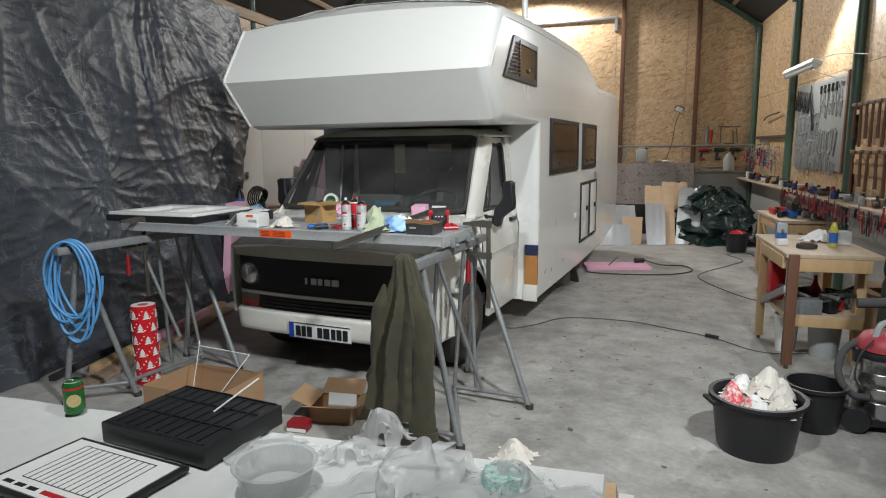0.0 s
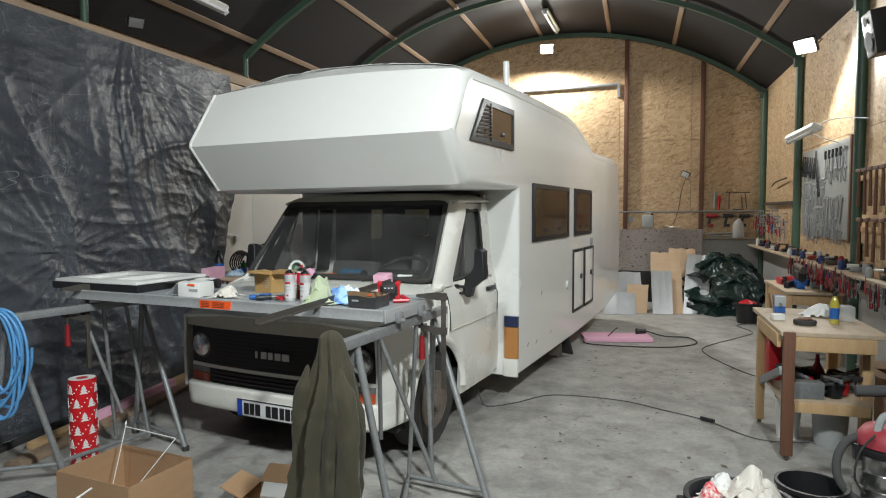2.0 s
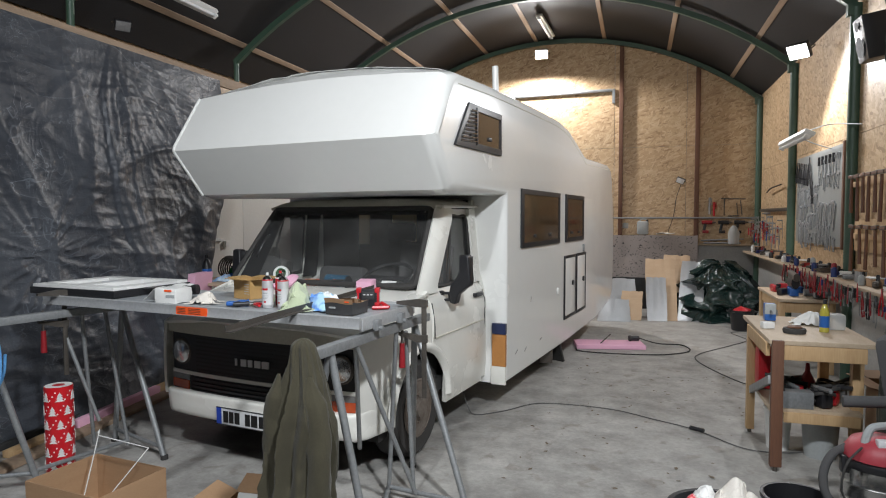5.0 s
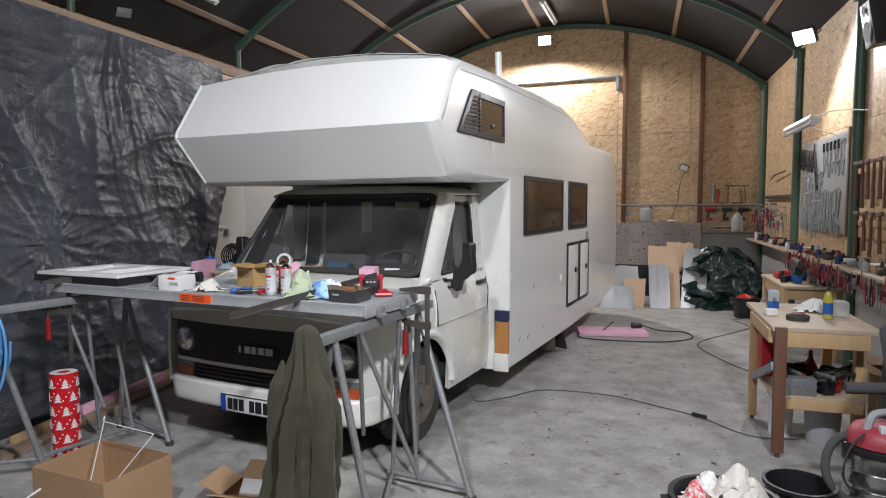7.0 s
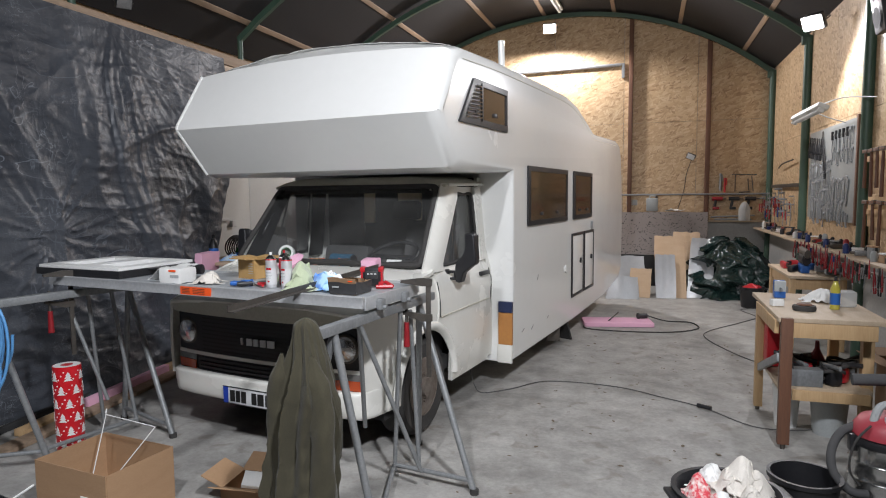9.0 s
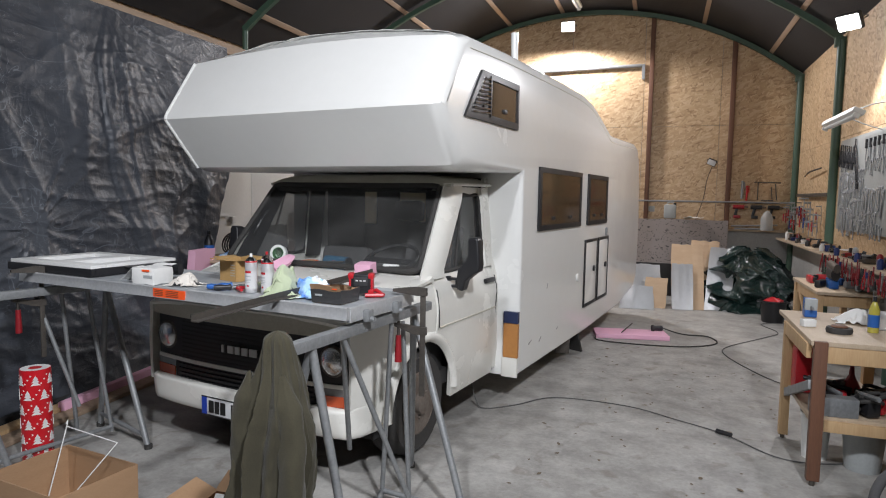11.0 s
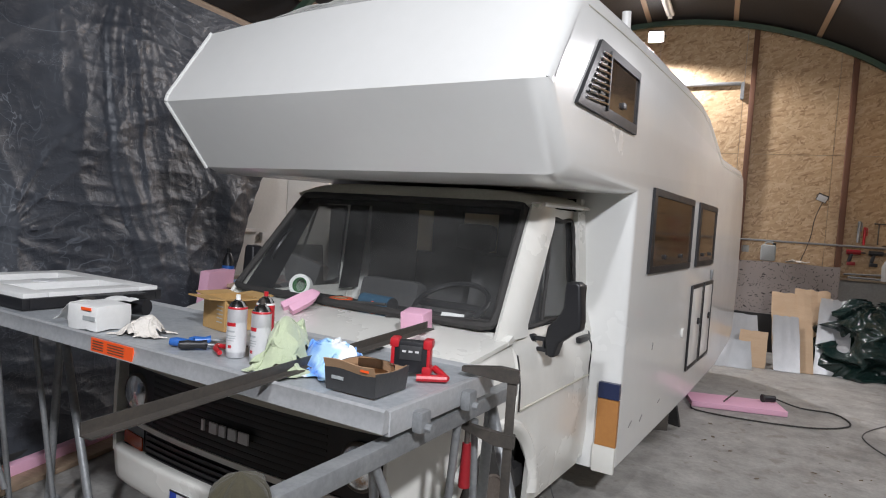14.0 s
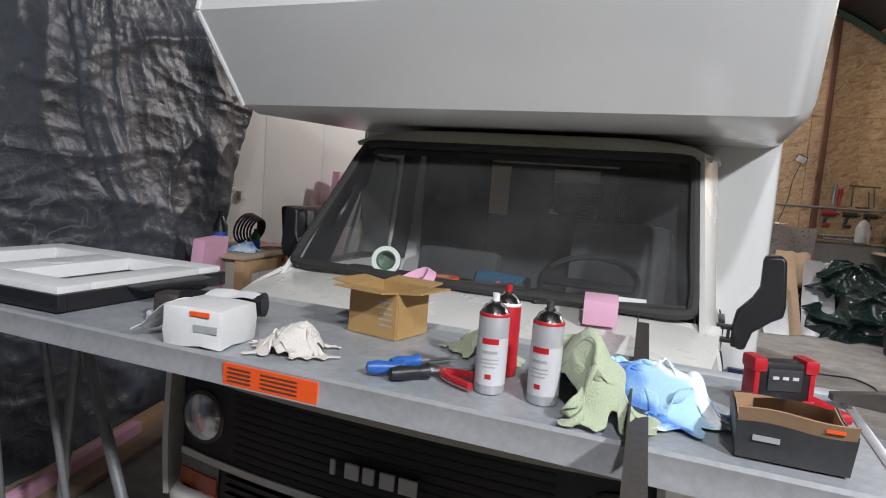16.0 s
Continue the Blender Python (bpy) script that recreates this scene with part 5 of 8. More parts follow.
flood("flood_light", look(B(-3.74, -0.42, 4.63), B(-3.3, -6.0, 2.0)) @ Matrix.Scale(1.0, 4), True, "lit flood light high on the end wall")
flood("flood_light", look(B(-0.33, -4.12, 3.50), B(-2.6, -6.8, 1.2)), True, "lit flood light at the top of the side wall")
flood("flood_light", look(B(-6.78, -7.15, 3.5), B(-4.0, -9.0, 1.0)) @ Matrix.Scale(0.62, 4), False, "unlit flood light over the plastic sheet")
flood("flood_light", look(B(-3.2, -12.25, 4.56), B(-3.6, -7.6, 0.9)), True, "lit flood light under the roof")
flood("flood_light", look(B(-1.08, -11.78, 3.97), B(-3.4, -7.4, 1.0)), True, "lit flood light under the roof")
sm = flood("flood_light", look(B(-1.30, -0.10, 2.30), B(-1.7, -2.0, 1.6), 25) @ Matrix.Scale(0.6, 4), False, "small unlit flood light on a brown post", PLATE)
b = bmesh.new()
sweep(b, [(-1.28, -0.02, 2.25), (-1.36, -0.03, 2.0), (-1.40, -0.04, 1.7), (-1.52, -0.06, 1.3), (-1.6, -0.2, 1.1)], 0.006, 6)
solo("lamp_cable", b, RUBBER, BARN, "thin black cable hanging down the wall", "cable")


def tube_light(m, label):
    f = thing("tube_light", m, label, "tube light", "tube lights")
    part("housing", bx((0, 0, 0.02), (1.25, 0.11, 0.05), 0.012), PAPER, f)
    part("tube", rd((-0.58, 0, -0.02), (0.58, 0, -0.02), 0.018, 10), PLATE, f)
    for x in (-0.6, 0.6):
        part("socket", bx((x, 0, -0.015), (0.03, 0.06, 0.06), 0.006), PAPER, f)


tube_light(BARN @ pose(-6.42, -6.85, 3.85, -35, 0, 90), "unlit white tube light under the roof")
tube_light(BARN @ pose(-3.58, -1.05, 4.93, 0, 0, 88), "unlit white tube light under the roof")
tube_light(BARN @ pose(-0.36, -4.2, 2.50, 25, 0, 90), "white tube light on a bracket over the tool board")
b = bmesh.new()
sweep(b, [(-0.36, -4.6, 2.54), (-0.2, -4.9, 2.58), (-0.03, -5.3, 2.52)], 0.006, 6)
sweep(b, [(-0.36, -4.3, 2.54), (-0.2, -4.35, 2.45), (-0.03, -4.4, 2.38)], 0.006, 6)
solo("lamp_bracket", b, TANK, BARN, "grey bracket and cable of the tube light", "bracket")

# ---- side wall: ledge, tool board and tools ----
solo("wall_shelf", bx((-0.13, -3.6, 1.055), (0.27, 7.0, 0.03), 0.005), PINETOP, BARN, "long rough wooden shelf on top of the concrete base", "shelf", kind="structure")
board = thing("tool_board", BARN @ pose(-0.03, -3.85, 1.87), "grey metal tool board hung full of wrenches", "tool board")
part("plate", bx((0, 0, 0), (0.02, 1.95, 1.06), 0.004), BOARDGREY, board)
part("edge", bx((-0.005, -1.0, 0), (0.04, 0.05, 1.1), 0.004), BROWNPOST, board)


def wrench_mesh(l, w):
    b = bmesh.new()
    box(b, (0, 0, -l / 2), (0.006, w * 0.5, l * 0.8), 0.002)
    rod(b, (-0.004, 0, -l * 0.05), (0.004, 0, -l * 0.05), w * 0.62, 10)
    box(b, (0, w * 0.35, -l * 0.95), (0.007, w * 0.35, l * 0.13), 0.001)
    box(b, (0, -w * 0.35, -l * 0.95), (0.007, w * 0.35, l * 0.13), 0.001)
    return finish(b, "wrench", GALV)


def hammer_mesh(l):
    b = bmesh.new()
    rod(b, (0, 0, -0.02), (0, 0, -l), 0.013, 8, 0.017)
    box(b, (0, 0, 0), (0.03, 0.13, 0.035), 0.006, mi=1)
    return finish(b, "hammer", [BROWNPOST, DARKSTEEL])


def driver_mesh(l, grip):
    b = bmesh.new()
    rod(b, (0, 0, 0), (0, 0, -l * 0.4), 0.014, 8)
    rod(b, (0, 0, -l * 0.4), (0, 0, -l), 0.004, 6, mi=1)
    return finish(b, "screwdriver", [grip, GALV])


def pliers_mesh(grip):
    b = bmesh.new()
    for k in (-1, 1):
        sweep(b, [(0, 0.006 * k, 0), (0, 0.02 * k, -0.06), (0, 0.03 * k, -0.13), (0, 0.02 * k, -0.19)], 0.008, 6)
    n = len(b.faces)
    box(b, (0, 0, 0.03), (0.012, 0.022, 0.08), 0.003, mi=1)
    return finish(b, "pliers", [grip, DARKSTEEL])


def clamp_mesh(l, grip):
    b = bmesh.new()
    box(b, (0, 0, -l / 2), (0.008, 0.022, l), 0.002)
    box(b, (-0.05, 0, -0.02), (0.1, 0.016, 0.025), 0.003)
    box(b, (-0.05, 0, -l * 0.5), (0.1, 0.016, 0.03), 0.003, mi=1)
    rod(b, (-0.09, 0, -l * 0.35), (-0.09, 0, -l * 0.72), 0.013, 8, mi=1)
    return finish(b, "clamp", [GALV, grip])


WR = [wrench_mesh(l, w) for l, w in ((0.32, 0.048), (0.26, 0.04), (0.21, 0.034), (0.15, 0.03))]
HM = [hammer_mesh(0.34), hammer_mesh(0.42)]
SD = [driver_mesh(0.18, DKRED), driver_mesh(0.17, DKBLUE), driver_mesh(0.24, BLACKPL)]
PL = [pliers_mesh(RED), pliers_mesh(BLACKPL), pliers_mesh(DKRED)]
CL = [clamp_mesh(0.5, DKRED), clamp_mesh(0.36, BROWNPOST), clamp_mesh(0.42, RED), clamp_mesh(0.46, DKBLUE), clamp_mesh(0.4, DKRED)]


def hang(name, me, u, v, z, label, category, group, tilt=0.0, spin=0.0, scale=1.0):
    ob = new(name, me)
    ob.matrix_basis = BARN @ pose(u, v, z, tilt, 0, spin) @ Matrix.Scale(scale, 4)
    return tagged(ob, label, category, group)


rnd = random.Random(5)
for row, (z, me, n, v0, v1) in enumerate(((1.80, WR[0], 13, -3.95, -4.6), (1.80, WR[1], 8, -3.0, -3.45), (1.58, WR[0], 12, -3.05, -3.6), (1.56, WR[1], 9, -3.9, -4.4), (2.02, WR[3], 10, -3.55, -3.9), (1.90, WR[2], 8, -3.5, -3.9), (1.68, WR[2], 8, -3.5, -3.85))):
    for k in range(n):
        hang("wrench", me, -0.05, v0 + (v1 - v0) * k / (n - 1), z + rnd.uniform(-0.02, 0.02), "steel wrench on the grey tool board", "wrench", "wrenches on the tool board", rnd.uniform(-14, 14), 0, rnd.uniform(0.65, 1.0))
for row, (z, me, n, v0, v1) in enumerate(((2.30, WR[2], 11, -4.0, -4.7), (2.12, WR[3], 13, -3.95, -4.7), (2.18, WR[3], 9, -3.0, -3.5), (1.98, WR[2], 12, -2.98, -3.5), (1.44, WR[3], 14, -3.6, -4.6))):
    for k in range(n):
        hang("wrench", me, -0.048, v0 + (v1 - v0) * k / (n - 1), z + rnd.uniform(-0.03, 0.03), "steel wrench on the grey tool board", "wrench", "wrenches on the tool board", rnd.uniform(-20, 20), 0, rnd.uniform(0.7, 1.1))
for k in range(7):
    hang("pliers", PL[1], -0.055, -2.95 - 0.09 * k, 2.28 - 0.01 * k, "pliers hung on the grey tool board", "pliers", "pliers on the wall", rnd.uniform(-15, 15))
for k in range(4):
    hang("pliers", PL[1], -0.055, -3.55 - 0.05 * k, 2.30 - 0.10 * k, "black gripped pliers on the grey tool board", "pliers", "pliers on the wall", rnd.uniform(-15, 15))
for k in range(5):
    hang("screwdriver", SD[2], -0.05, -3.95 - 0.14 * k, 2.33, "long screwdriver on the grey tool board", "screwdriver", "screwdrivers", rnd.uniform(-4, 4))
b = bmesh.new()
for z in (2.02, 1.53):
    box(b, (-0.04, -5.85, z - 0.06), (0.03, 1.35, 0.05), 0.004)
box(b, (-0.02, -5.85, 1.48), (0.02, 1.35, 0.3), 0.003)
solo("hammer_rack", b, PINE, BARN, "light wooden rack for hammers on the side wall", "tool rack")
for k in range(8):
    hang("hammer", HM[k % 2], -0.085, -5.25 - 0.155 * k, 2.03, "hammer with a dark handle in a wooden rack", "hammer", "hammers in the rack", rnd.uniform(-4, 4))
for k in range(6):
    hang("hammer", HM[(k + 1) % 2], -0.085, -5.3 - 0.2 * k, 1.56, "hammer with a dark handle in a wooden rack", "hammer", "hammers in the rack", rnd.uniform(-5, 5))
for k in range(26):
    hang("clamp", CL[k % 5], -0.09 - 0.05 * (k % 3), -0.5 - 0.075 * k, 1.60 + rnd.uniform(-0.10, 0.14), "steel bar clamp with a coloured handle", "clamp", "clamps on the wall", rnd.uniform(-10, 10), rnd.uniform(-30, 30), rnd.uniform(0.6, 0.85))
b = bmesh.new()
box(b, (-0.05, -1.45, 1.76), (0.04, 2.0, 0.05), 0.004)
sweep(b, [(-0.06, -1.0, 2.04), (-0.08, -1.4, 2.09), (-0.06, -2.0, 2.12)], 0.012, 6)
solo("clamp_rail", b, DARKSTEEL, BARN, "dark rail that holds the clamps", "tool rack")
# hung along the front of the shelf
solo("tool_rail", bx((-0.285, -5.3, 0.985), (0.02, 3.3, 0.05), 0.003), DARKSTEEL, BARN, "dark magnetic rail under the shelf edge", "tool rack")
for k in range(58):
    v = -3.55 - 0.06 * k
    me = (SD[k % 3], PL[k % 3], SD[2], PL[2], WR[2])[rnd.randrange(5)]
    nm = me.name.split(".")[0]
    hang(nm, me, -0.305, v, 1.03 + rnd.uniform(-0.05, 0.05), {"wrench": "small wrench under the shelf edge", "pliers": "coloured pliers hung under the shelf edge", "screwdriver": "screwdriver hung under the shelf edge"}[nm], nm, "tools under the shelf edge", rnd.uniform(-14, 14), rnd.uniform(-25, 25), rnd.uniform(0.5, 0.85))
COL = [DKRED, DKBLUE, BLACKPL, BLACKPL, PAPER, DARKSTEEL, CARD, GALV, TANK]
for k in range(52):
    v = -0.35 - 0.125 * k + rnd.uniform(-0.05, 0.05)
    w, h, d = rnd.uniform(0.05, 0.11), rnd.uniform(0.03, 0.10), rnd.uniform(0.06, 0.14)
    m = rnd.choice(COL)
    if k % 3 == 0:
        b = lathe(bmesh.new(), [(0.0, 0), (0.027, 0), (0.029, h), (0.024, h + 0.015), (0.014, h + 0.028), (0.0, h + 0.03)], 14)
        solo("bottle", b, m, BARN @ pose(-0.12 - 0.08 * (k % 2), v, 1.071), "small bottle on the wooden wall shelf", "bottle", "things on the wall shelf")
    elif k % 3 == 1:
        t = thing("storage_box", BARN @ pose(-0.13, v, 1.071, 0, 0, rnd.uniform(-25, 25)), "small box on the wooden wall shelf", "box", "things on the wall shelf")
        part("tray", bx((0, 0, h / 2), (w, d, h), 0.008), m, t)
        part("lid", bx((0, 0, h + 0.006), (w + 0.006, d + 0.006, 0.012), 0.003), rnd.choice(COL), t)
    else:
        t = thing("hand_tool", BARN @ pose(-0.15, v, 1.071, 0, 0, rnd.uniform(0, 180)) @ Matrix.Scale(0.72, 4), "power tool lying on the wooden wall shelf", "power tool", "things on the wall shelf")
        part("motor", bx((0, 0, 0.04), (0.07, 0.16, 0.07), 0.02), m, t)
        part("grip", bx((0, -0.05, 0.085), (0.035, 0.05, 0.12), 0.012, (20, 0, 0)), BLACKPL, t)
        part("chuck", rd((0, 0.08, 0.045), (0, 0.13, 0.045), 0.02, 10, 0.014), DARKSTEEL, t)
b = bmesh.new()
spk = thing("loudspeaker", BARN @ pose(-0.12, -5.85, 3.18, 0, -10, 0) @ Matrix.Scale(0.75, 4), "black loudspeaker high on the side wall", "loudspeaker")
part("cabinet", bx((0, 0, 0), (0.28, 0.32, 0.5), 0.015), BLACKPL, spk)
for z, r in ((-0.08, 0.12), (0.15, 0.06)):
    part("cone", lathe(bmesh.new(), [(0.0, 0.0), (r * 0.3, 0.005), (r * 0.85, 0.02), (r, 0.022)], 20), RUBBER, spk).matrix_basis = pose(-0.135, 0, z, 0, -90, 0)
part("bracket", bx((0.15, 0, 0), (0.06, 0.1, 0.1)), DARKSTEEL, spk)

# ---- end wall things ----


def leaf_foam():
    m, t, p = nodes_of("patterned_foam")
    tc = add(t, "ShaderNodeTexCoord")
    n = add(t, "ShaderNodeTexNoise", Scale=4.0, Detail=2.0)
    vm = add(t, "ShaderNodeVectorMath")
    vm.operation = "ADD"
    v = add(t, "ShaderNodeTexVoronoi", Scale=13.0)
    mp = add(t, "ShaderNodeMapping")
    mp.inputs["Rotation"].default_value = (0, 0.7, 0)
    mp.inputs["Scale"].default_value = (0.55, 1, 1.9)
    t.links.new(tc.outputs["Object"], n.inputs["Vector"])
    t.links.new(tc.outputs["Object"], vm.inputs[0])
    t.links.new(n.outputs["Color"], vm.inputs[1])
    t.links.new(vm.outputs[0], mp.inputs[0])
    t.links.new(mp.outputs[0], v.inputs["Vector"])
    r = add(t, "ShaderNodeValToRGB")
    e = r.color_ramp.elements
    e[0].position, e[0].color = 0.22, (0.05, 0.045, 0.045, 1)
    e[1].position, e[1].color = 0.28, (0.34, 0.30, 0.285, 1)
    t.links.new(v.outputs["Distance"], r.inputs[0])
    t.links.new(r.outputs[0], p.inputs["Base Color"])
    p.inputs["Roughness"].default_value = 0.9
    return m


LEAFFOAM = leaf_foam()
b = sheet(bmesh.new(), lambda s, t: (-3.6 + 2.6 * s, -0.16 + 0.01 * noise.noise(Vector((s * 9, t * 3, 1))), 0.56 + 0.77 * t + 0.012 * noise.noise(Vector((s * 7, t, 3)))), 40, 10, 0.1)
solo("foam_mattress", b, LEAFFOAM, BARN, "grey mattress with a dark leaf pattern against the end wall", "mattress")
solo("mattress_support", bx((-2.3, -0.14, 0.28), (2.6, 0.12, 0.56)), DARK, BARN, "dark board under the leaning mattress", "board")
ca = thing("jerrycan", BARN @ pose(-1.93, -0.10, 1.33), "grey plastic canister standing on the mattress edge", "canister")
part("body", bx((0, 0, 0.13), (0.2, 0.12, 0.24), 0.03), TANK, ca)
hb = bmesh.new()
sweep(hb, [(-0.05, 0, 0.24), (-0.03, 0, 0.285), (0.05, 0, 0.285), (0.07, 0, 0.24)], 0.012, 6)
part("handle", hb, TANK, ca)
part("cap", rd((0.075, 0, 0.24), (0.075, 0, 0.28), 0.022, 10), BLACKPL, ca)
sk = thing("wall_socket", BARN @ pose(-2.28, 0.005, 1.50), "grey double wall socket on the strand board", "socket")
for x in (-0.05, 0.05):
    part("cover", bx((x, 0, 0), (0.09, 0.05, 0.1), 0.008), TANK, sk)
solo("crumpled_rag", crumple(sheet(bmesh.new(), lambda s, t: ((s - 0.5) * 0.3, (t - 0.5) * 0.1, 0.03), 12, 6, 0.01), 3, 0.03, 14), CLOTHWHITE, BARN @ pose(-1.55, -0.14, 1.34), "small pale rag on the mattress edge", "rag")


def drill(u, z, colour, label):
    t = thing("cordless_drill", BARN @ pose(u, -0.05, z), label, "drill", "drills on the end wall")
    part("motor", rd((-0.10, 0, 0), (0.07, 0, 0), 0.034, 12), colour, t)
    part("chuck", rd((0.07, 0, 0), (0.13, 0, 0), 0.02, 10, 0.012), DARKSTEEL, t)
    part("grip", bx((-0.05, 0, -0.08), (0.045, 0.04, 0.14), 0.012, (0, 12, 0)), BLACKPL, t)
    part("battery", bx((-0.035, 0, -0.165), (0.1, 0.06, 0.05), 0.01), colour, t)


for u, c, l in ((-0.83, DKRED, "red cordless drill hung on the end wall"), (-0.56, BLACKPL, "black cordless drill hung on the end wall"), (-0.30, BLACKPL, "black cordless drill hung on the end wall")):
    drill(u, 1.56, c, l)
hang("caulking_gun", finish(rod(rd((0, 0, 0.02), (0, 0, -0.28), 0.022, 10), (0.03, 0, 0.0), (0.03, 0, -0.12), 0.008), "caulking_gun", GALV), -0.80, -0.03, 1.98, "grey caulking gun hung on the wall", "caulking gun", "tools on the end wall")
hang("caulking_gun", finish(rod(rd((0, 0, 0.0), (0, 0, -0.25), 0.018, 10), (0.03, 0, 0.0), (0.03, 0, -0.12), 0.008), "caulking_gun", RED), -0.73, -0.03, 1.92, "red caulking gun hung on the wall", "caulking gun", "tools on the end wall")
b = bmesh.new()
for p, q in (((-0.62, 1.98), (-0.22, 1.97)), ((-0.56, 1.97), (-0.56, 1.68)), ((-0.50, 1.67), (-0.32, 1.68)), ((-0.30, 1.95), (-0.27, 1.68)), ((-0.36, 1.9), (-0.34, 1.7))):
    rod(b, (p[0], -0.0, p[1]), (q[0], -0.0, q[1]), 0.009, 6)
solo("hand_saw", b, DARKSTEEL, BARN, "dark steel frame saws hung on the end wall", "saw")
b = bmesh.new()
rod(b, (-0.95, -0.1, 1.24), (-0.25, -0.1, 1.27), 0.014, 8)
rod(b, (-0.9, -0.12, 1.20), (-0.3, -0.12, 1.20), 0.016, 8)
solo("steel_pipe", b, GALV, BARN, "grey steel pipes lying on the ledge", "pipe")
b = lathe(bmesh.new(), [(0, 0), (0.09, 0), (0.095, 0.2), (0.06, 0.28), (0.025, 0.32), (0.0, 0.33)], 18)
solo("plastic_bottle", b, FILM, BARN @ pose(-0.42, -0.16, 1.182), "clear plastic bottle on the ledge", "bottle")


def leaning(name, u, w, h, v0, v1, material, label, category, spin=0.0, curl=0.0):
    def fn(s, t):
        x = (s - 0.5) * w
        return (x + 0.03 * noise.noise(Vector((s * 3, t * 3, u))), (v1 - v0) * t + curl * math.sin(math.pi * s), 0.004 + h * t * (1 - 0.06 * abs(noise.noise(Vector((s * 4, u, 1))))))
    return solo(name, sheet(bmesh.new(), fn, 10, 10, 0.008), material, BARN @ pose(u, v0, 0, 0, 0, spin), label, category, smooth=60)


SHINY = mat("foil_backing", (0.46, 0.47, 0.48), (0.36, 0.37, 0.38), 0.38, metal=0.55, coarse=2, fine=30, bump=0.08, stretch=(6, 6, 0.6))
leaning("metal_sheet", -2.30, 0.62, 0.62, -1.55, -1.1, SHINY, "shiny bent aluminium sheet leaning on the wall", "metal sheet", 6, 0.05)
leaning("metal_sheet", -2.36, 0.5, 0.34, -1.85, -1.7, SHINY, "small shiny aluminium sheet leaning on others", "metal sheet", 4, 0.03)
leaning("cardboard_sheet", -2.12, 0.34, 0.44, -1.6, -1.35, CARDPALE, "torn cardboard sheet leaning on the wall", "cardboard", -8)
leaning("cardboard_sheet", -1.62, 0.46, 0.95, -1.55, -0.85, CARDPALE, "tall brown cardboard sheet leaning on the wall", "cardboard", 3)
leaning("metal_sheet", -1.70, 0.30, 0.66, -1.62, -1.15, SHINY, "shiny aluminium strip in front of cardboard", "metal sheet", 3)
leaning("cardboard_sheet", -1.42, 0.42, 1.0, -1.35, -0.55, CARDPALE, "tall brown cardboard sheet leaning on the wall", "cardboard", -4)
leaning("metal_sheet", -1.22, 0.36, 0.92, -1.5, -0.9, SHINY, "dull aluminium sheet leaning on the wall", "metal sheet", -10, 0.04)


def heap(s, t):
    a = 2 * math.pi * s
    r = (1 - t) ** 0.6
    c, d = math.cos(a), math.sin(a)
    k = 1 + 0.35 * noise.noise(Vector((c * 1.5, d * 1.5, t * 3)))
    w = Vector((c * 2.2, d * 2.2, t * 4.5))
    w += noise.noise_vector(w * 0.7) * 0.6
    ridge = 0.17 * (1 - abs(noise.noise(w * 0.7))) ** 4 + 0.05 * (1 - abs(noise.noise(w * 1.5))) ** 4
    z = 0.98 * t ** 1.05 * (1 + 0.12 * noise.noise(Vector((c, d, t * 3 + 4)))) + 0.05 * noise.noise(w * 0.8) * min(1, t * 8)
    return ((0.58 * r * k + ridge) * c, (0.42 * r * k + ridge) * d, max(0.004, z))


solo("tarpaulin", sheet(bmesh.new(), heap, 200, 90), DARKTARP, BARN @ pose(-0.74, -1.0, 0) @ Matrix.Diagonal((1.18, 1.1, 0.96, 1)), "dark green tarpaulin heaped in the corner", "tarpaulin", smooth=70)


def bucket(name, m, r, h, material, label, handles=True):
    t = thing(name, m, label, "bucket")
    part("tub", lathe(bmesh.new(), [(0.0, 0.0), (r * 0.78, 0.0), (r * 0.82, 0.02), (r * 0.97, h - 0.03), (r * 1.05, h - 0.02), (r * 1.05, h), (r * 0.95, h), (r * 0.78, 0.03), (0.0, 0.02)], 36), material, t)
    if handles:
        for k in (-1, 1):
            part("handle", bx((k * r * 1.06, 0, h - 0.025), (0.05, 0.13, 0.02), 0.008), material, t)
    return t


bucket("bucket", BARN @ pose(-0.55, -2.1, 0), 0.17, 0.3, BLACKPL, "black bucket standing beside the tarpaulin")
solo("rag_bundle", crumple(lathe(bmesh.new(), [(0.0, 0.02), (0.13, 0.05), (0.12, 0.12), (0.0, 0.17)], 14), 2, 0.03, 12), RED, BARN @ pose(-0.55, -2.1, 0.18), "red bundle in a black bucket", "rag")

# ---- work benches ----


def bench_legs(t, pts, h, r, material):
    for x, y in pts:
        part("leg", bx((x, y, h / 2), (r, r, h), 0.004), material, t)


b1 = thing("workbench", pose(3.08, 5.52, 0, 0, 0, 8) @ Matrix.Diagonal((0.82, 0.79, 1.115, 1)), "wooden workbench with one dark brown leg, cluttered", "workbench")
part("tabletop", bx((0.395, 0.72, 0.757), (0.76, 1.40, 0.026), 0.004), PINETOP, b1, "stained chipboard top")
part("leg", bx((0.075, 0.02, 0.40), (0.085, 0.06, 0.74), 0.004), BROWNPOST, b1, "dark brown leg")
part("foot", rd((0.075, 0.02, 0.0), (0.075, 0.02, 0.04), 0.018, 10), DARKSTEEL, b1)
part("leg", bx((0.035, 1.02, 0.385), (0.07, 0.07, 0.72), 0.004), PINE, b1)
part("foot", rd((0.035, 1.02, 0.0), (0.035, 1.02, 0.03), 0.018, 10), DARKSTEEL, b1)
part("leg", bx((0.70, 0.30, 0.372), (0.08, 0.09, 0.744), 0.004), PINE, b1)
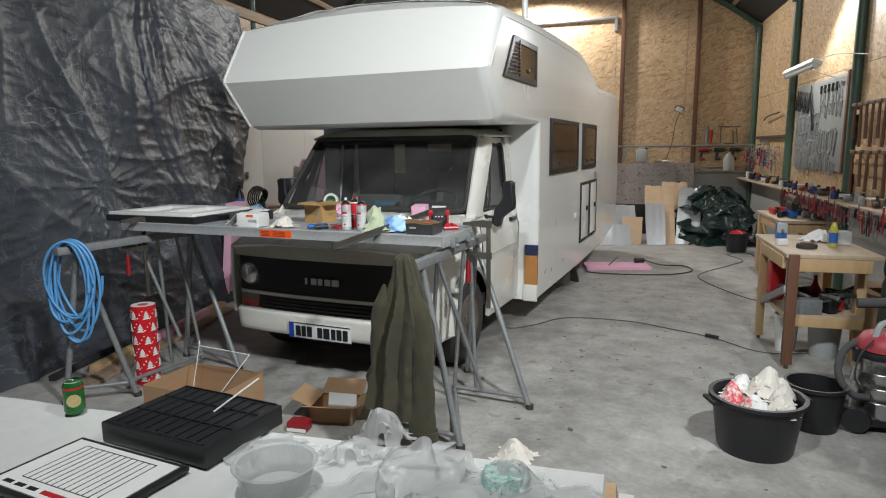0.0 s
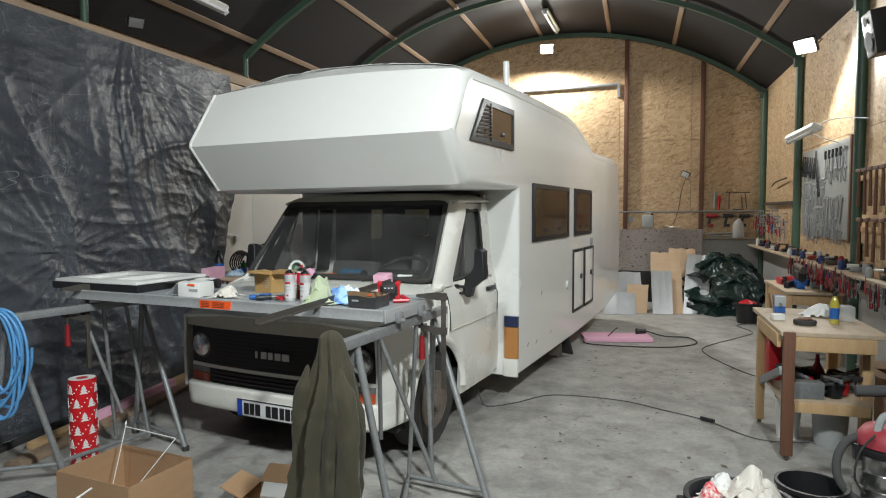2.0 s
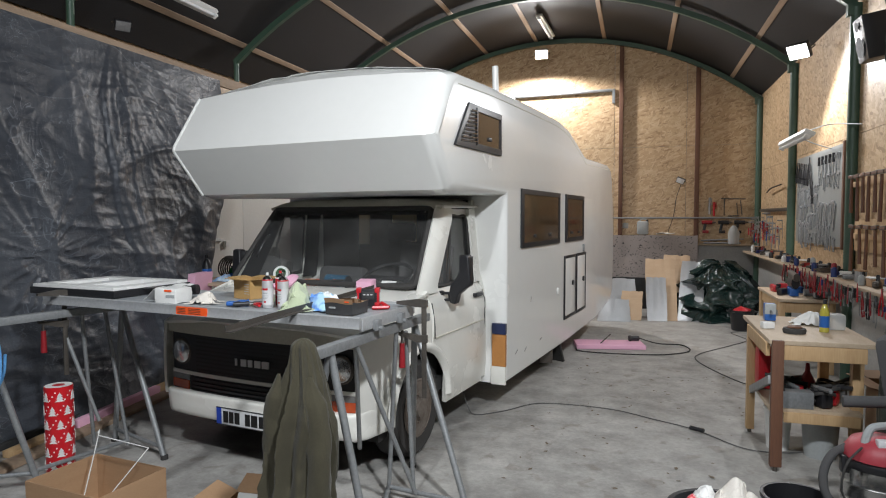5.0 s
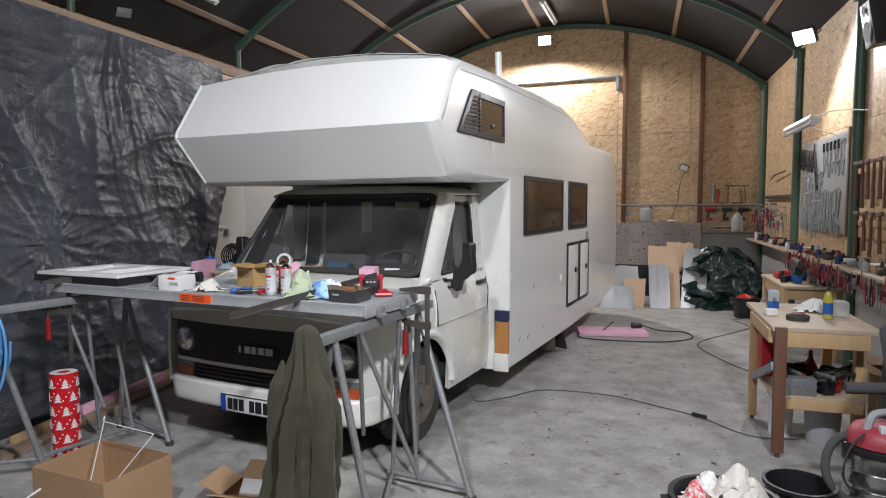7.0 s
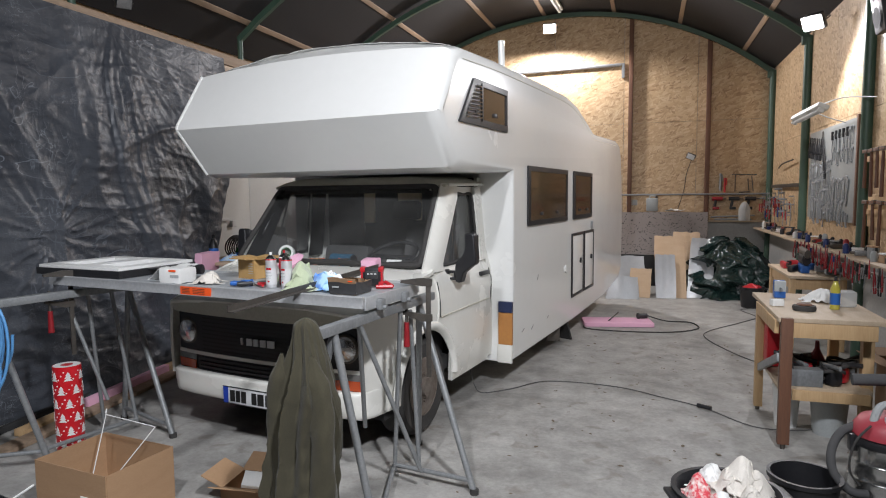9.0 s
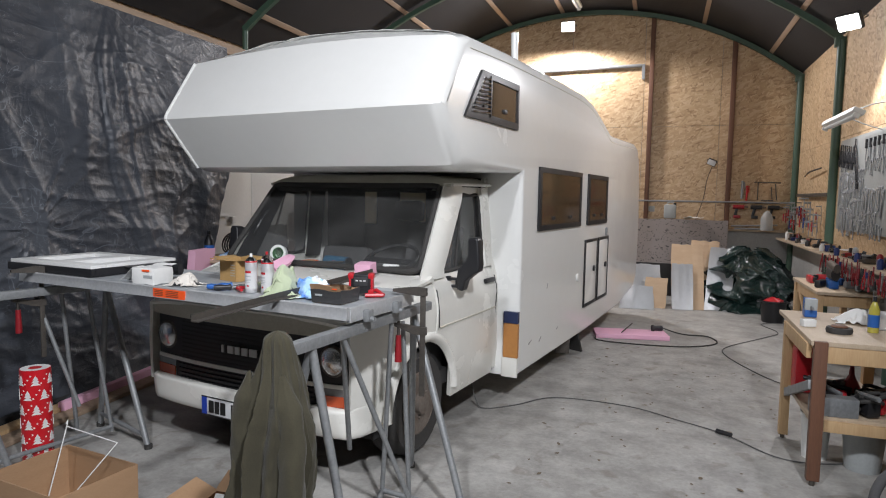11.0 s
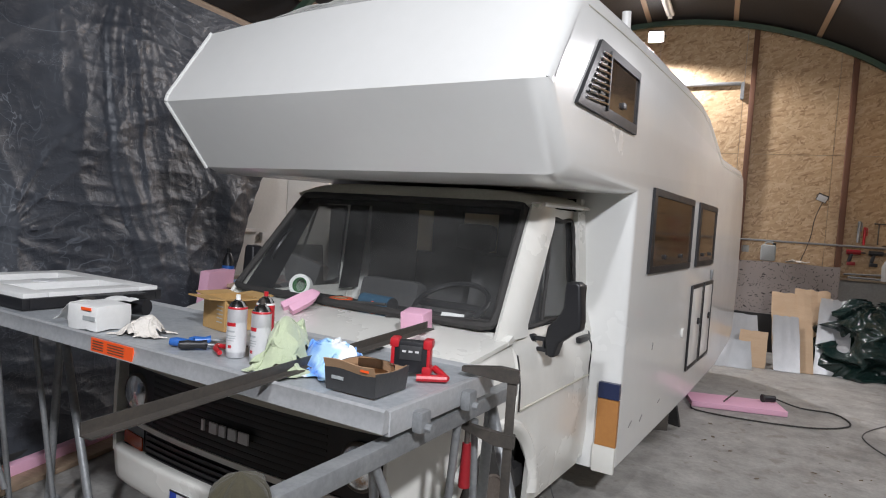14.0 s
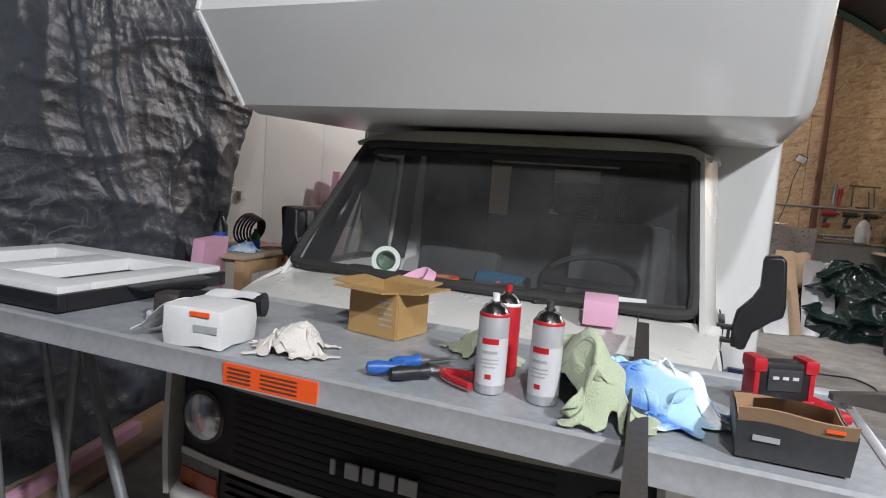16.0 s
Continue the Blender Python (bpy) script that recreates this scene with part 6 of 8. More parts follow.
part("leg", bx((0.70, 1.30, 0.372), (0.08, 0.08, 0.744), 0.004), PINE, b1)
part("rail", bx((0.39, 0.035, 0.70), (0.60, 0.035, 0.085), 0.004), PINE, b1)
part("rail", bx((0.02, 0.55, 0.705), (0.035, 0.90, 0.08), 0.004), PINE, b1)
part("shelf", bx((0.38, 0.75, 0.335), (0.66, 1.2, 0.025), 0.003), PINETOP, b1)
part("rail", bx((0.42, 0.14, 0.30), (0.54, 0.03, 0.06), 0.003), PINE, b1)
part("brace", bx((0.03, 0.5, 0.42), (0.03, 0.95, 0.05), 0.003, (-14, 0, 0)), GALV, b1)
B1 = pose(3.08, 5.52, 0, 0, 0, 8) @ Matrix.Diagonal((0.82, 0.79, 1.115, 1))


def bottle(m, r, h, material, label, cap=BLACKPL):
    t = thing("bottle", m, label, "bottle")
    part("flask", lathe(bmesh.new(), [(0, 0), (r, 0), (r, h * 0.62), (r * 0.5, h * 0.82), (r * 0.35, h * 0.86), (0, h * 0.87)], 18), material, t)
    part("cap", lathe(bmesh.new(), [(0, h * 0.87), (r * 0.38, h * 0.87), (r * 0.34, h), (0, h)], 12), cap, t)
    part("label", lathe(bmesh.new(), [(r + 0.001, h * 0.15), (r + 0.001, h * 0.5)], 18), BLUE, t)


YELLOW = mat("yellow_liquid", (0.46, 0.41, 0.07), (0.40, 0.34, 0.05), 0.15, bump=0.0, coat=0.5)
bottle(B1 @ pose(0.52, 0.55, 0.771), 0.037, 0.2, YELLOW, "bottle of yellow cleaner on the workbench")
disc = thing("sanding_disc", B1 @ pose(0.27, 0.42, 0.771), "grey polishing pad lying on the workbench", "sanding pad")
part("pad", lathe(bmesh.new(), [(0, 0), (0.085, 0), (0.09, 0.015), (0.085, 0.03), (0, 0.034)], 24), RUBBER, disc)
part("backing", lathe(bmesh.new(), [(0, 0.034), (0.06, 0.034), (0.05, 0.042), (0, 0.042)], 20), BROWNPOST, disc)
tub = thing("plastic_tub", B1 @ pose(0.62, 0.72, 0.771), "cloudy plastic tub with a rag inside", "tub")
part("tub", bx((0, 0, 0.05), (0.18, 0.14, 0.1), 0.02), FILM, tub)
rag("rag", B1 @ pose(0.5, 0.95, 0.771), (0.34, 0.3), 0.09, PAPER, "crumpled white plastic bag on the workbench", 4.4)
vice = thing("bench_vice", B1 @ pose(0.20, 1.12, 0.771) @ Matrix.Scale(0.8, 4), "blue bench vice bolted to the workbench", "vice")
part("base", bx((0, 0, 0.03), (0.12, 0.12, 0.06), 0.01), BLUE, vice)
part("jaw", bx((0, 0.03, 0.10), (0.12, 0.05, 0.09), 0.008), BLUE, vice)
part("jaw", bx((0, -0.045, 0.10), (0.12, 0.04, 0.09), 0.008), TANK, vice)
part("screw", rd((0, -0.16, 0.08), (0, -0.05, 0.08), 0.012, 8), GALV, vice)
sb = thing("small_box", B1 @ pose(0.10, 0.62, 0.771, 0, 0, 20), "small white carton on the workbench", "box")
part("carton", bx((0, 0, 0.02), (0.1, 0.06, 0.04), 0.003), PAPER, sb)
rr2 = random.Random(9)
for k in range(9):
    m = (DARKSTEEL, BLACKPL, RED, GALV)[k % 4]
    t = thing("machine_part", B1 @ pose(0.15 + 0.06 * k, 0.3 + 0.09 * (k % 5), 0.349, 0, 0, 40 * k), "loose tool on the lower shelf of the workbench", "tool", "things on the workbench shelf")
    part("block", bx((0, 0, 0.05), (0.1, 0.18, 0.09), 0.02), m, t)
    part("arm", rd((0, -0.12, 0.10), (0.05, 0.2, 0.13), 0.014, 8), (BLACKPL, GALV)[k % 2], t)
gt = thing("toolbox", B1 @ pose(0.22, 0.22, 0.349, 0, 0, 4), "open grey metal tool tray on the lower shelf", "toolbox")
part("tray", bx((0, 0, 0.05), (0.3, 0.12, 0.1), 0.006), GALV, gt)
bucket("pail", B1 @ pose(0.50, 0.50, 0), 0.15, 0.28, TANK, "grey plastic pail under the workbench", False)
bucket("pail", B1 @ pose(0.20, 0.62, 0), 0.11, 0.27, PAPER, "white paint pail under the workbench", False)
fn = thing("funnel", B1 @ pose(0.42, 0.62, 0.349), "dark red plastic funnel on the lower shelf", "funnel")
part("cone", lathe(bmesh.new(), [(0.12, 0.0), (0.122, 0.006), (0.02, 0.16), (0.015, 0.21), (0.011, 0.21), (0.016, 0.155), (0.112, 0.004)], 24, caps=False), DKRED, fn)
for k in range(6):
    hb = bmesh.new()
    a = 0.9 * k
    sweep(hb, [(0.30 + 0.05 * k + 0.10 * math.cos(a + q * 0.9), 0.30 + 0.05 * (k % 3) + 0.09 * math.sin(a + q * 0.9), 0.375 + 0.02 * k + 0.012 * math.sin(q * 2 + k)) for q in range(8)], 0.011, 6)
    solo("hose_piece", hb, RUBBER, B1, "black hose coiled on the lower shelf of the workbench", "hose", "hoses on the workbench shelf", smooth=60)
rc = thing("fuel_can", B1 @ pose(0.12, 0.82, 0.349), "red plastic fuel can on the lower shelf", "canister")
part("body", bx((0, 0, 0.14), (0.14, 0.2, 0.27), 0.03), RED, rc)
part("handle", bx((0, 0, 0.29), (0.03, 0.12, 0.03), 0.01), RED, rc)

B2 = BARN @ pose(-0.58, -4.75, 0) @ Matrix.Diagonal((0.7, 1.1, 1.05, 1))
b2 = thing("workbench", B2, "low wooden workbench against the side wall", "workbench")
part("tabletop", bx((0.39, 0.55, 0.735), (0.80, 1.12, 0.03), 0.004), PINETOP, b2)
bench_legs(b2, ((0.05, 0.06), (0.72, 0.06), (0.05, 1.04), (0.72, 1.04)), 0.72, 0.08, PINE)
part("rail", bx((0.38, 0.05, 0.66), (0.6, 0.035, 0.1), 0.004), PINE, b2)
part("rail", bx((0.05, 0.55, 0.66), (0.035, 0.9, 0.1), 0.004), PINE, b2)
part("brace", bx((0.05, 0.75, 0.5), (0.03, 0.5, 0.06), 0.003, (40, 0, 0)), PINE, b2)
gr = thing("bench_grinder", B2 @ pose(0.28, 0.30, 0.752), "dark blue power tool standing on the workbench", "grinder")
part("base", bx((0, 0, 0.04), (0.12, 0.14, 0.08), 0.01), BLUE, gr)
part("motor", rd((0, -0.1, 0.14), (0, 0.1, 0.14), 0.06, 14), BLACKPL, gr)
part("guard", rd((0, -0.14, 0.2), (0, 0.12, 0.22), 0.045, 12), DARKSTEEL, gr)
for k, (x, y, m) in enumerate(((0.12, 0.7, RED), (0.42, 0.6, BLUE), (0.55, 0.35, GALV), (0.15, 0.35, BLACKPL), (0.6, 0.7, RUBBER), (0.35, 0.85, RED), (0.62, 0.15, TANK))):
    t = thing("hand_tool", B2 @ pose(x, y, 0.752, 0, 0, 50 * k), "power tool lying on the workbench", "power tool", "tools on the low workbench")
    part("motor", bx((0, 0, 0.035), (0.07, 0.2, 0.07), 0.02), m, t)
    part("grip", bx((0.02, -0.08, 0.04), (0.05, 0.1, 0.05), 0.015, (0, 0, 30)), BLACKPL, t)

# ---- vacuum cleaner and tubs ----
DUSTYRED = mat("dusty_red_plastic", (0.36, 0.02, 0.035), (0.38, 0.07, 0.085), 0.5, coarse=5, fine=50, bump=0.05, spread=0.5)
vac = thing("vacuum_cleaner", pose(3.55, 4.66, 0, 0, 0, 10) @ Matrix.Scale(0.94, 4), "wet and dry vacuum cleaner with a steel drum and red lid", "vacuum cleaner")
part("drum", lathe(bmesh.new(), [(0.0, 0.09), (0.165, 0.09), (0.17, 0.11), (0.17, 0.18), (0.176, 0.19), (0.17, 0.20), (0.17, 0.27), (0.176, 0.28), (0.17, 0.29), (0.17, 0.36), (0.176, 0.37), (0.17, 0.38), (0.17, 0.46), (0.0, 0.46)], 36), STEEL, vac, "ribbed steel drum")
part("collar", lathe(bmesh.new(), [(0.0, 0.46), (0.178, 0.455), (0.185, 0.475), (0.178, 0.495), (0.0, 0.5)], 36), BLACKPL, vac)
part("lid", lathe(bmesh.new(), [(0.0, 0.5), (0.165, 0.5), (0.16, 0.54), (0.13, 0.585), (0.07, 0.61), (0.0, 0.615)], 30), DUSTYRED, vac, "dusty red plastic lid")
vh = bmesh.new()
sweep(vh, [(-0.09, -0.06, 0.58), (-0.06, -0.05, 0.66), (0.02, -0.03, 0.675), (0.09, 0.0, 0.66), (0.11, 0.02, 0.57)], 0.02, 8)
part("carry_handle", vh, TANK, vac, "grey carrying handle")
vc = bmesh.new()
sweep(vc, [(-0.12, -0.12, 0.58), (-0.20, -0.16, 0.50), (-0.22, -0.16, 0.36), (-0.17, -0.16, 0.28)], 0.006, 6)
part("mains_cable", vc, RUBBER, vac)
part("switch", bx((-0.02, -0.1, 0.60), (0.06, 0.05, 0.04), 0.01), PLATE, vac)
part("base", bx((0, 0.0, 0.07), (0.34, 0.32, 0.06), 0.025), BLACKPL, vac)
for k in (-1, 1):
    w = part("wheel", lathe(bmesh.new(), [(0, -0.025), (0.075, -0.025), (0.085, 0), (0.075, 0.025), (0, 0.025)], 24), BLACKPL, vac)
    w.matrix_basis = pose(k * 0.15 - 0.04, -0.15, 0.085, 90, 0, 20 * k)
for k in (-1, 1):
    part("castor", bx((k * 0.15, 0.16, 0.03), (0.05, 0.06, 0.06), 0.015), BLACKPL, vac)
part("latch", bx((-0.175, -0.03, 0.46), (0.03, 0.05, 0.09), 0.008), BLACKPL, vac)
hose = bmesh.new()
sweep(hose, [(-0.12, -0.12, 0.22), (-0.20, -0.12, 0.23), (-0.265, -0.08, 0.30), (-0.27, -0.04, 0.40), (-0.22, 0.0, 0.49), (-0.14, 0.03, 0.53), (-0.06, 0.05, 0.58)], 0.022, 12)
part("hose", hose, SEATCLOTH, vac, "grey ribbed suction hose")
pip = bmesh.new()
sweep(pip, [(-0.06, 0.12, 0.76), (0.10, 0.10, 0.76), (0.22, 0.05, 0.66), (0.30, 0.02, 0.5), (0.36, 0.0, 0.3)], 0.02, 10)
part("tube", pip, CHROME, vac, "bent chrome suction tube")
part("grip", rd((-0.14, 0.12, 0.75), (0.08, 0.105, 0.765), 0.032, 14), SEATCLOTH, vac, "dark grey hose grip")
part("floor_nozzle", bx((0.36, 0.0, 0.05), (0.3, 0.1, 0.07), 0.02), BLACKPL, vac)

t1 = bucket("tub", pose(2.86, 4.07, 0, 0, 0, 25), 0.235, 0.31, BLACKPL, "black builder's tub filled with rags")
t2 = bucket("tub", pose(3.19, 4.50, 0), 0.16, 0.27, BLACKPL, "empty black tub on the concrete floor", False)
REDRAG = mat("red_white_rag", (0.62, 0.06, 0.08), (0.75, 0.68, 0.64), 0.85, coarse=14, fine=60, bump=0.3, spread=0.1)
for k, (x, y, z, s, h, m) in enumerate(((-0.02, 0.06, 0.22, 0.30, 0.13, CLOTHWHITE), (0.04, 0.05, 0.30, 0.26, 0.15, CLOTHWHITE), (-0.12, -0.03, 0.26, 0.20, 0.11, REDRAG), (0.11, -0.06, 0.25, 0.22, 0.12, CLOTHWHITE), (0.0, -0.11, 0.25, 0.20, 0.10, PAPER), (0.12, 0.08, 0.26, 0.22, 0.14, CLOTHWHITE), (-0.05, -0.12, 0.27, 0.12, 0.07, REDRAG), (-0.09, 0.10, 0.26, 0.2, 0.12, PAPER))):
    rag("rag", pose(2.86 + x, 4.07 + y, z, 0, 0, 50 * k), (s, s * 0.85), h, m, "crumpled used rag in the black tub", 11.0 + k * 3.7, "rag", 0.5, 40)

# office chair and boxes by the curtain
ch = thing("office_chair", pose(3.93, 4.98, 0, 0, 0, 70), "black upholstered office chair beside the curtain", "chair")
part("seat", bx((0, 0, 0.47), (0.5, 0.5, 0.1), 0.04), SEATCLOTH, ch)
part("backrest", bx((0, 0.24, 0.78), (0.46, 0.1, 0.5), 0.045, (-10, 0, 0)), SEATCLOTH, ch)
part("column", rd((0, 0, 0.08), (0, 0, 0.43), 0.03, 12), BLACKPL, ch)
for k in range(5):
    a = k * 2 * math.pi / 5
    part("foot", rd((0, 0, 0.12), (0.28 * math.cos(a), 0.28 * math.sin(a), 0.06), 0.02, 8), BLACKPL, ch)
    part("castor", bx((0.28 * math.cos(a), 0.28 * math.sin(a), 0.03), (0.04, 0.04, 0.06), 0.012), BLACKPL, ch)
for k in (-1, 1):
    part("armrest", bx((k * 0.28, 0.0, 0.68), (0.06, 0.28, 0.04), 0.015), BLACKPL, ch)


def carton(name, m, w, d, h, material, label, flap=0.12, tilt=35, category="box"):
    t = thing(name, m, label, category)
    th = 0.006
    for c, s in (((0, -d / 2, h / 2), (w, th, h)), ((0, d / 2, h / 2), (w, th, h)), ((-w / 2, 0, h / 2), (th, d - th, h)), ((w / 2, 0, h / 2), (th, d - th, h))):
        part("side", bx(c, s), material, t)
    part("bottom", bx((0, 0, 0.005), (w - th, d - th, 0.006)), material, t)
    if flap:
        a = radians(tilt)
        for k in (-1, 1):
            part("flap", bx((k * (w / 2 + flap / 2 * math.cos(a)), 0, h + flap / 2 * math.sin(a) * 0.6), (flap, d, 0.005), 0, (0, -k * tilt * 0.6, 0)), material, t)
            part("flap", bx((0, k * (d / 2 + flap / 2 * math.cos(a)), h + flap / 2 * math.sin(a) * 0.6), (w, flap, 0.005), 0, (k * tilt * 0.6, 0, 0)), material, t)
    return t


carton("cardboard_box", pose(3.98, 6.15, 0, 0, 0, 12), 0.4, 0.4, 0.5, CARD, "open cardboard box beside the curtain", 0.14, 20)

# ---- the table in front of the cab ----
TZ = 1.147
tb = thing("work_table", pose(-0.02, 3.9, 0, 0, 0, 1.0), "aluminium framed panel laid across two trestles as a table", "table")
part("panel", bx((0, 0, TZ - 0.012), (2.40, 0.56, 0.02)), TABLETOP, tb, "scuffed grey panel")


def rail_outline(k):
    return [(k * 0.285, 1.148), (k * 0.297, 1.156), (k * 0.305, 1.150), (k * 0.302, 1.13), (k * 0.305, 1.112), (k * 0.308, 1.096), (k * 0.27, 1.094), (k * 0.275, 1.13)]


part("rail", prism(bmesh.new(), rail_outline(-1), -1.215, 1.215, "x"), ALU, tb, "dull aluminium edge profile")
part("rail", prism(bmesh.new(), rail_outline(1)[::-1], -1.215, 1.215, "x"), ALU, tb, "dull aluminium edge profile")
for k in (-1, 1):
    part("end_rail", bx((k * 1.208, 0, 1.115), (0.022, 0.56, 0.066), 0.004), ALU, tb)
    for y in (-0.16, 0.1):
        part("latch", bx((k * 1.235, y, 1.10), (0.035, 0.05, 0.06), 0.012), GALV, tb)
        part("pin", rd((k * 1.22, y, 1.085), (k * 1.27, y, 1.085), 0.012, 8), GALV, tb)
st = part("sticker", bx((0.095, -0.3045, 1.122), (0.235, 0.006, 0.046)), ORANGE, tb, "orange warning sticker with dark bars")
for k in range(4):
    part("dark_bar", bx((0.02 + 0.0 * k, -0.3085, 1.136 - 0.009 * k), (0.06, 0.002, 0.003)), BROWNPOST, st)
    part("dark_bar", bx((0.12, -0.3085, 1.136 - 0.009 * k), (0.09, 0.002, 0.0025)), BROWNPOST, st)


def trestle(name, top, feet, braces, lows, label):
    t = thing(name, pose(*top[0][:2], 0), label, "trestle", "trestles under the table")
    o = Vector((top[0][0], top[0][1], 0))

    def q(p):
        return Vector(p) - o
    d = q(top[1]) - q(top[0])
    ang = math.degrees(math.atan2(d.y, d.x))
    mid = (q(top[0]) + q(top[1])) / 2
    part("crossbar", bx(mid, (d.length, 0.05, 0.05), 0.008, (0, 0, ang)), GALV, t)
    for a, b in feet:
        part("leg", rd(q(a), q(b), 0.019, 12), GALV, t)
        part("foot", rd(q(b), q(b) + Vector((0, 0, 0.03)), 0.025, 10), RUBBER, t)
    for a, b in braces:
        part("brace", rd(q(a), q(b), 0.013, 10), GALV, t)
    for a, b in lows:
        part("stretcher", rd(q(a), q(b), 0.014, 10), GALV, t)
    return t


trestle("trestle", ((1.185, 3.22, 1.038), (1.15, 4.46, 1.038)),
        (((1.18, 3.40, 1.02), (1.38, 3.44, 0)), ((1.18, 3.40, 1.02), (0.86, 3.40, 0)), ((1.16, 4.28, 1.02), (1.58, 4.12, 0)), ((1.16, 4.28, 1.02), (0.97, 4.60, 0))),
        (((1.175, 3.62, 1.02), (0.98, 3.95, 0.35)), ((1.175, 3.62, 1.02), (1.30, 4.02, 0.12)), ((1.165, 4.05, 1.02), (1.05, 4.15, 0.02)), ((1.17, 4.15, 1.0), (1.18, 4.22, 0.03))),
        (((1.37, 3.44, 0.08), (1.05, 4.15, 0.06)), ((1.56, 4.13, 0.07), (1.05, 4.15, 0.06)), ((0.88, 3.41, 0.1), (1.37, 3.44, 0.08))), "galvanised tube trestle with splayed legs")
trestle("trestle", ((-1.10, 2.98, 1.038), (-1.0, 4.25, 1.038)),
        (((-1.10, 3.12, 1.02), (-1.27, 3.06, 0)), ((-1.10, 3.12, 1.02), (-0.94, 3.34, 0)), ((-1.05, 4.02, 1.02), (-1.27, 4.10, 0)), ((-1.05, 4.02, 1.02), (-0.64, 4.0, 0))),
        (((-1.10, 3.75, 1.02), (-1.22, 3.9, 0.05)), ((-1.12, 3.6, 1.02), (-0.95, 3.75, 0.3)), ((-1.07, 3.9, 1.02), (-1.0, 4.0, 0.05))),
        (((-1.25, 3.07, 0.1), (-0.96, 3.33, 0.1)), ((-1.0, 3.33, 0.1), (-1.0, 4.0, 0.08)), ((-1.26, 4.09, 0.1), (-0.66, 4.0, 0.08))), "galvanised tube trestle with a blue hose hung over it")


def f_clamp(m, label):
    t = thing("bar_clamp", m, label, "clamp")
    part("bar", bx((0, 0, -0.25), (0.028, 0.012, 0.56), 0.002), DARKSTEEL, t)
    part("jaw", prism(bmesh.new(), [(0.02, 0.03), (-0.04, 0.035), (-0.16, 0.02), (-0.16, 0.005), (-0.03, -0.01), (0.02, -0.01)], -0.012, 0.012, "y"), DARKSTEEL, t)
    part("jaw", prism(bmesh.new(), [(0.02, -0.17), (-0.03, -0.17), (-0.16, -0.155), (-0.16, -0.17), (-0.04, -0.21), (0.02, -0.21)], -0.012, 0.012, "y"), DARKSTEEL, t)
    part("screw", rd((-0.13, 0, -0.30), (-0.13, 0, -0.09), 0.009, 8), DARKSTEEL, t)
    part("handle", rd((-0.13, 0, -0.36), (-0.13, 0, -0.22), 0.019, 10, 0.014), DKRED, t, "red wooden handle")


f_clamp(pose(1.30, 4.13, 1.158, 0, 0, 12), "dark steel bar clamp with a red handle at the table end")
f_clamp(pose(-1.08, 3.62, 1.158, 0, 0, 80), "dark steel bar clamp with a red handle under the tray")


def jacket(s, t):
    a = 2 * math.pi * s
    c, d = math.cos(a), math.sin(a)
    cap = min(1.0, t / 0.03) ** 0.5
    w = (0.042 + 0.055 * min(1, t * 2.6) + 0.066 * t) * cap
    dpt = (0.055 + 0.06 * min(1, t * 2.6) + 0.03 * t) * cap
    drift = a * 4 + 2.4 * noise.noise(Vector((t * 1.3, c, 3))) + 0.8 * t
    deep = min(1, 0.35 + t * 1.4)
    f = 1 + deep * (0.34 * (0.6 - abs(math.sin(drift)) ** 0.6) + 0.16 * math.sin(a * 9 + 3 * noise.noise(Vector((t * 2, d, 8)))))
    f += 0.12 * noise.noise(Vector((c * 2, d * 2, t * 5))) + 0.06 * noise.noise(Vector((c * 5, d * 5, t * 13)))
    hem = 0.82 + 0.06 * math.cos(a - 0.3) + 0.03 * math.sin(a * 3 + 1)
    lift = 0.02 * (1 - t) ** 9
    return (w * c * f + 0.02 * math.sin(t * 5), dpt * d * f - 0.015 * t, -hem * t + 0.012 + lift)


jk = solo("jacket", sheet(bmesh.new(), jacket, 190, 80), OLIVE, pose(1.175, 3.20, 1.095, 0, 0, 8), "olive green work jacket hung on the end of a trestle", "jacket", smooth=80)


def sleeve_at(x0, y0, z0, x1, y1, z1, r0, seed):
    def fn(s, t):
        a = 2 * math.pi * s
        k = 1 + 0.16 * math.sin(a * 2 + t * 7 + seed) + 0.10 * abs(math.sin(t * 17 + 2 * math.cos(a + seed))) + 0.18 * noise.noise(Vector((math.cos(a) * 1.5, math.sin(a) * 1.5, t * 6 + seed)))
        r = r0 * k * (0.8 + 0.25 * t) * min(1.0, 0.15 + t * 6)
        bend = 0.02 * math.sin(t * 4 + seed)
        return (x0 + (x1 - x0) * t + r * math.cos(a) + bend, y0 + (y1 - y0) * t + r * 0.75 * math.sin(a), z0 + (z1 - z0) * t)
    return sheet(bmesh.new(), fn, 40, 48)


part("sleeve", sleeve_at(0.07, -0.07, -0.12, 0.135, -0.11, -0.89, 0.060, 0.0), OLIVE, jk, "", 80)
part("sleeve", sleeve_at(-0.07, -0.06, -0.12, -0.125, -0.07, -0.80, 0.055, 4.0), OLIVE, jk, "", 80)
part("cuff", sheet(bmesh.new(), lambda s, t: (0.133 + 0.061 * math.cos(2 * math.pi * s), -0.109 + 0.048 * math.sin(2 * math.pi * s), -0.845 - 0.055 * t), 24, 2, 0.006), OLIVE, jk, "", 80)

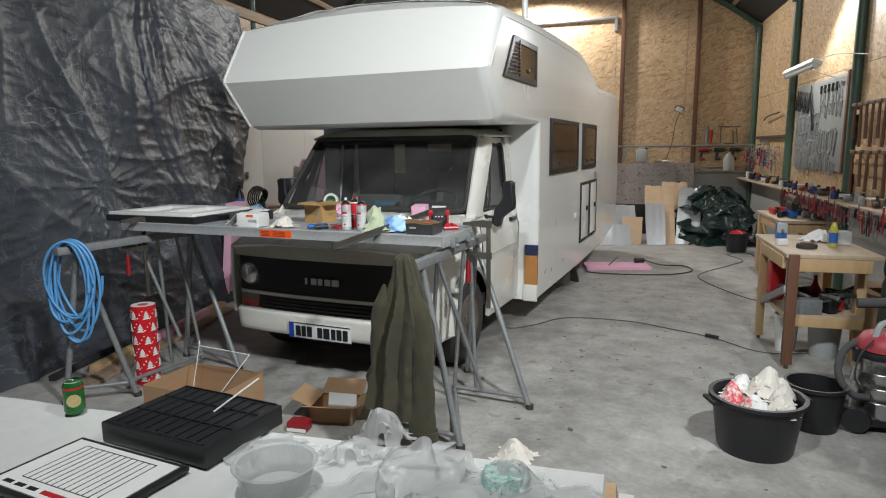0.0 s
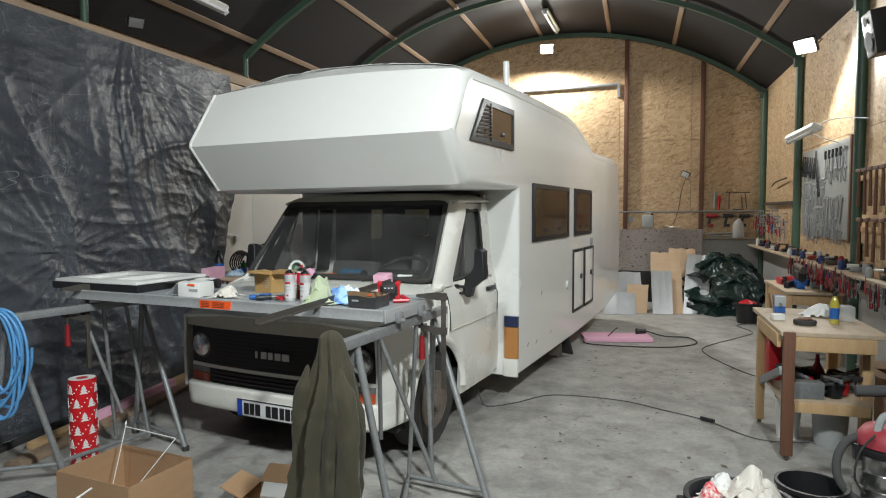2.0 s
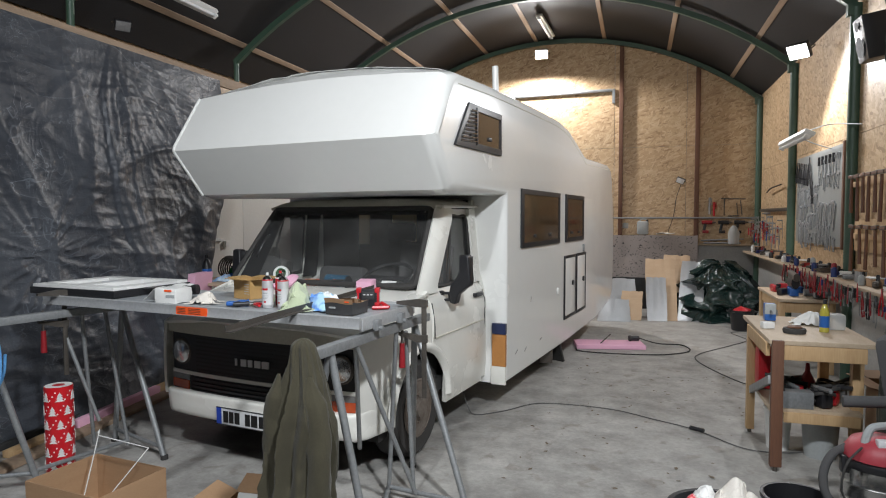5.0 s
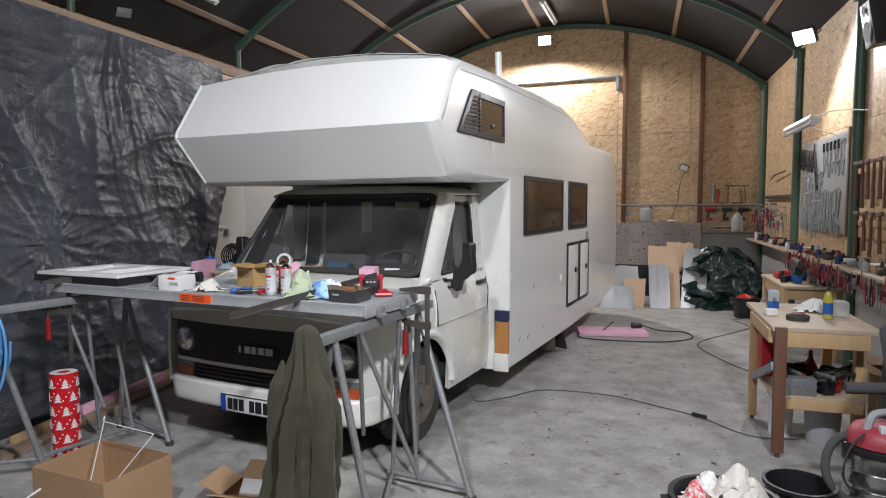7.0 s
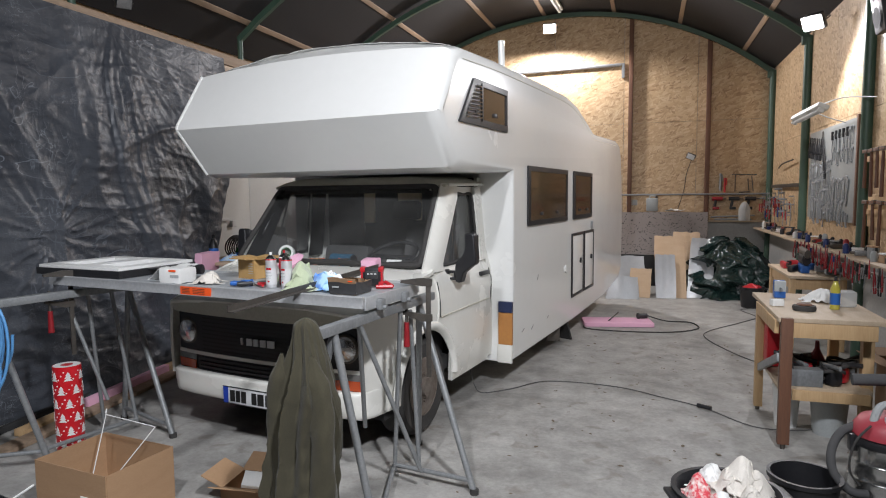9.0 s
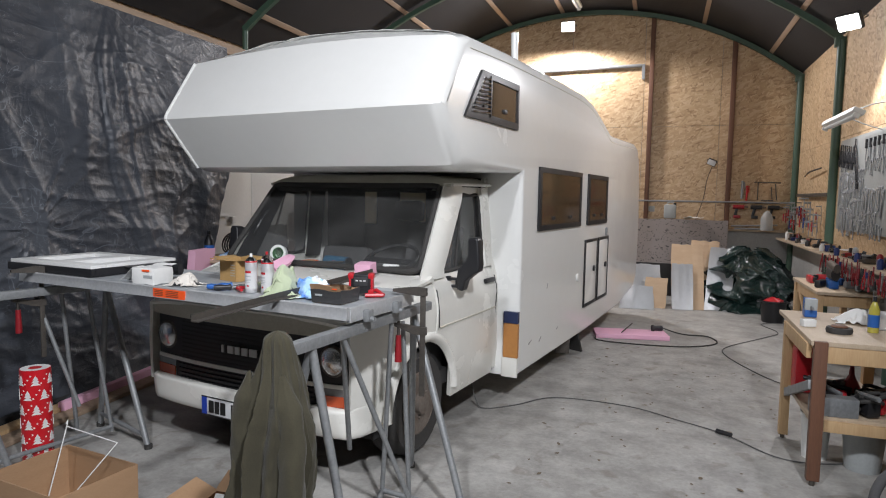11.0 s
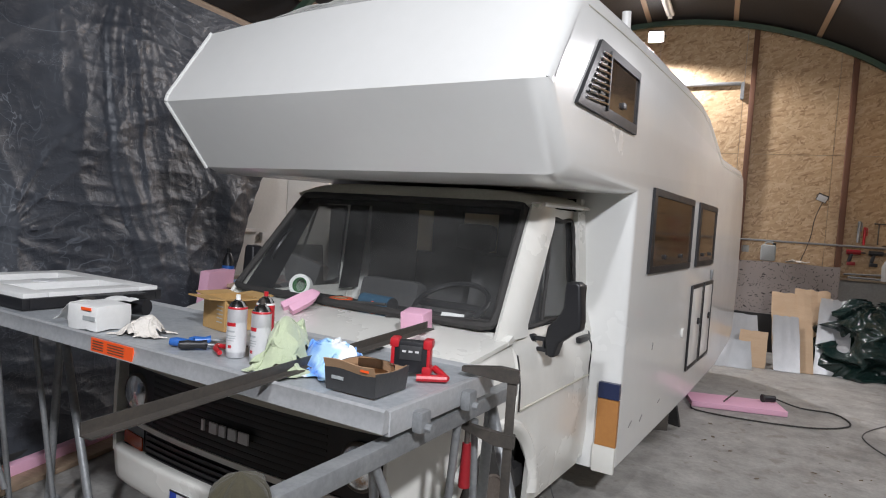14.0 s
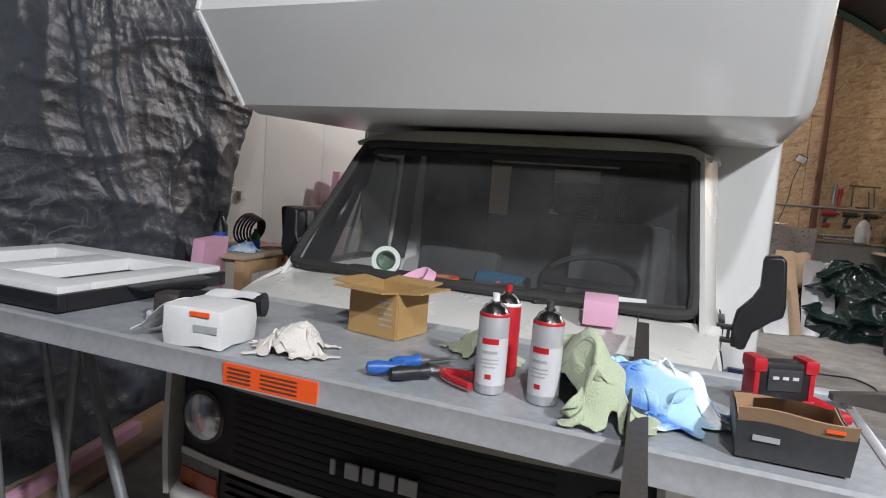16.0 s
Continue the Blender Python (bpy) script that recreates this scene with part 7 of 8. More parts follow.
# hose coil
coil = []
for q in range(9 * 12 + 1):
    k, a = q / 12, q * math.pi / 6
    rx, rz = 0.125 + 0.034 * math.sin(k * 4.4), 0.285 + 0.045 * math.sin(k * 5.3 + 1)
    coil.append((0.01 * math.sin(k * 2.1) + rx * math.cos(a), 0.012 * k - 0.05 + 0.012 * math.sin(2 * a + k), -rz + 0.025 + rz * math.sin(a)))
hb = sweep(bmesh.new(), coil, 0.009, 7)
solo("hose_coil", hb, HOSEBLUE, pose(-1.09, 3.06, 1.072, 0, 0, 25), "coil of blue air hose hung on a trestle", "hose", smooth=60)

# wrapping paper roll
rl = thing("wrapping_paper_roll", pose(-1.09, 3.57, 0), "standing roll of red wrapping paper with white fir trees", "paper roll")
part("paper", lathe(bmesh.new(), [(0.035, 0), (0.083, 0), (0.084, 0.01), (0.084, 0.56), (0.083, 0.57), (0.035, 0.57)], 32), REDPAPER, rl)
part("core", lathe(bmesh.new(), [(0.03, 0.0), (0.036, 0.0), (0.036, 0.568), (0.03, 0.568)], 20), CARD, rl)
part("edge_layer", lathe(bmesh.new(), [(0.037, 0.571), (0.08, 0.571)], 28, caps=False), PAPER, rl)
tree = bmesh.new()
for z, w in ((0.0, 0.026), (0.018, 0.021), (0.034, 0.015)):
    prism(tree, [(-w, z), (w, z), (0, z + 0.026)], -0.0012, 0.0012, "y")
treeme = finish(tree, "printed_tree", PAPER, 0)
dotme = finish(lathe(bmesh.new(), [(0, -0.001), (0.005, -0.001), (0.005, 0.001), (0, 0.001)], 8), "printed_dot", PAPER, 0)
for row in range(6):
    for k in range(6):
        a = k * math.pi / 3 + (row % 2) * math.pi / 6
        o = new("printed_tree", treeme)
        o.parent = rl
        o.matrix_basis = pose(0.0845 * math.cos(a), 0.0845 * math.sin(a), 0.03 + row * 0.09, 0, 0, math.degrees(a) + 90)
        for j in range(3):
            aa = a + 0.35 + 0.2 * j
            d = new("printed_dot", dotme)
            d.parent = rl
            d.matrix_basis = pose(0.0845 * math.cos(aa), 0.0845 * math.sin(aa), 0.04 + row * 0.09 + 0.024 * j, 90, 0, math.degrees(aa) + 90)

# floor boxes
bigbox = carton("cardboard_box", pose(-0.145, 3.15, 0, 0, 0, 2), 0.53, 0.41, 0.30, CARD, "open brown cardboard box on the concrete floor", 0)
part("label", bx((0.14, -0.2095, 0.12), (0.12, 0.003, 0.1)), PAPER, bigbox)
for k in range(3):
    part("dark_bar", bx((0.14, -0.2115, 0.15 - 0.025 * k), (0.09, 0.002, 0.006)), INK, bigbox)
wf = bmesh.new()
sweep(wf, [(-0.1, -0.05, 0.02), (-0.12, 0.1, 0.45), (-0.12, 0.1, 0.47)], 0.0028, 6)
rod(wf, (-0.12, 0.1, 0.46), (0.25, 0.12, 0.44), 0.0028, 6)
rod(wf, (0.25, 0.12, 0.44), (0.05, -0.08, 0.10), 0.0028, 6)
rod(wf, (0.05, -0.08, 0.10), (-0.02, -0.12, 0.012), 0.0028, 6)
solo("wire_frame", wf, PAPER, pose(-0.15, 3.15, 0), "bent white wire frame standing in the cardboard box", "wire frame")
smb = carton("cardboard_box", pose(0.50, 3.57, 0, 0, 0, 14), 0.27, 0.24, 0.10, CARD, "small open cardboard box with packets", 0.14, 40)
part("packet", bx((0.06, -0.06, 0.13), (0.17, 0.12, 0.02), 0.004, (15, 10, 20)), PAPER, smb, "white instruction packet")
rs = thing("red_box", pose(0.40, 3.32, 0, 0, 0, 10), "small dark red carton on the floor", "box")
part("carton", bx((0, 0, 0.03), (0.12, 0.09, 0.06), 0.004), DKRED, rs)
part("band", bx((0, -0.046, 0.015), (0.121, 0.003, 0.02)), PAPER, rs)
rag("rag", pose(1.68, 3.47, 0), (0.26, 0.22), 0.12, CLOTHWHITE, "crumpled stained rag on the concrete floor", 21.0)

# things on the table


def towel_material():
    """Terry cloth woven in broad blue, pale and white bands."""
    m, t, p = nodes_of("striped_towel")
    uv = add(t, "ShaderNodeTexCoord")
    wob = add(t, "ShaderNodeTexNoise", Scale=7.0, Detail=2.0)
    t.links.new(uv.outputs["Object"], wob.inputs["Vector"])
    sp = add(t, "ShaderNodeSeparateXYZ")
    t.links.new(uv.outputs["Object"], sp.inputs[0])
    sm = add(t, "ShaderNodeMath")
    sm.operation = "MULTIPLY_ADD"
    sm.inputs[1].default_value = 0.16
    t.links.new(wob.outputs[0], sm.inputs[0])
    t.links.new(sp.outputs[1], sm.inputs[2])
    fr = add(t, "ShaderNodeMath")
    fr.operation = "MULTIPLY"
    fr.inputs[1].default_value = 7.5
    t.links.new(sm.outputs[0], fr.inputs[0])
    fc = add(t, "ShaderNodeMath")
    fc.operation = "FRACT"
    t.links.new(fr.outputs[0], fc.inputs[0])
    rp = add(t, "ShaderNodeValToRGB")
    rp.color_ramp.interpolation = "EASE"
    e = rp.color_ramp.elements
    e[0].position, e[0].color = 0.0, (0.16, 0.36, 0.74, 1)
    e[1].position, e[1].color = 1.0, (0.20, 0.42, 0.78, 1)
    for at, c in ((0.18, (0.10, 0.26, 0.66, 1)), (0.30, (0.42, 0.66, 0.86, 1)), (0.5, (0.45, 0.70, 0.86, 1)), (0.58, (0.80, 0.84, 0.86, 1)), (0.80, (0.82, 0.85, 0.87, 1)), (0.88, (0.35, 0.60, 0.85, 1))):
        rp.color_ramp.elements.new(at).color = c
    t.links.new(fc.outputs[0], rp.inputs[0])
    t.links.new(rp.outputs[0], p.inputs["Base Color"])
    p.inputs["Roughness"].default_value = 0.95
    p.inputs["Sheen Weight"].default_value = 0.3
    fine = add(t, "ShaderNodeTexNoise", Scale=260.0, Detail=2.0)
    t.links.new(uv.outputs["Object"], fine.inputs["Vector"])
    bp = add(t, "ShaderNodeBump", Strength=0.5, Distance=0.004)
    t.links.new(fine.outputs[0], bp.inputs["Height"])
    t.links.new(bp.outputs[0], p.inputs["Normal"])
    return m


TOWEL = towel_material()
rot = lambda x, y, a=0, z=TZ: pose(x, y, z, 0, 0, a)
tray = thing("moulded_tray", rot(-1.05, 3.95, 2) @ Matrix.Diagonal((1, 1, 0.85, 1)), "white moulded panel with two deep recesses in a black rim", "panel")
for c, s in (((0, -0.30, 0.03), (0.80, 0.03, 0.055)), ((0, 0.30, 0.03), (0.80, 0.03, 0.055)), ((-0.385, 0, 0.03), (0.03, 0.57, 0.055)), ((0.385, 0, 0.03), (0.03, 0.57, 0.055))):
    part("rim", bx(c, s, 0.004), BLACKPL, tray)
part("lip", bx((0.43, 0.05, 0.052), (0.07, 0.30, 0.008), 0.003), BLACKPL, tray)
part("base", bx((0, 0, 0.016), (0.74, 0.57, 0.01)), PLATE, tray)
for c, s in (((0, -0.255, 0.055), (0.77, 0.10, 0.05)), ((0, 0.255, 0.055), (0.77, 0.10, 0.05)), ((-0.335, 0, 0.055), (0.10, 0.41, 0.05)), ((0.335, 0, 0.055), (0.10, 0.41, 0.05)), ((0.0, 0, 0.055), (0.14, 0.41, 0.05))):
    part("face", bx(c, s, 0.006), PAPER, tray)
part("disc", lathe(bmesh.new(), [(0, 0.0805), (0.055, 0.0805), (0.055, 0.083), (0.05, 0.084), (0, 0.084)], 24), PLATE, tray).matrix_basis = pose(0.0, -0.02, 0)
ab = thing("filter_box", rot(-0.175, 3.70, 8), "white carton with grey lettering, its top torn open", "box")
bm = bx((0, 0, 0.045), (0.15, 0.14, 0.09), 0.004)
bmesh.ops.subdivide_edges(bm, edges=bm.edges[:], cuts=2, use_grid_fill=True)
part("carton", crumple(bm, 4, 0.007, 14), PAPER, ab)
part("orange_mark", bx((0.02, -0.0725, 0.078), (0.05, 0.003, 0.010)), ORANGE, ab)
part("grey_bar", bx((0.035, -0.0725, 0.045), (0.06, 0.003, 0.016)), TANK, ab)
part("flap", crumple(sheet(bmesh.new(), lambda s, t: (-0.075 - 0.10 * s, -0.06 + 0.11 * t, 0.085 - 0.075 * s), 8, 6, 0.002), 6, 0.012, 16), PAPER, ab)
part("flap", crumple(sheet(bmesh.new(), lambda s, t: (-0.07 + 0.13 * s, 0.07 + 0.05 * t, 0.09 + 0.015 * t), 8, 4, 0.002), 8, 0.01, 16), PAPER, ab)
dg = thing("angle_grinder", rot(-0.28, 3.84, 20), "black hand tool lying behind the carton", "power tool")
part("motor", rd((-0.1, 0, 0.05), (0.12, 0, 0.06), 0.032, 12), BLACKPL, dg)
part("head", bx((-0.13, 0, 0.04), (0.07, 0.07, 0.07), 0.015), DARKSTEEL, dg)
part("pad", rd((-0.13, 0, 0.0), (-0.13, 0, 0.02), 0.06, 18), PAPER, dg)
rag("rag", rot(0.03, 3.745, 25), (0.23, 0.16), 0.075, CLOTHWHITE, "crumpled white cotton rag on the table", 37.0, "rag", 0.48, 42)
cb = carton("cardboard_box", rot(0.10, 4.065, -9), 0.155, 0.14, 0.122, CARDOCHRE, "small open cardboard box with dark print on the table", 0.07, 10)
part("label", bx((0.043, -0.0715, 0.062), (0.055, 0.002, 0.085)), PAPER, cb)
for k in range(5):
    part("grey_bar", bx((0.043, -0.0729, 0.094 - 0.015 * k), (0.042, 0.001, 0.004)), TANK, cb)
for x, z, l in ((-0.045, 0.1, 0.035), (-0.02, 0.065, 0.032), (-0.05, 0.035, 0.035), (-0.005, 0.02, 0.03)):
    part("dark_bar", bx((x, -0.0715, z), (l, 0.002, 0.011), 0, (0, 8, 0)), INK, cb)


def hand_tool(m, grip, l, label, name="screwdriver", split=False):
    t = thing(name, m, label, name, "hand tools on the table")
    if split:
        for k in (-1, 1):
            g = bmesh.new()
            sweep(g, [(0, 0, 0.012), (-l * 0.3, 0.022 * k, 0.014), (-l * 0.7, 0.03 * k, 0.014)], 0.008, 8)
            part("handle", g, grip, t)
        part("jaw", bx((l * 0.15, 0, 0.012), (l * 0.3, 0.022, 0.012), 0.004), DARKSTEEL, t)
    else:
        part("handle", lathe(bmesh.new(), [(0, 0), (0.012, 0.004), (0.016, l * 0.12), (0.012, l * 0.3), (0.017, l * 0.4), (0, l * 0.42)], 12), grip, t).matrix_basis = pose(0, 0, 0.017, 0, 90, 0)
        part("blade", rd((l * 0.42, 0, 0.017), (l, 0, 0.012), 0.004, 8), GALV, t)


hand_tool(rot(0.25, 3.69, 35), BLUE, 0.2, "screwdriver with a blue handle")
hand_tool(rot(0.31, 3.68, 50), BLACKPL, 0.22, "screwdriver with a black handle")
hand_tool(rot(0.28, 3.74, 60), BLUE, 0.18, "screwdriver with a blue handle")
hand_tool(rot(0.38, 3.78, 160), RED, 0.16, "pliers with red handles", "pliers", True)


def spray_can(m, cap, label, red=False):
    t = thing("spray_can", m @ Matrix.Scale(0.94, 4), label, "spray can", "spray cans on the table")
    part("can", lathe(bmesh.new(), [(0.0, 0.0), (0.030, 0.0), (0.0325, 0.004), (0.0325, 0.165), (0.030, 0.172), (0.0, 0.173)], 28), CANSILVER if not red else RED, t)
    part("band", lathe(bmesh.new(), [(0.0328, 0.165), (0.0330, 0.169), (0.0310, 0.172)], 28, caps=False), RED if not red else PAPER, t)
    part("label", lathe(bmesh.new(), [(0.0331, 0.02), (0.0331, 0.12)], 28, caps=False), LETTER if not red else RED, t)
    part("dome", lathe(bmesh.new(), [(0.030, 0.172), (0.022, 0.186), (0.012, 0.192), (0.012, 0.196), (0.0, 0.196)], 24), CHROME, t)
    part("nozzle", rd((0, 0, 0.195), (0, 0, 0.212), 0.008, 10), cap, t)
    for k, (z, h, wide) in enumerate(((0.108, 0.012, 0.55), (0.088, 0.006, 0.5), (0.074, 0.003, 0.6), (0.066, 0.003, 0.6), (0.058, 0.003, 0.45), (0.034, 0.010, 0.2))):
        part("red_mark" if k == 5 else "grey_bar", sheet(bmesh.new(), lambda s, q: (0.0335 * math.sin((s - 0.5) * 2 * wide), -0.0335 * math.cos((s - 0.5) * 2 * wide), z + h * q), 8, 1, 0.0006), RED if k in (0, 5) else TANK, t)


spray_can(rot(0.50, 3.755, 10), PAPER, "silver spray can with a white nozzle")
spray_can(rot(0.61, 3.755, -10), DARKSTEEL, "silver spray can without a cap")
spray_can(rot(0.485, 3.885), RED, "red spray can with a red cap", True)
rag("cleaning_cloth", rot(0.68, 3.82, -60), (0.40, 0.21), 0.155, CLOTHGREEN, "pale green microfibre cloth crumpled on the table", 41.0, "cloth", 0.5)
rag("cleaning_cloth", rot(0.40, 4.0, -20), (0.24, 0.14), 0.075, CLOTHGREEN, "pale green microfibre cloth crumpled on the table", 47.0, "cloth", 0.55)
rag("towel", rot(0.79, 3.89, -36), (0.42, 0.26), 0.10, TOWEL, "blue and white striped towel dropped on the table", 55.0, "towel", 0.52, 50, "", 0.002)
bc = thing("black_carton", rot(1.03, 3.76, 2) @ Matrix.Scale(0.88, 4), "open black carton with brown inside and a curved metal part", "box")
for ang, w, d in ((0, 0.185, 0.17), (90, 0.17, 0.185), (180, 0.185, 0.17), (270, 0.17, 0.185)):
    fl = pose(0, 0, 0, 0, 0, ang)
    for nm, mt, off, lab in (("side", CARDDARK, 0.0, ""), ("lining", CARD, 0.005, "bare brown inside")):
        q = bmesh.new()
        sheet(q, lambda s, t: tuple(fl @ Vector(((s - 0.5) * (w - 2 * off) * (1 + 0.06 * t), -(d / 2 - off) * (1 + 0.06 * t), 0.003 + 0.072 * t + 0.004 * math.sin(5 * s + ang)* t))), 6, 2, 0.003)
        part(nm, q, mt, bc, lab)
part("bottom", bx((0, 0, 0.004), (0.178, 0.163, 0.005)), CARD, bc)
part("flap", sheet(bmesh.new(), lambda s, t: ((s - 0.5) * 0.19, -0.09 - 0.012 * t, 0.072 + 0.028 * t + 0.004 * math.sin(6 * s)), 8, 2, 0.003), CARD, bc, "brown front flap")
part("metal_arc", sheet(bmesh.new(), lambda s, t: (-0.06 + 0.14 * s, 0.03 + 0.03 * math.sin(math.pi * s), 0.055 + 0.03 * t), 12, 2, 0.003), CHROME, bc, "curved metal part")
part("pale_bar", bx((-0.045, -0.0905, 0.045), (0.045, 0.002, 0.010)), TANK, bc)
part("orange_mark", bx((0.06, -0.096, 0.086), (0.03, 0.004, 0.012)), ORANGE, bc)
cg = thing("battery_charger", rot(1.03, 3.975, 24) @ Matrix.Scale(0.98, 4), "black battery charger with red corner guards on the table", "charger")
part("case", bx((0, 0, 0.062), (0.115, 0.045, 0.10), 0.012), BLACKPL, cg)
for x in (-0.052, 0.052):
    for z in (0.022, 0.104):
        part("corner_guard", bx((x, 0, z), (0.03, 0.056, 0.03), 0.009), RED, cg)
    part("side_guard", bx((x * 1.08, 0, 0.063), (0.012, 0.05, 0.06), 0.005), RED, cg)
part("foot", rd((0.03, -0.07, 0.013), (0.12, -0.05, 0.013), 0.011, 8), RED, cg)
part("foot", rd((0.12, -0.05, 0.013), (0.075, 0.0, 0.03), 0.011, 8), RED, cg)
part("screen", bx((0.0, -0.0235, 0.075), (0.07, 0.004, 0.045), 0.003), CARDDARK, cg)
for k in range(3):
    part("pale_bar", bx((-0.02 + 0.02 * k, -0.0265, 0.08), (0.012, 0.002, 0.006)), LETTER, cg)
an = bmesh.new()
prism(an, [(-0.018, 0), (0.018, 0), (0.018, 0.004), (-0.014, 0.004), (-0.014, 0.03), (-0.018, 0.03)], -0.78, 0.72, "y")
angle = solo("steel_angle", an, DARKSTEEL, pose(0.78, 3.86, TZ + 0.012, 1.2, 0, 5.5), "dark steel angle bar laid across the table", "steel bar", smooth=0)


def foam(m, s, label, turn=(0, 0, 0)):
    return solo("foam_block", bx((0, 0, s[2] / 2), s, 0.004), PINK, m, label, "foam block", "pink foam blocks")


foam(pose(0.56, 4.70, 1.137, 8, 0, 10), (0.11, 0.10, 0.085), "pink foam block on the bonnet")
u = bmesh.new()
sweep(u, [(-0.06, -0.10, 0.03), (-0.05, 0.0, 0.04), (0.0, 0.06, 0.05), (0.05, 0.0, 0.04), (0.06, -0.10, 0.03)], 0.026, 4)
solo("foam_block", u, PINK, pose(-0.12, 4.72, 1.145, 20, 0, -25), "pink foam offcut bent like a horseshoe on the bonnet", "foam block", "pink foam blocks", smooth=0)
# behind the screen, on the dashboard
sp = thing("bluetooth_speaker", pose(0.12, 4.985, 1.131), "blue cylinder loudspeaker lying on the dashboard", "loudspeaker")
TEAL = mat("teal_mesh", (0.02, 0.09, 0.16), (0.015, 0.07, 0.13), 0.7, fine=300, bump=0.2)
part("barrel", rd((-0.10, 0.01, 0.045), (0.10, -0.015, 0.045), 0.042, 18), TEAL, sp)
for x in (-0.102, 0.102):
    part("end_cap", rd((x, -0.12 * x, 0.045), (x * 1.06, -0.13 * x, 0.045), 0.038, 18), BLACKPL, sp)
part("mark", bx((0.0, -0.041, 0.05), (0.018, 0.006, 0.014)), ORANGE, sp)
for nm, m, c, l in (("tape_roll", pose(-0.135, 4.995, 1.131), ORANGE, "orange tape roll lying on the dashboard"), ("tape_roll", pose(-0.40, 4.97, 1.205, 75, 0, 20), PAPER, "white tape roll leaning behind the windscreen")):
    tr = thing(nm, m, l, "tape roll", "tape rolls")
    part("tape", lathe(bmesh.new(), [(0.042, 0), (0.062, 0), (0.062, 0.04), (0.042, 0.04), (0.042, 0)], 24), c, tr)
    part("core", lathe(bmesh.new(), [(0.036, 0.0), (0.042, 0.0), (0.042, 0.04), (0.036, 0.04), (0.036, 0)], 24), CARD if c is ORANGE else GREENCAN, tr)

# ---- things beside the cab, by the plastic sheet ----
WHITEWALL = mat("white_panel", (0.78, 0.78, 0.75), (0.70, 0.70, 0.67), 0.45, coarse=1.2, fine=30, bump=0.03)
pw = thing("partition_wall", BARN @ pose(-7.15, -5.4, 0), "white painted partition panel behind the plastic sheet", "partition", kind="structure")
for k in range(4):
    part("panel", bx((0, -1.25 + 1.25 * k, 1.2), (0.06, 1.24, 2.4), 0.004), WHITEWALL, pw)
part("cable_duct", bx((0.05, -0.4, 1.38), (0.03, 1.1, 0.035), 0.004), PAPER, pw)
part("socket", bx((0.05, 0.22, 1.32), (0.05, 0.08, 0.08), 0.008), PAPER, pw)
part("green_edge", bx((0.02, 3.14, 1.6), (0.06, 0.06, 1.2)), GREEN, pw)
st = thing("side_table", BARN @ pose(-6.55, -5.95, 0), "small wooden table with a red cloth, loaded with clutter", "table")
part("tabletop", bx((0, 0, 0.94), (0.6, 0.95, 0.03), 0.004), PINETOP, st)
bench_legs(st, ((-0.25, -0.42), (0.25, -0.42), (-0.25, 0.42), (0.25, 0.42)), 0.925, 0.075, PINE)
part("rail", bx((0.27, 0, 0.87), (0.03, 0.8, 0.1), 0.003), PINE, st)
part("cloth", bx((0.05, 0.28, 0.885), (0.54, 0.42, 0.145), 0.01), REDRAG, st, "faded red cloth")
rag("rag", BARN @ pose(-6.45, -6.15, 0.956), (0.3, 0.3), 0.09, CLOTHBLUE, "violet and white rag on the side table", 61.0)
bottle(BARN @ pose(-6.5, -6.35, 0.956), 0.05, 0.3, BLACKPL, "dark bottle on the side table")
bottle(BARN @ pose(-6.42, -6.02, 0.956), 0.035, 0.16, GREENCAN, "small green bottle on the side table")
cbm = bmesh.new()
for k in range(6):
    sweep(cbm, [(0.02 * k - 0.05 + 0.02 * math.sin(a), 0.17 * math.cos(a) * (1 - 0.08 * k), 0.13 + 0.12 * math.sin(a) * (1 - 0.06 * k)) for a in [q * math.pi / 5 for q in range(10)]], 0.009, 6, True)
solo("cable_coil", cbm, RUBBER, BARN @ pose(-6.6, -5.78, 0.956), "coiled black and grey cables on the side table", "cable", smooth=60)
sc = thing("office_chair", BARN @ pose(-6.15, -5.6, 0, 0, 0, 80), "black office chair beside the side table", "chair")
part("backrest", bx((0, 0.1, 1.05), (0.46, 0.07, 0.5), 0.03, (-6, 0, 0)), BLACKPL, sc)
part("seat", bx((0, -0.15, 0.5), (0.46, 0.46, 0.09), 0.035), SEATCLOTH, sc)
part("spine", bx((0, 0.12, 0.7), (0.06, 0.03, 0.4), 0.01), BLACKPL, sc)
part("column", rd((0, -0.15, 0.08), (0, -0.15, 0.46), 0.03, 10), BLACKPL, sc)
for k in range(5):
    a = k * 2 * math.pi / 5
    part("foot", rd((0, -0.15, 0.10), (0.27 * math.cos(a), -0.15 + 0.27 * math.sin(a), 0.03), 0.022, 8), BLACKPL, sc)


def foam_board(m, s, label):
    return solo("foam_board", bx((0, 0, s[2] / 2), s, 0.004), PINK, m, label, "foam board", "pink foam boards")


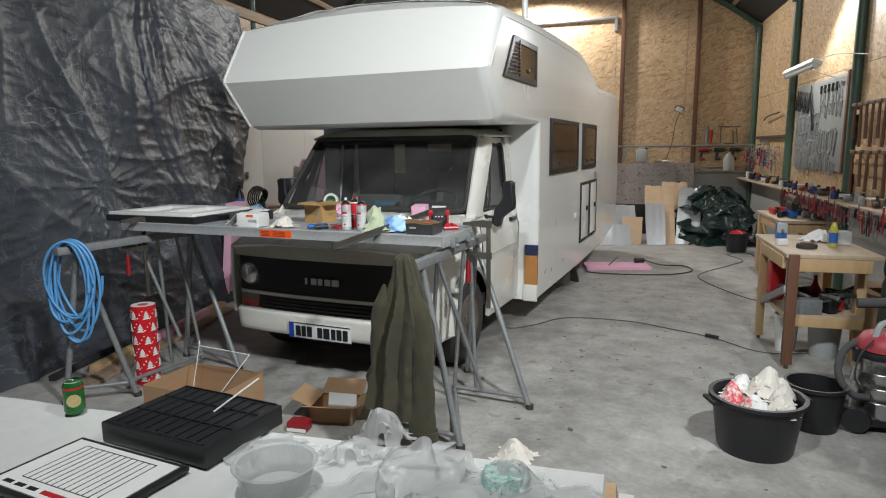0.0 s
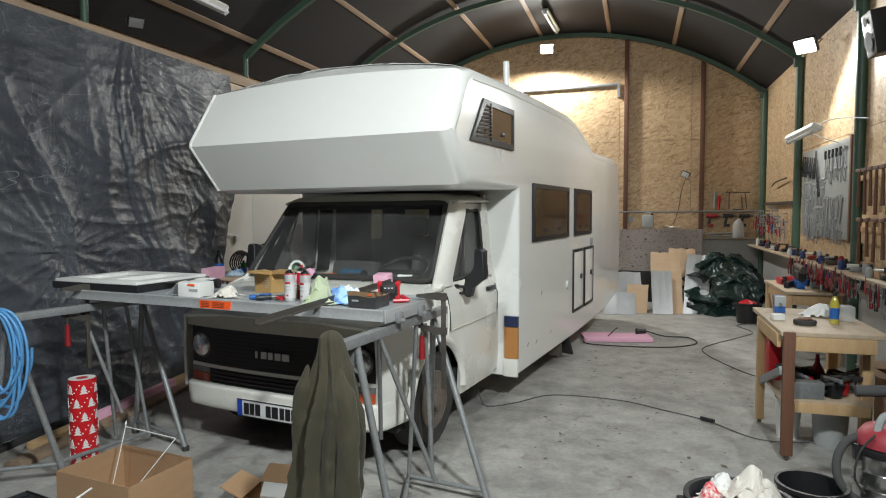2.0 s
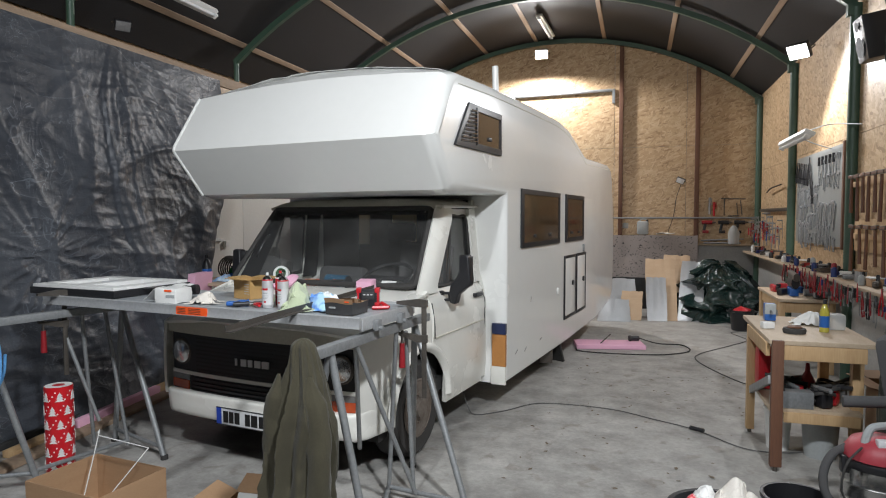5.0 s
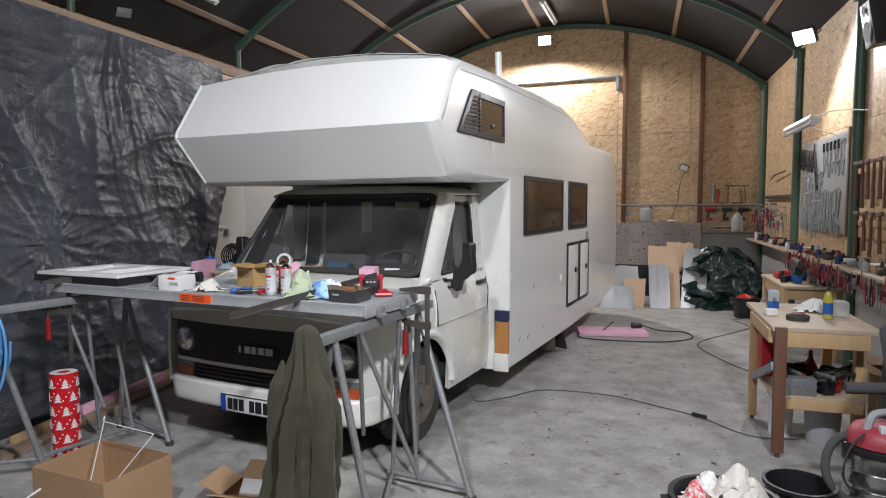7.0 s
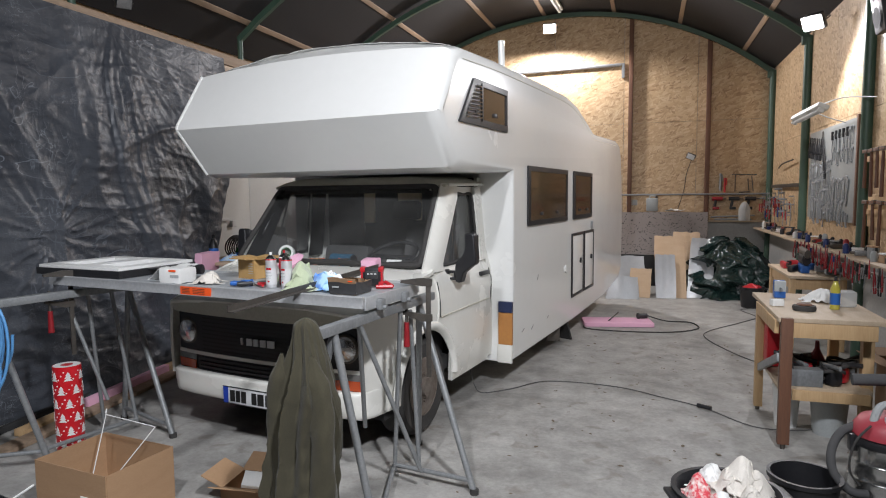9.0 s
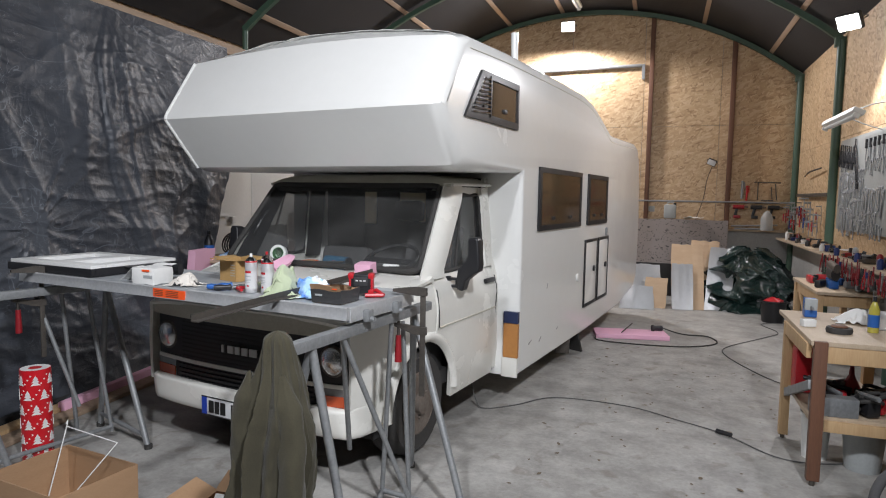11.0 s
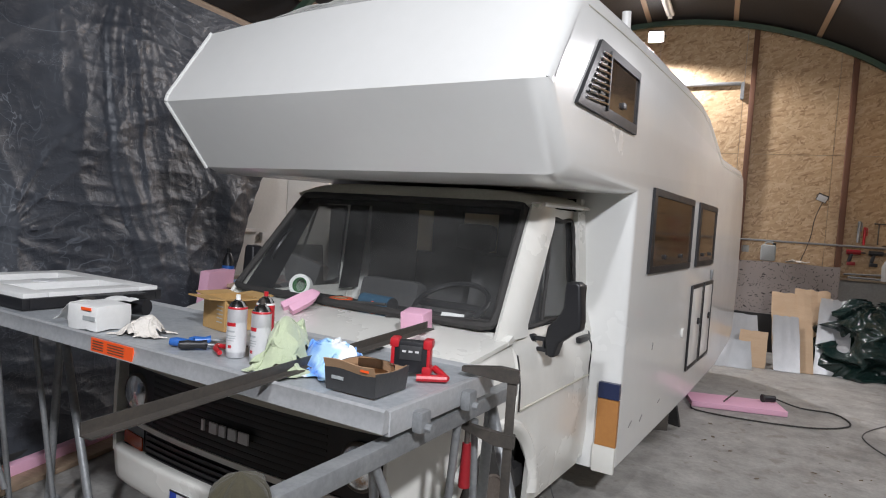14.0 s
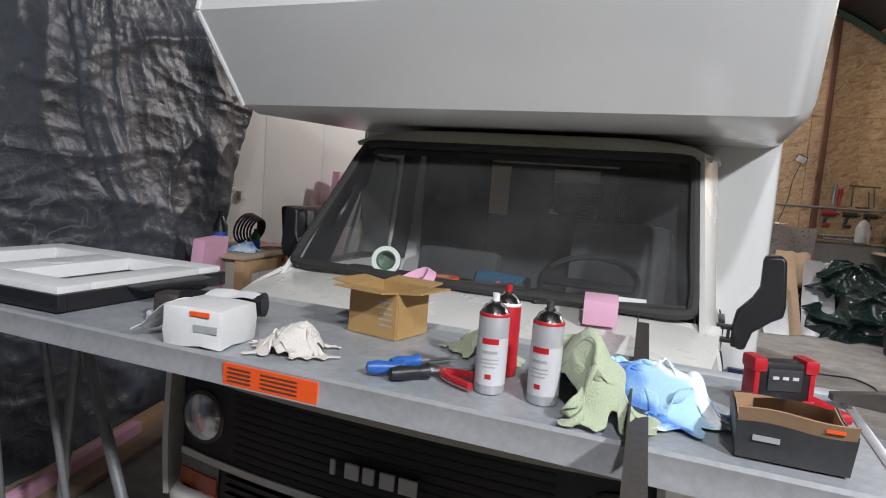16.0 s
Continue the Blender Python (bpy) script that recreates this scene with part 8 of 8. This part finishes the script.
foam_board(BARN @ pose(-6.55, -6.55, 0.004, 0, 6, 12), (0.08, 0.40, 1.08), "pink insulation board leaning beside the side table")
foam_board(BARN @ pose(-6.95, -3.55, 0.004, -8, 0, 0), (0.08, 0.36, 1.6), "tall pink insulation board leaning on the partition")
foam_board(BARN @ pose(-6.87, -3.85, 0.004, -10, 0, 0), (0.05, 0.14, 1.62), "narrow pink insulation board leaning on the partition")
for k, (x0, y0, x1, y1, w, h, m, l) in enumerate(((-1.62, 3.55, -2.18, 5.5, 0.10, 0.05, PINE, "wooden batten on the floor along the plastic sheet"), (-1.72, 4.1, -2.0, 5.1, 0.06, 0.09, PINK, "pink foam strip on the floor along the plastic sheet"), (-1.42, 3.3, -1.98, 5.4, 0.14, 0.03, PURLIN, "flat board on the floor along the plastic sheet"), (-1.75, 3.3, -2.4, 5.6, 0.05, 0.04, DARK, "dark batten weighing down the plastic sheet"))):
    d = Vector((x1 - x0, y1 - y0, 0))
    solo("batten" if m is not PINK else "foam_board", bx((0, 0, h / 2), (d.length, w, h), 0.003), m, pose((x0 + x1) / 2, (y0 + y1) / 2, 0.003, 0, 0, math.degrees(math.atan2(d.y, d.x))), l, "batten" if m is not PINK else "foam board", "battens on the floor")

# ---- on the floor beside the camper ----
GREYCABLE = mat("grey_cable", (0.12, 0.118, 0.115), (0.09, 0.088, 0.085), 0.6, coarse=6, fine=80)
cbl = bmesh.new()
sweep(cbl, [(0.75, 5.9, 0.25), (0.85, 5.82, 0.05), (0.94, 5.8, 0.008), (1.12, 6.0, 0.008), (1.34, 6.34, 0.008), (1.9, 6.42, 0.008), (2.29, 6.29, 0.008), (2.63, 6.15, 0.008), (2.96, 5.88, 0.008), (3.24, 5.92, 0.008), (3.5, 6.13, 0.008)], 0.0045, 6)
solo("extension_cable", cbl, GREYCABLE, pose(0, 0, 0), "thin dark cable lying across the concrete floor", "cable", smooth=60)
solo("cable_joint", rd((2.58, 6.165, 0.02), (2.68, 6.12, 0.02), 0.016, 10), BLACKPL, pose(0, 0, 0), "black plug joint in the floor cable", "plug")
cbl = bmesh.new()
sweep(cbl, [(1.05, 8.9, 0.012), (1.13, 8.66, 0.012), (1.6, 8.68, 0.012), (2.1, 8.86, 0.012), (2.36, 9.2, 0.012), (2.24, 9.55, 0.012), (1.95, 9.52, 0.014), (1.74, 9.38, 0.09)], 0.0075, 8)
solo("air_hose", cbl, RUBBER, pose(0, 0, 0), "dark hose looped over the concrete floor", "hose", smooth=60)
pf = thing("foam_board", pose(1.40, 9.12, 0.004, 0, 0, 20), "pink insulation board lying on the floor beside the camper", "foam board")
part("slab", bx((0, 0, 0.025), (0.85, 0.38, 0.05), 0.004), PINK, pf)
gunp = thing("hose_nozzle", pose(1.70, 9.36, 0.055, 0, 0, 30) @ Matrix.Scale(0.7, 4), "black hose nozzle resting on the pink board", "nozzle")
part("barrel", rd((-0.10, 0, 0.05), (0.05, 0, 0.05), 0.045, 14), BLACKPL, gunp)
part("ring", rd((-0.13, 0, 0.05), (-0.10, 0, 0.05), 0.055, 14), RUBBER, gunp)
solo("steel_hook", rd((1.32, 9.0, 0.06), (1.42, 9.12, 0.16), 0.008, 6), DARKSTEEL, pose(0, 0, 0), "thin dark rod stuck into the pink board", "rod")
cbl = bmesh.new()
sweep(cbl, [(3.3, 7.6, 0.008), (3.0, 7.79, 0.008), (2.74, 8.16, 0.008), (2.48, 8.7, 0.008), (2.48, 9.1, 0.008), (2.82, 9.82, 0.008), (3.0, 10.3, 0.008), (2.8, 10.8, 0.008), (3.1, 11.0, 0.008), (3.2, 10.4, 0.008)], 0.005, 6)
solo("extension_cable", cbl, GREYCABLE, pose(0, 0, 0), "thin dark cable winding along the floor", "cable", smooth=60)
lr = random.Random(3)
leaf_me = []
for k in range(4):
    leaf_me.append(finish(crumple(sheet(bmesh.new(), lambda s, t: ((s - 0.5) * 0.055, (t - 0.5) * 0.03 * math.sin(math.pi * (0.08 + 0.84 * s)), 0.004), 6, 3), k, 0.004, 30), "dry_leaf", mat("dry_leaf", (0.21, 0.165, 0.12), (0.15, 0.115, 0.08), 0.8)))
for k in range(120):
    x, y = lr.uniform(1.3, 3.35), lr.uniform(3.6, 8.6)
    if (2.5 < x and 3.7 < y < 4.9) or (x > 3.0 and 5.4 < y < 6.9):
        continue
    o = new("dry_leaf", leaf_me[k % 4])
    o.matrix_basis = pose(x, y, 0.002, 0, 0, lr.uniform(0, 360)) @ Matrix.Scale(lr.uniform(0.3, 0.9), 4)
    tagged(o, "small dry leaf lying on the concrete floor", "leaf", "dry leaves on the floor")

# ---- the white table by the entrance ----
TB = pose(0.19, 1.81, 0, 0, 0, 7.1)
ft = thing("folding_table", TB, "long table under a white plastic sheet", "table")
part("tabletop", bx((0.855, -0.42, 0.73), (2.72, 0.78, 0.03), 0.01), PINE, ft)


def cover(s, t):
    x, y = -0.55 + 2.81 * s, -0.85 + 0.86 * t
    dz = 0.0
    if s > 0.985 or t > 0.985:
        dz = -0.06
    return (x, y, 0.752 + 0.004 * noise.noise(Vector((x * 4, y * 4, 0))) + dz)


part("cover", sheet(bmesh.new(), cover, 70, 40), TABLECLOTH, ft, "white plastic sheet")
for x, y in ((-0.4, -0.1), (2.1, -0.1), (-0.4, -0.75), (2.1, -0.75)):
    part("leg", rd((x, y, 0), (x, y, 0.72), 0.02, 10), GALV, ft)
T0 = 0.758
GOLD = mat("pale_gold_print", (0.62, 0.50, 0.26), (0.50, 0.38, 0.16), 0.35, coarse=60, fine=120, bump=0.0)
can = thing("drink_can", pose(0.615, 1.80, T0), "green drink can with a gold oval", "can")
part("can", lathe(bmesh.new(), [(0, 0.004), (0.024, 0), (0.033, 0.012), (0.033, 0.098), (0.027, 0.112), (0.0, 0.112)], 28), GREENCAN, can)
part("rim", lathe(bmesh.new(), [(0.026, 0.11), (0.028, 0.116), (0.025, 0.116), (0.023, 0.111), (0.0, 0.111)], 28), CHROME, can)
part("gold_oval", lathe(bmesh.new(), [(0.0, 0), (0.022, 0), (0.022, 0.002), (0, 0.0025)], 18), GOLD, can).matrix_basis = pose(0.0255, -0.0195, 0.052, 90, 0, 52)
part("red_band", lathe(bmesh.new(), [(0.0333, 0.088), (0.0333, 0.097)], 28, caps=False), RED, can)
case = thing("tool_case", pose(0.91, 1.67, T0, 0, 0, -2), "open black plastic case with rows of compartments", "case")
part("tray", bx((0.20, 0.175, 0.032), (0.43, 0.33, 0.064), 0.006), BLACKPL, case)
for k in range(9):
    part("divider", bx((0.03 + 0.042 * k, 0.175, 0.066), (0.004, 0.29, 0.006)), BLACKPL, case)
for y in (0.02, 0.13, 0.24, 0.33):
    part("divider", bx((0.20, y, 0.066), (0.40, 0.004, 0.006)), BLACKPL, case)
lid = part("lid", bx((0.155, -0.165, 0.008), (0.45, 0.30, 0.014), 0.004), BLACKPL, case)
part("sheet", bx((0.155, -0.165, 0.0165), (0.41, 0.265, 0.003)), PAPER, lid)
for k in range(13):
    part("dark_bar", bx((0.01 + 0.024 * k, -0.15, 0.0186), (0.0025, 0.19, 0.001)), INK, lid)
for k, y in enumerate((-0.245, -0.055)):
    part("dark_bar", bx((0.155, y, 0.0186), (0.29, 0.0025, 0.001)), INK, lid)
part("red_bar", bx((0.22, -0.275, 0.0186), (0.16, 0.016, 0.001)), RED, lid)
for k in range(3):
    part("dark_bar", bx((0.0 + 0.05 * k, -0.275, 0.0186), (0.035, 0.014, 0.001)), INK, lid)
part("white_swab", rd((0.27, 0.19, 0.075), (0.36, 0.30, 0.16), 0.003, 6), PAPER, case)


def bag(m, s, seed, label):
    return rag("plastic_bag", m, (s[0] * 1.15, s[1] * 1.15), s[2] * 0.85, FILM, label, seed, "plastic bag", 0.55, 30, "plastic bags on the white table", 0.0)


bag(pose(1.70, 2.02, T0), (0.17, 0.15, 0.13), 3.0, "crumpled clear plastic bag on the white table")
bag(pose(1.66, 1.90, T0, 0, 0, 40), (0.2, 0.13, 0.06), 5.0, "flat clear bag of screws on the white table")
bag(pose(1.86, 1.80, T0, 0, 0, 60), (0.46, 0.26, 0.13), 8.0, "cloudy plastic bag on the white table")
bag(pose(2.0, 1.70, T0, 0, 0, 70), (0.40, 0.26, 0.07), 12.0, "cloudy plastic bag on the white table")
bag(pose(2.12, 1.93, T0), (0.2, 0.15, 0.08), 15.0, "clear bag of green fittings on the white table")
bag(pose(2.27, 1.85, T0, 0, 0, 30), (0.24, 0.2, 0.05), 19.0, "small clear plastic bag on the white table")
bag(pose(1.42, 1.83, T0, 0, 0, 10), (0.26, 0.2, 0.05), 23.0, "flat cloudy plastic bag on the white table")
GREENBITS = mat("green_fittings", (0.18, 0.36, 0.32), (0.5, 0.6, 0.58), 0.4, coarse=40, fine=120, spread=0.1)
solo("fitting_heap", crumple(lathe(bmesh.new(), [(0, 0.002), (0.07, 0.004), (0.06, 0.03), (0, 0.04)], 18), 5, 0.012, 40), GREENBITS, pose(2.12, 1.92, T0), "heap of pale green plastic fittings in a bag", "fittings")
bw = thing("plastic_tub", pose(1.57, 1.66, T0), "cloudy round plastic tub, tipped and empty", "tub")
part("tub", lathe(bmesh.new(), [(0, 0.0), (0.085, 0.0), (0.105, 0.07), (0.112, 0.075), (0.108, 0.08), (0.10, 0.075), (0.08, 0.006), (0, 0.006)], 32), FILM, bw)
fr = thing("picture_frame", pose(1.62, 1.52, T0, 0, 0, 20), "flat black plastic frame on the white table", "frame")
for c, s in (((0, 0.06, 0.006), (0.3, 0.012, 0.012)), ((0, -0.06, 0.006), (0.3, 0.012, 0.012)), ((0.15, 0, 0.006), (0.012, 0.132, 0.012)), ((-0.15, 0, 0.006), (0.012, 0.132, 0.012))):
    part("bar", bx(c, s), BLACKPL, fr)
bk = thing("office_chair", pose(0.10, 1.55, 0, 0, 0, 30), "black office chair drawn up to the white table", "chair")
part("backrest", bx((0, 0, 0.78), (0.08, 0.4, 0.4), 0.04), SEATCLOTH, bk)
part("seat", bx((-0.25, 0, 0.46), (0.42, 0.42, 0.08), 0.035), SEATCLOTH, bk)
part("column", rd((-0.25, 0, 0.05), (-0.25, 0, 0.43), 0.03, 10), BLACKPL, bk)
part("base", lathe(bmesh.new(), [(0, 0.0), (0.26, 0.0), (0.25, 0.03), (0.05, 0.07), (0, 0.07)], 20), BLACKPL, bk).matrix_basis = pose(-0.25, 0, 0)
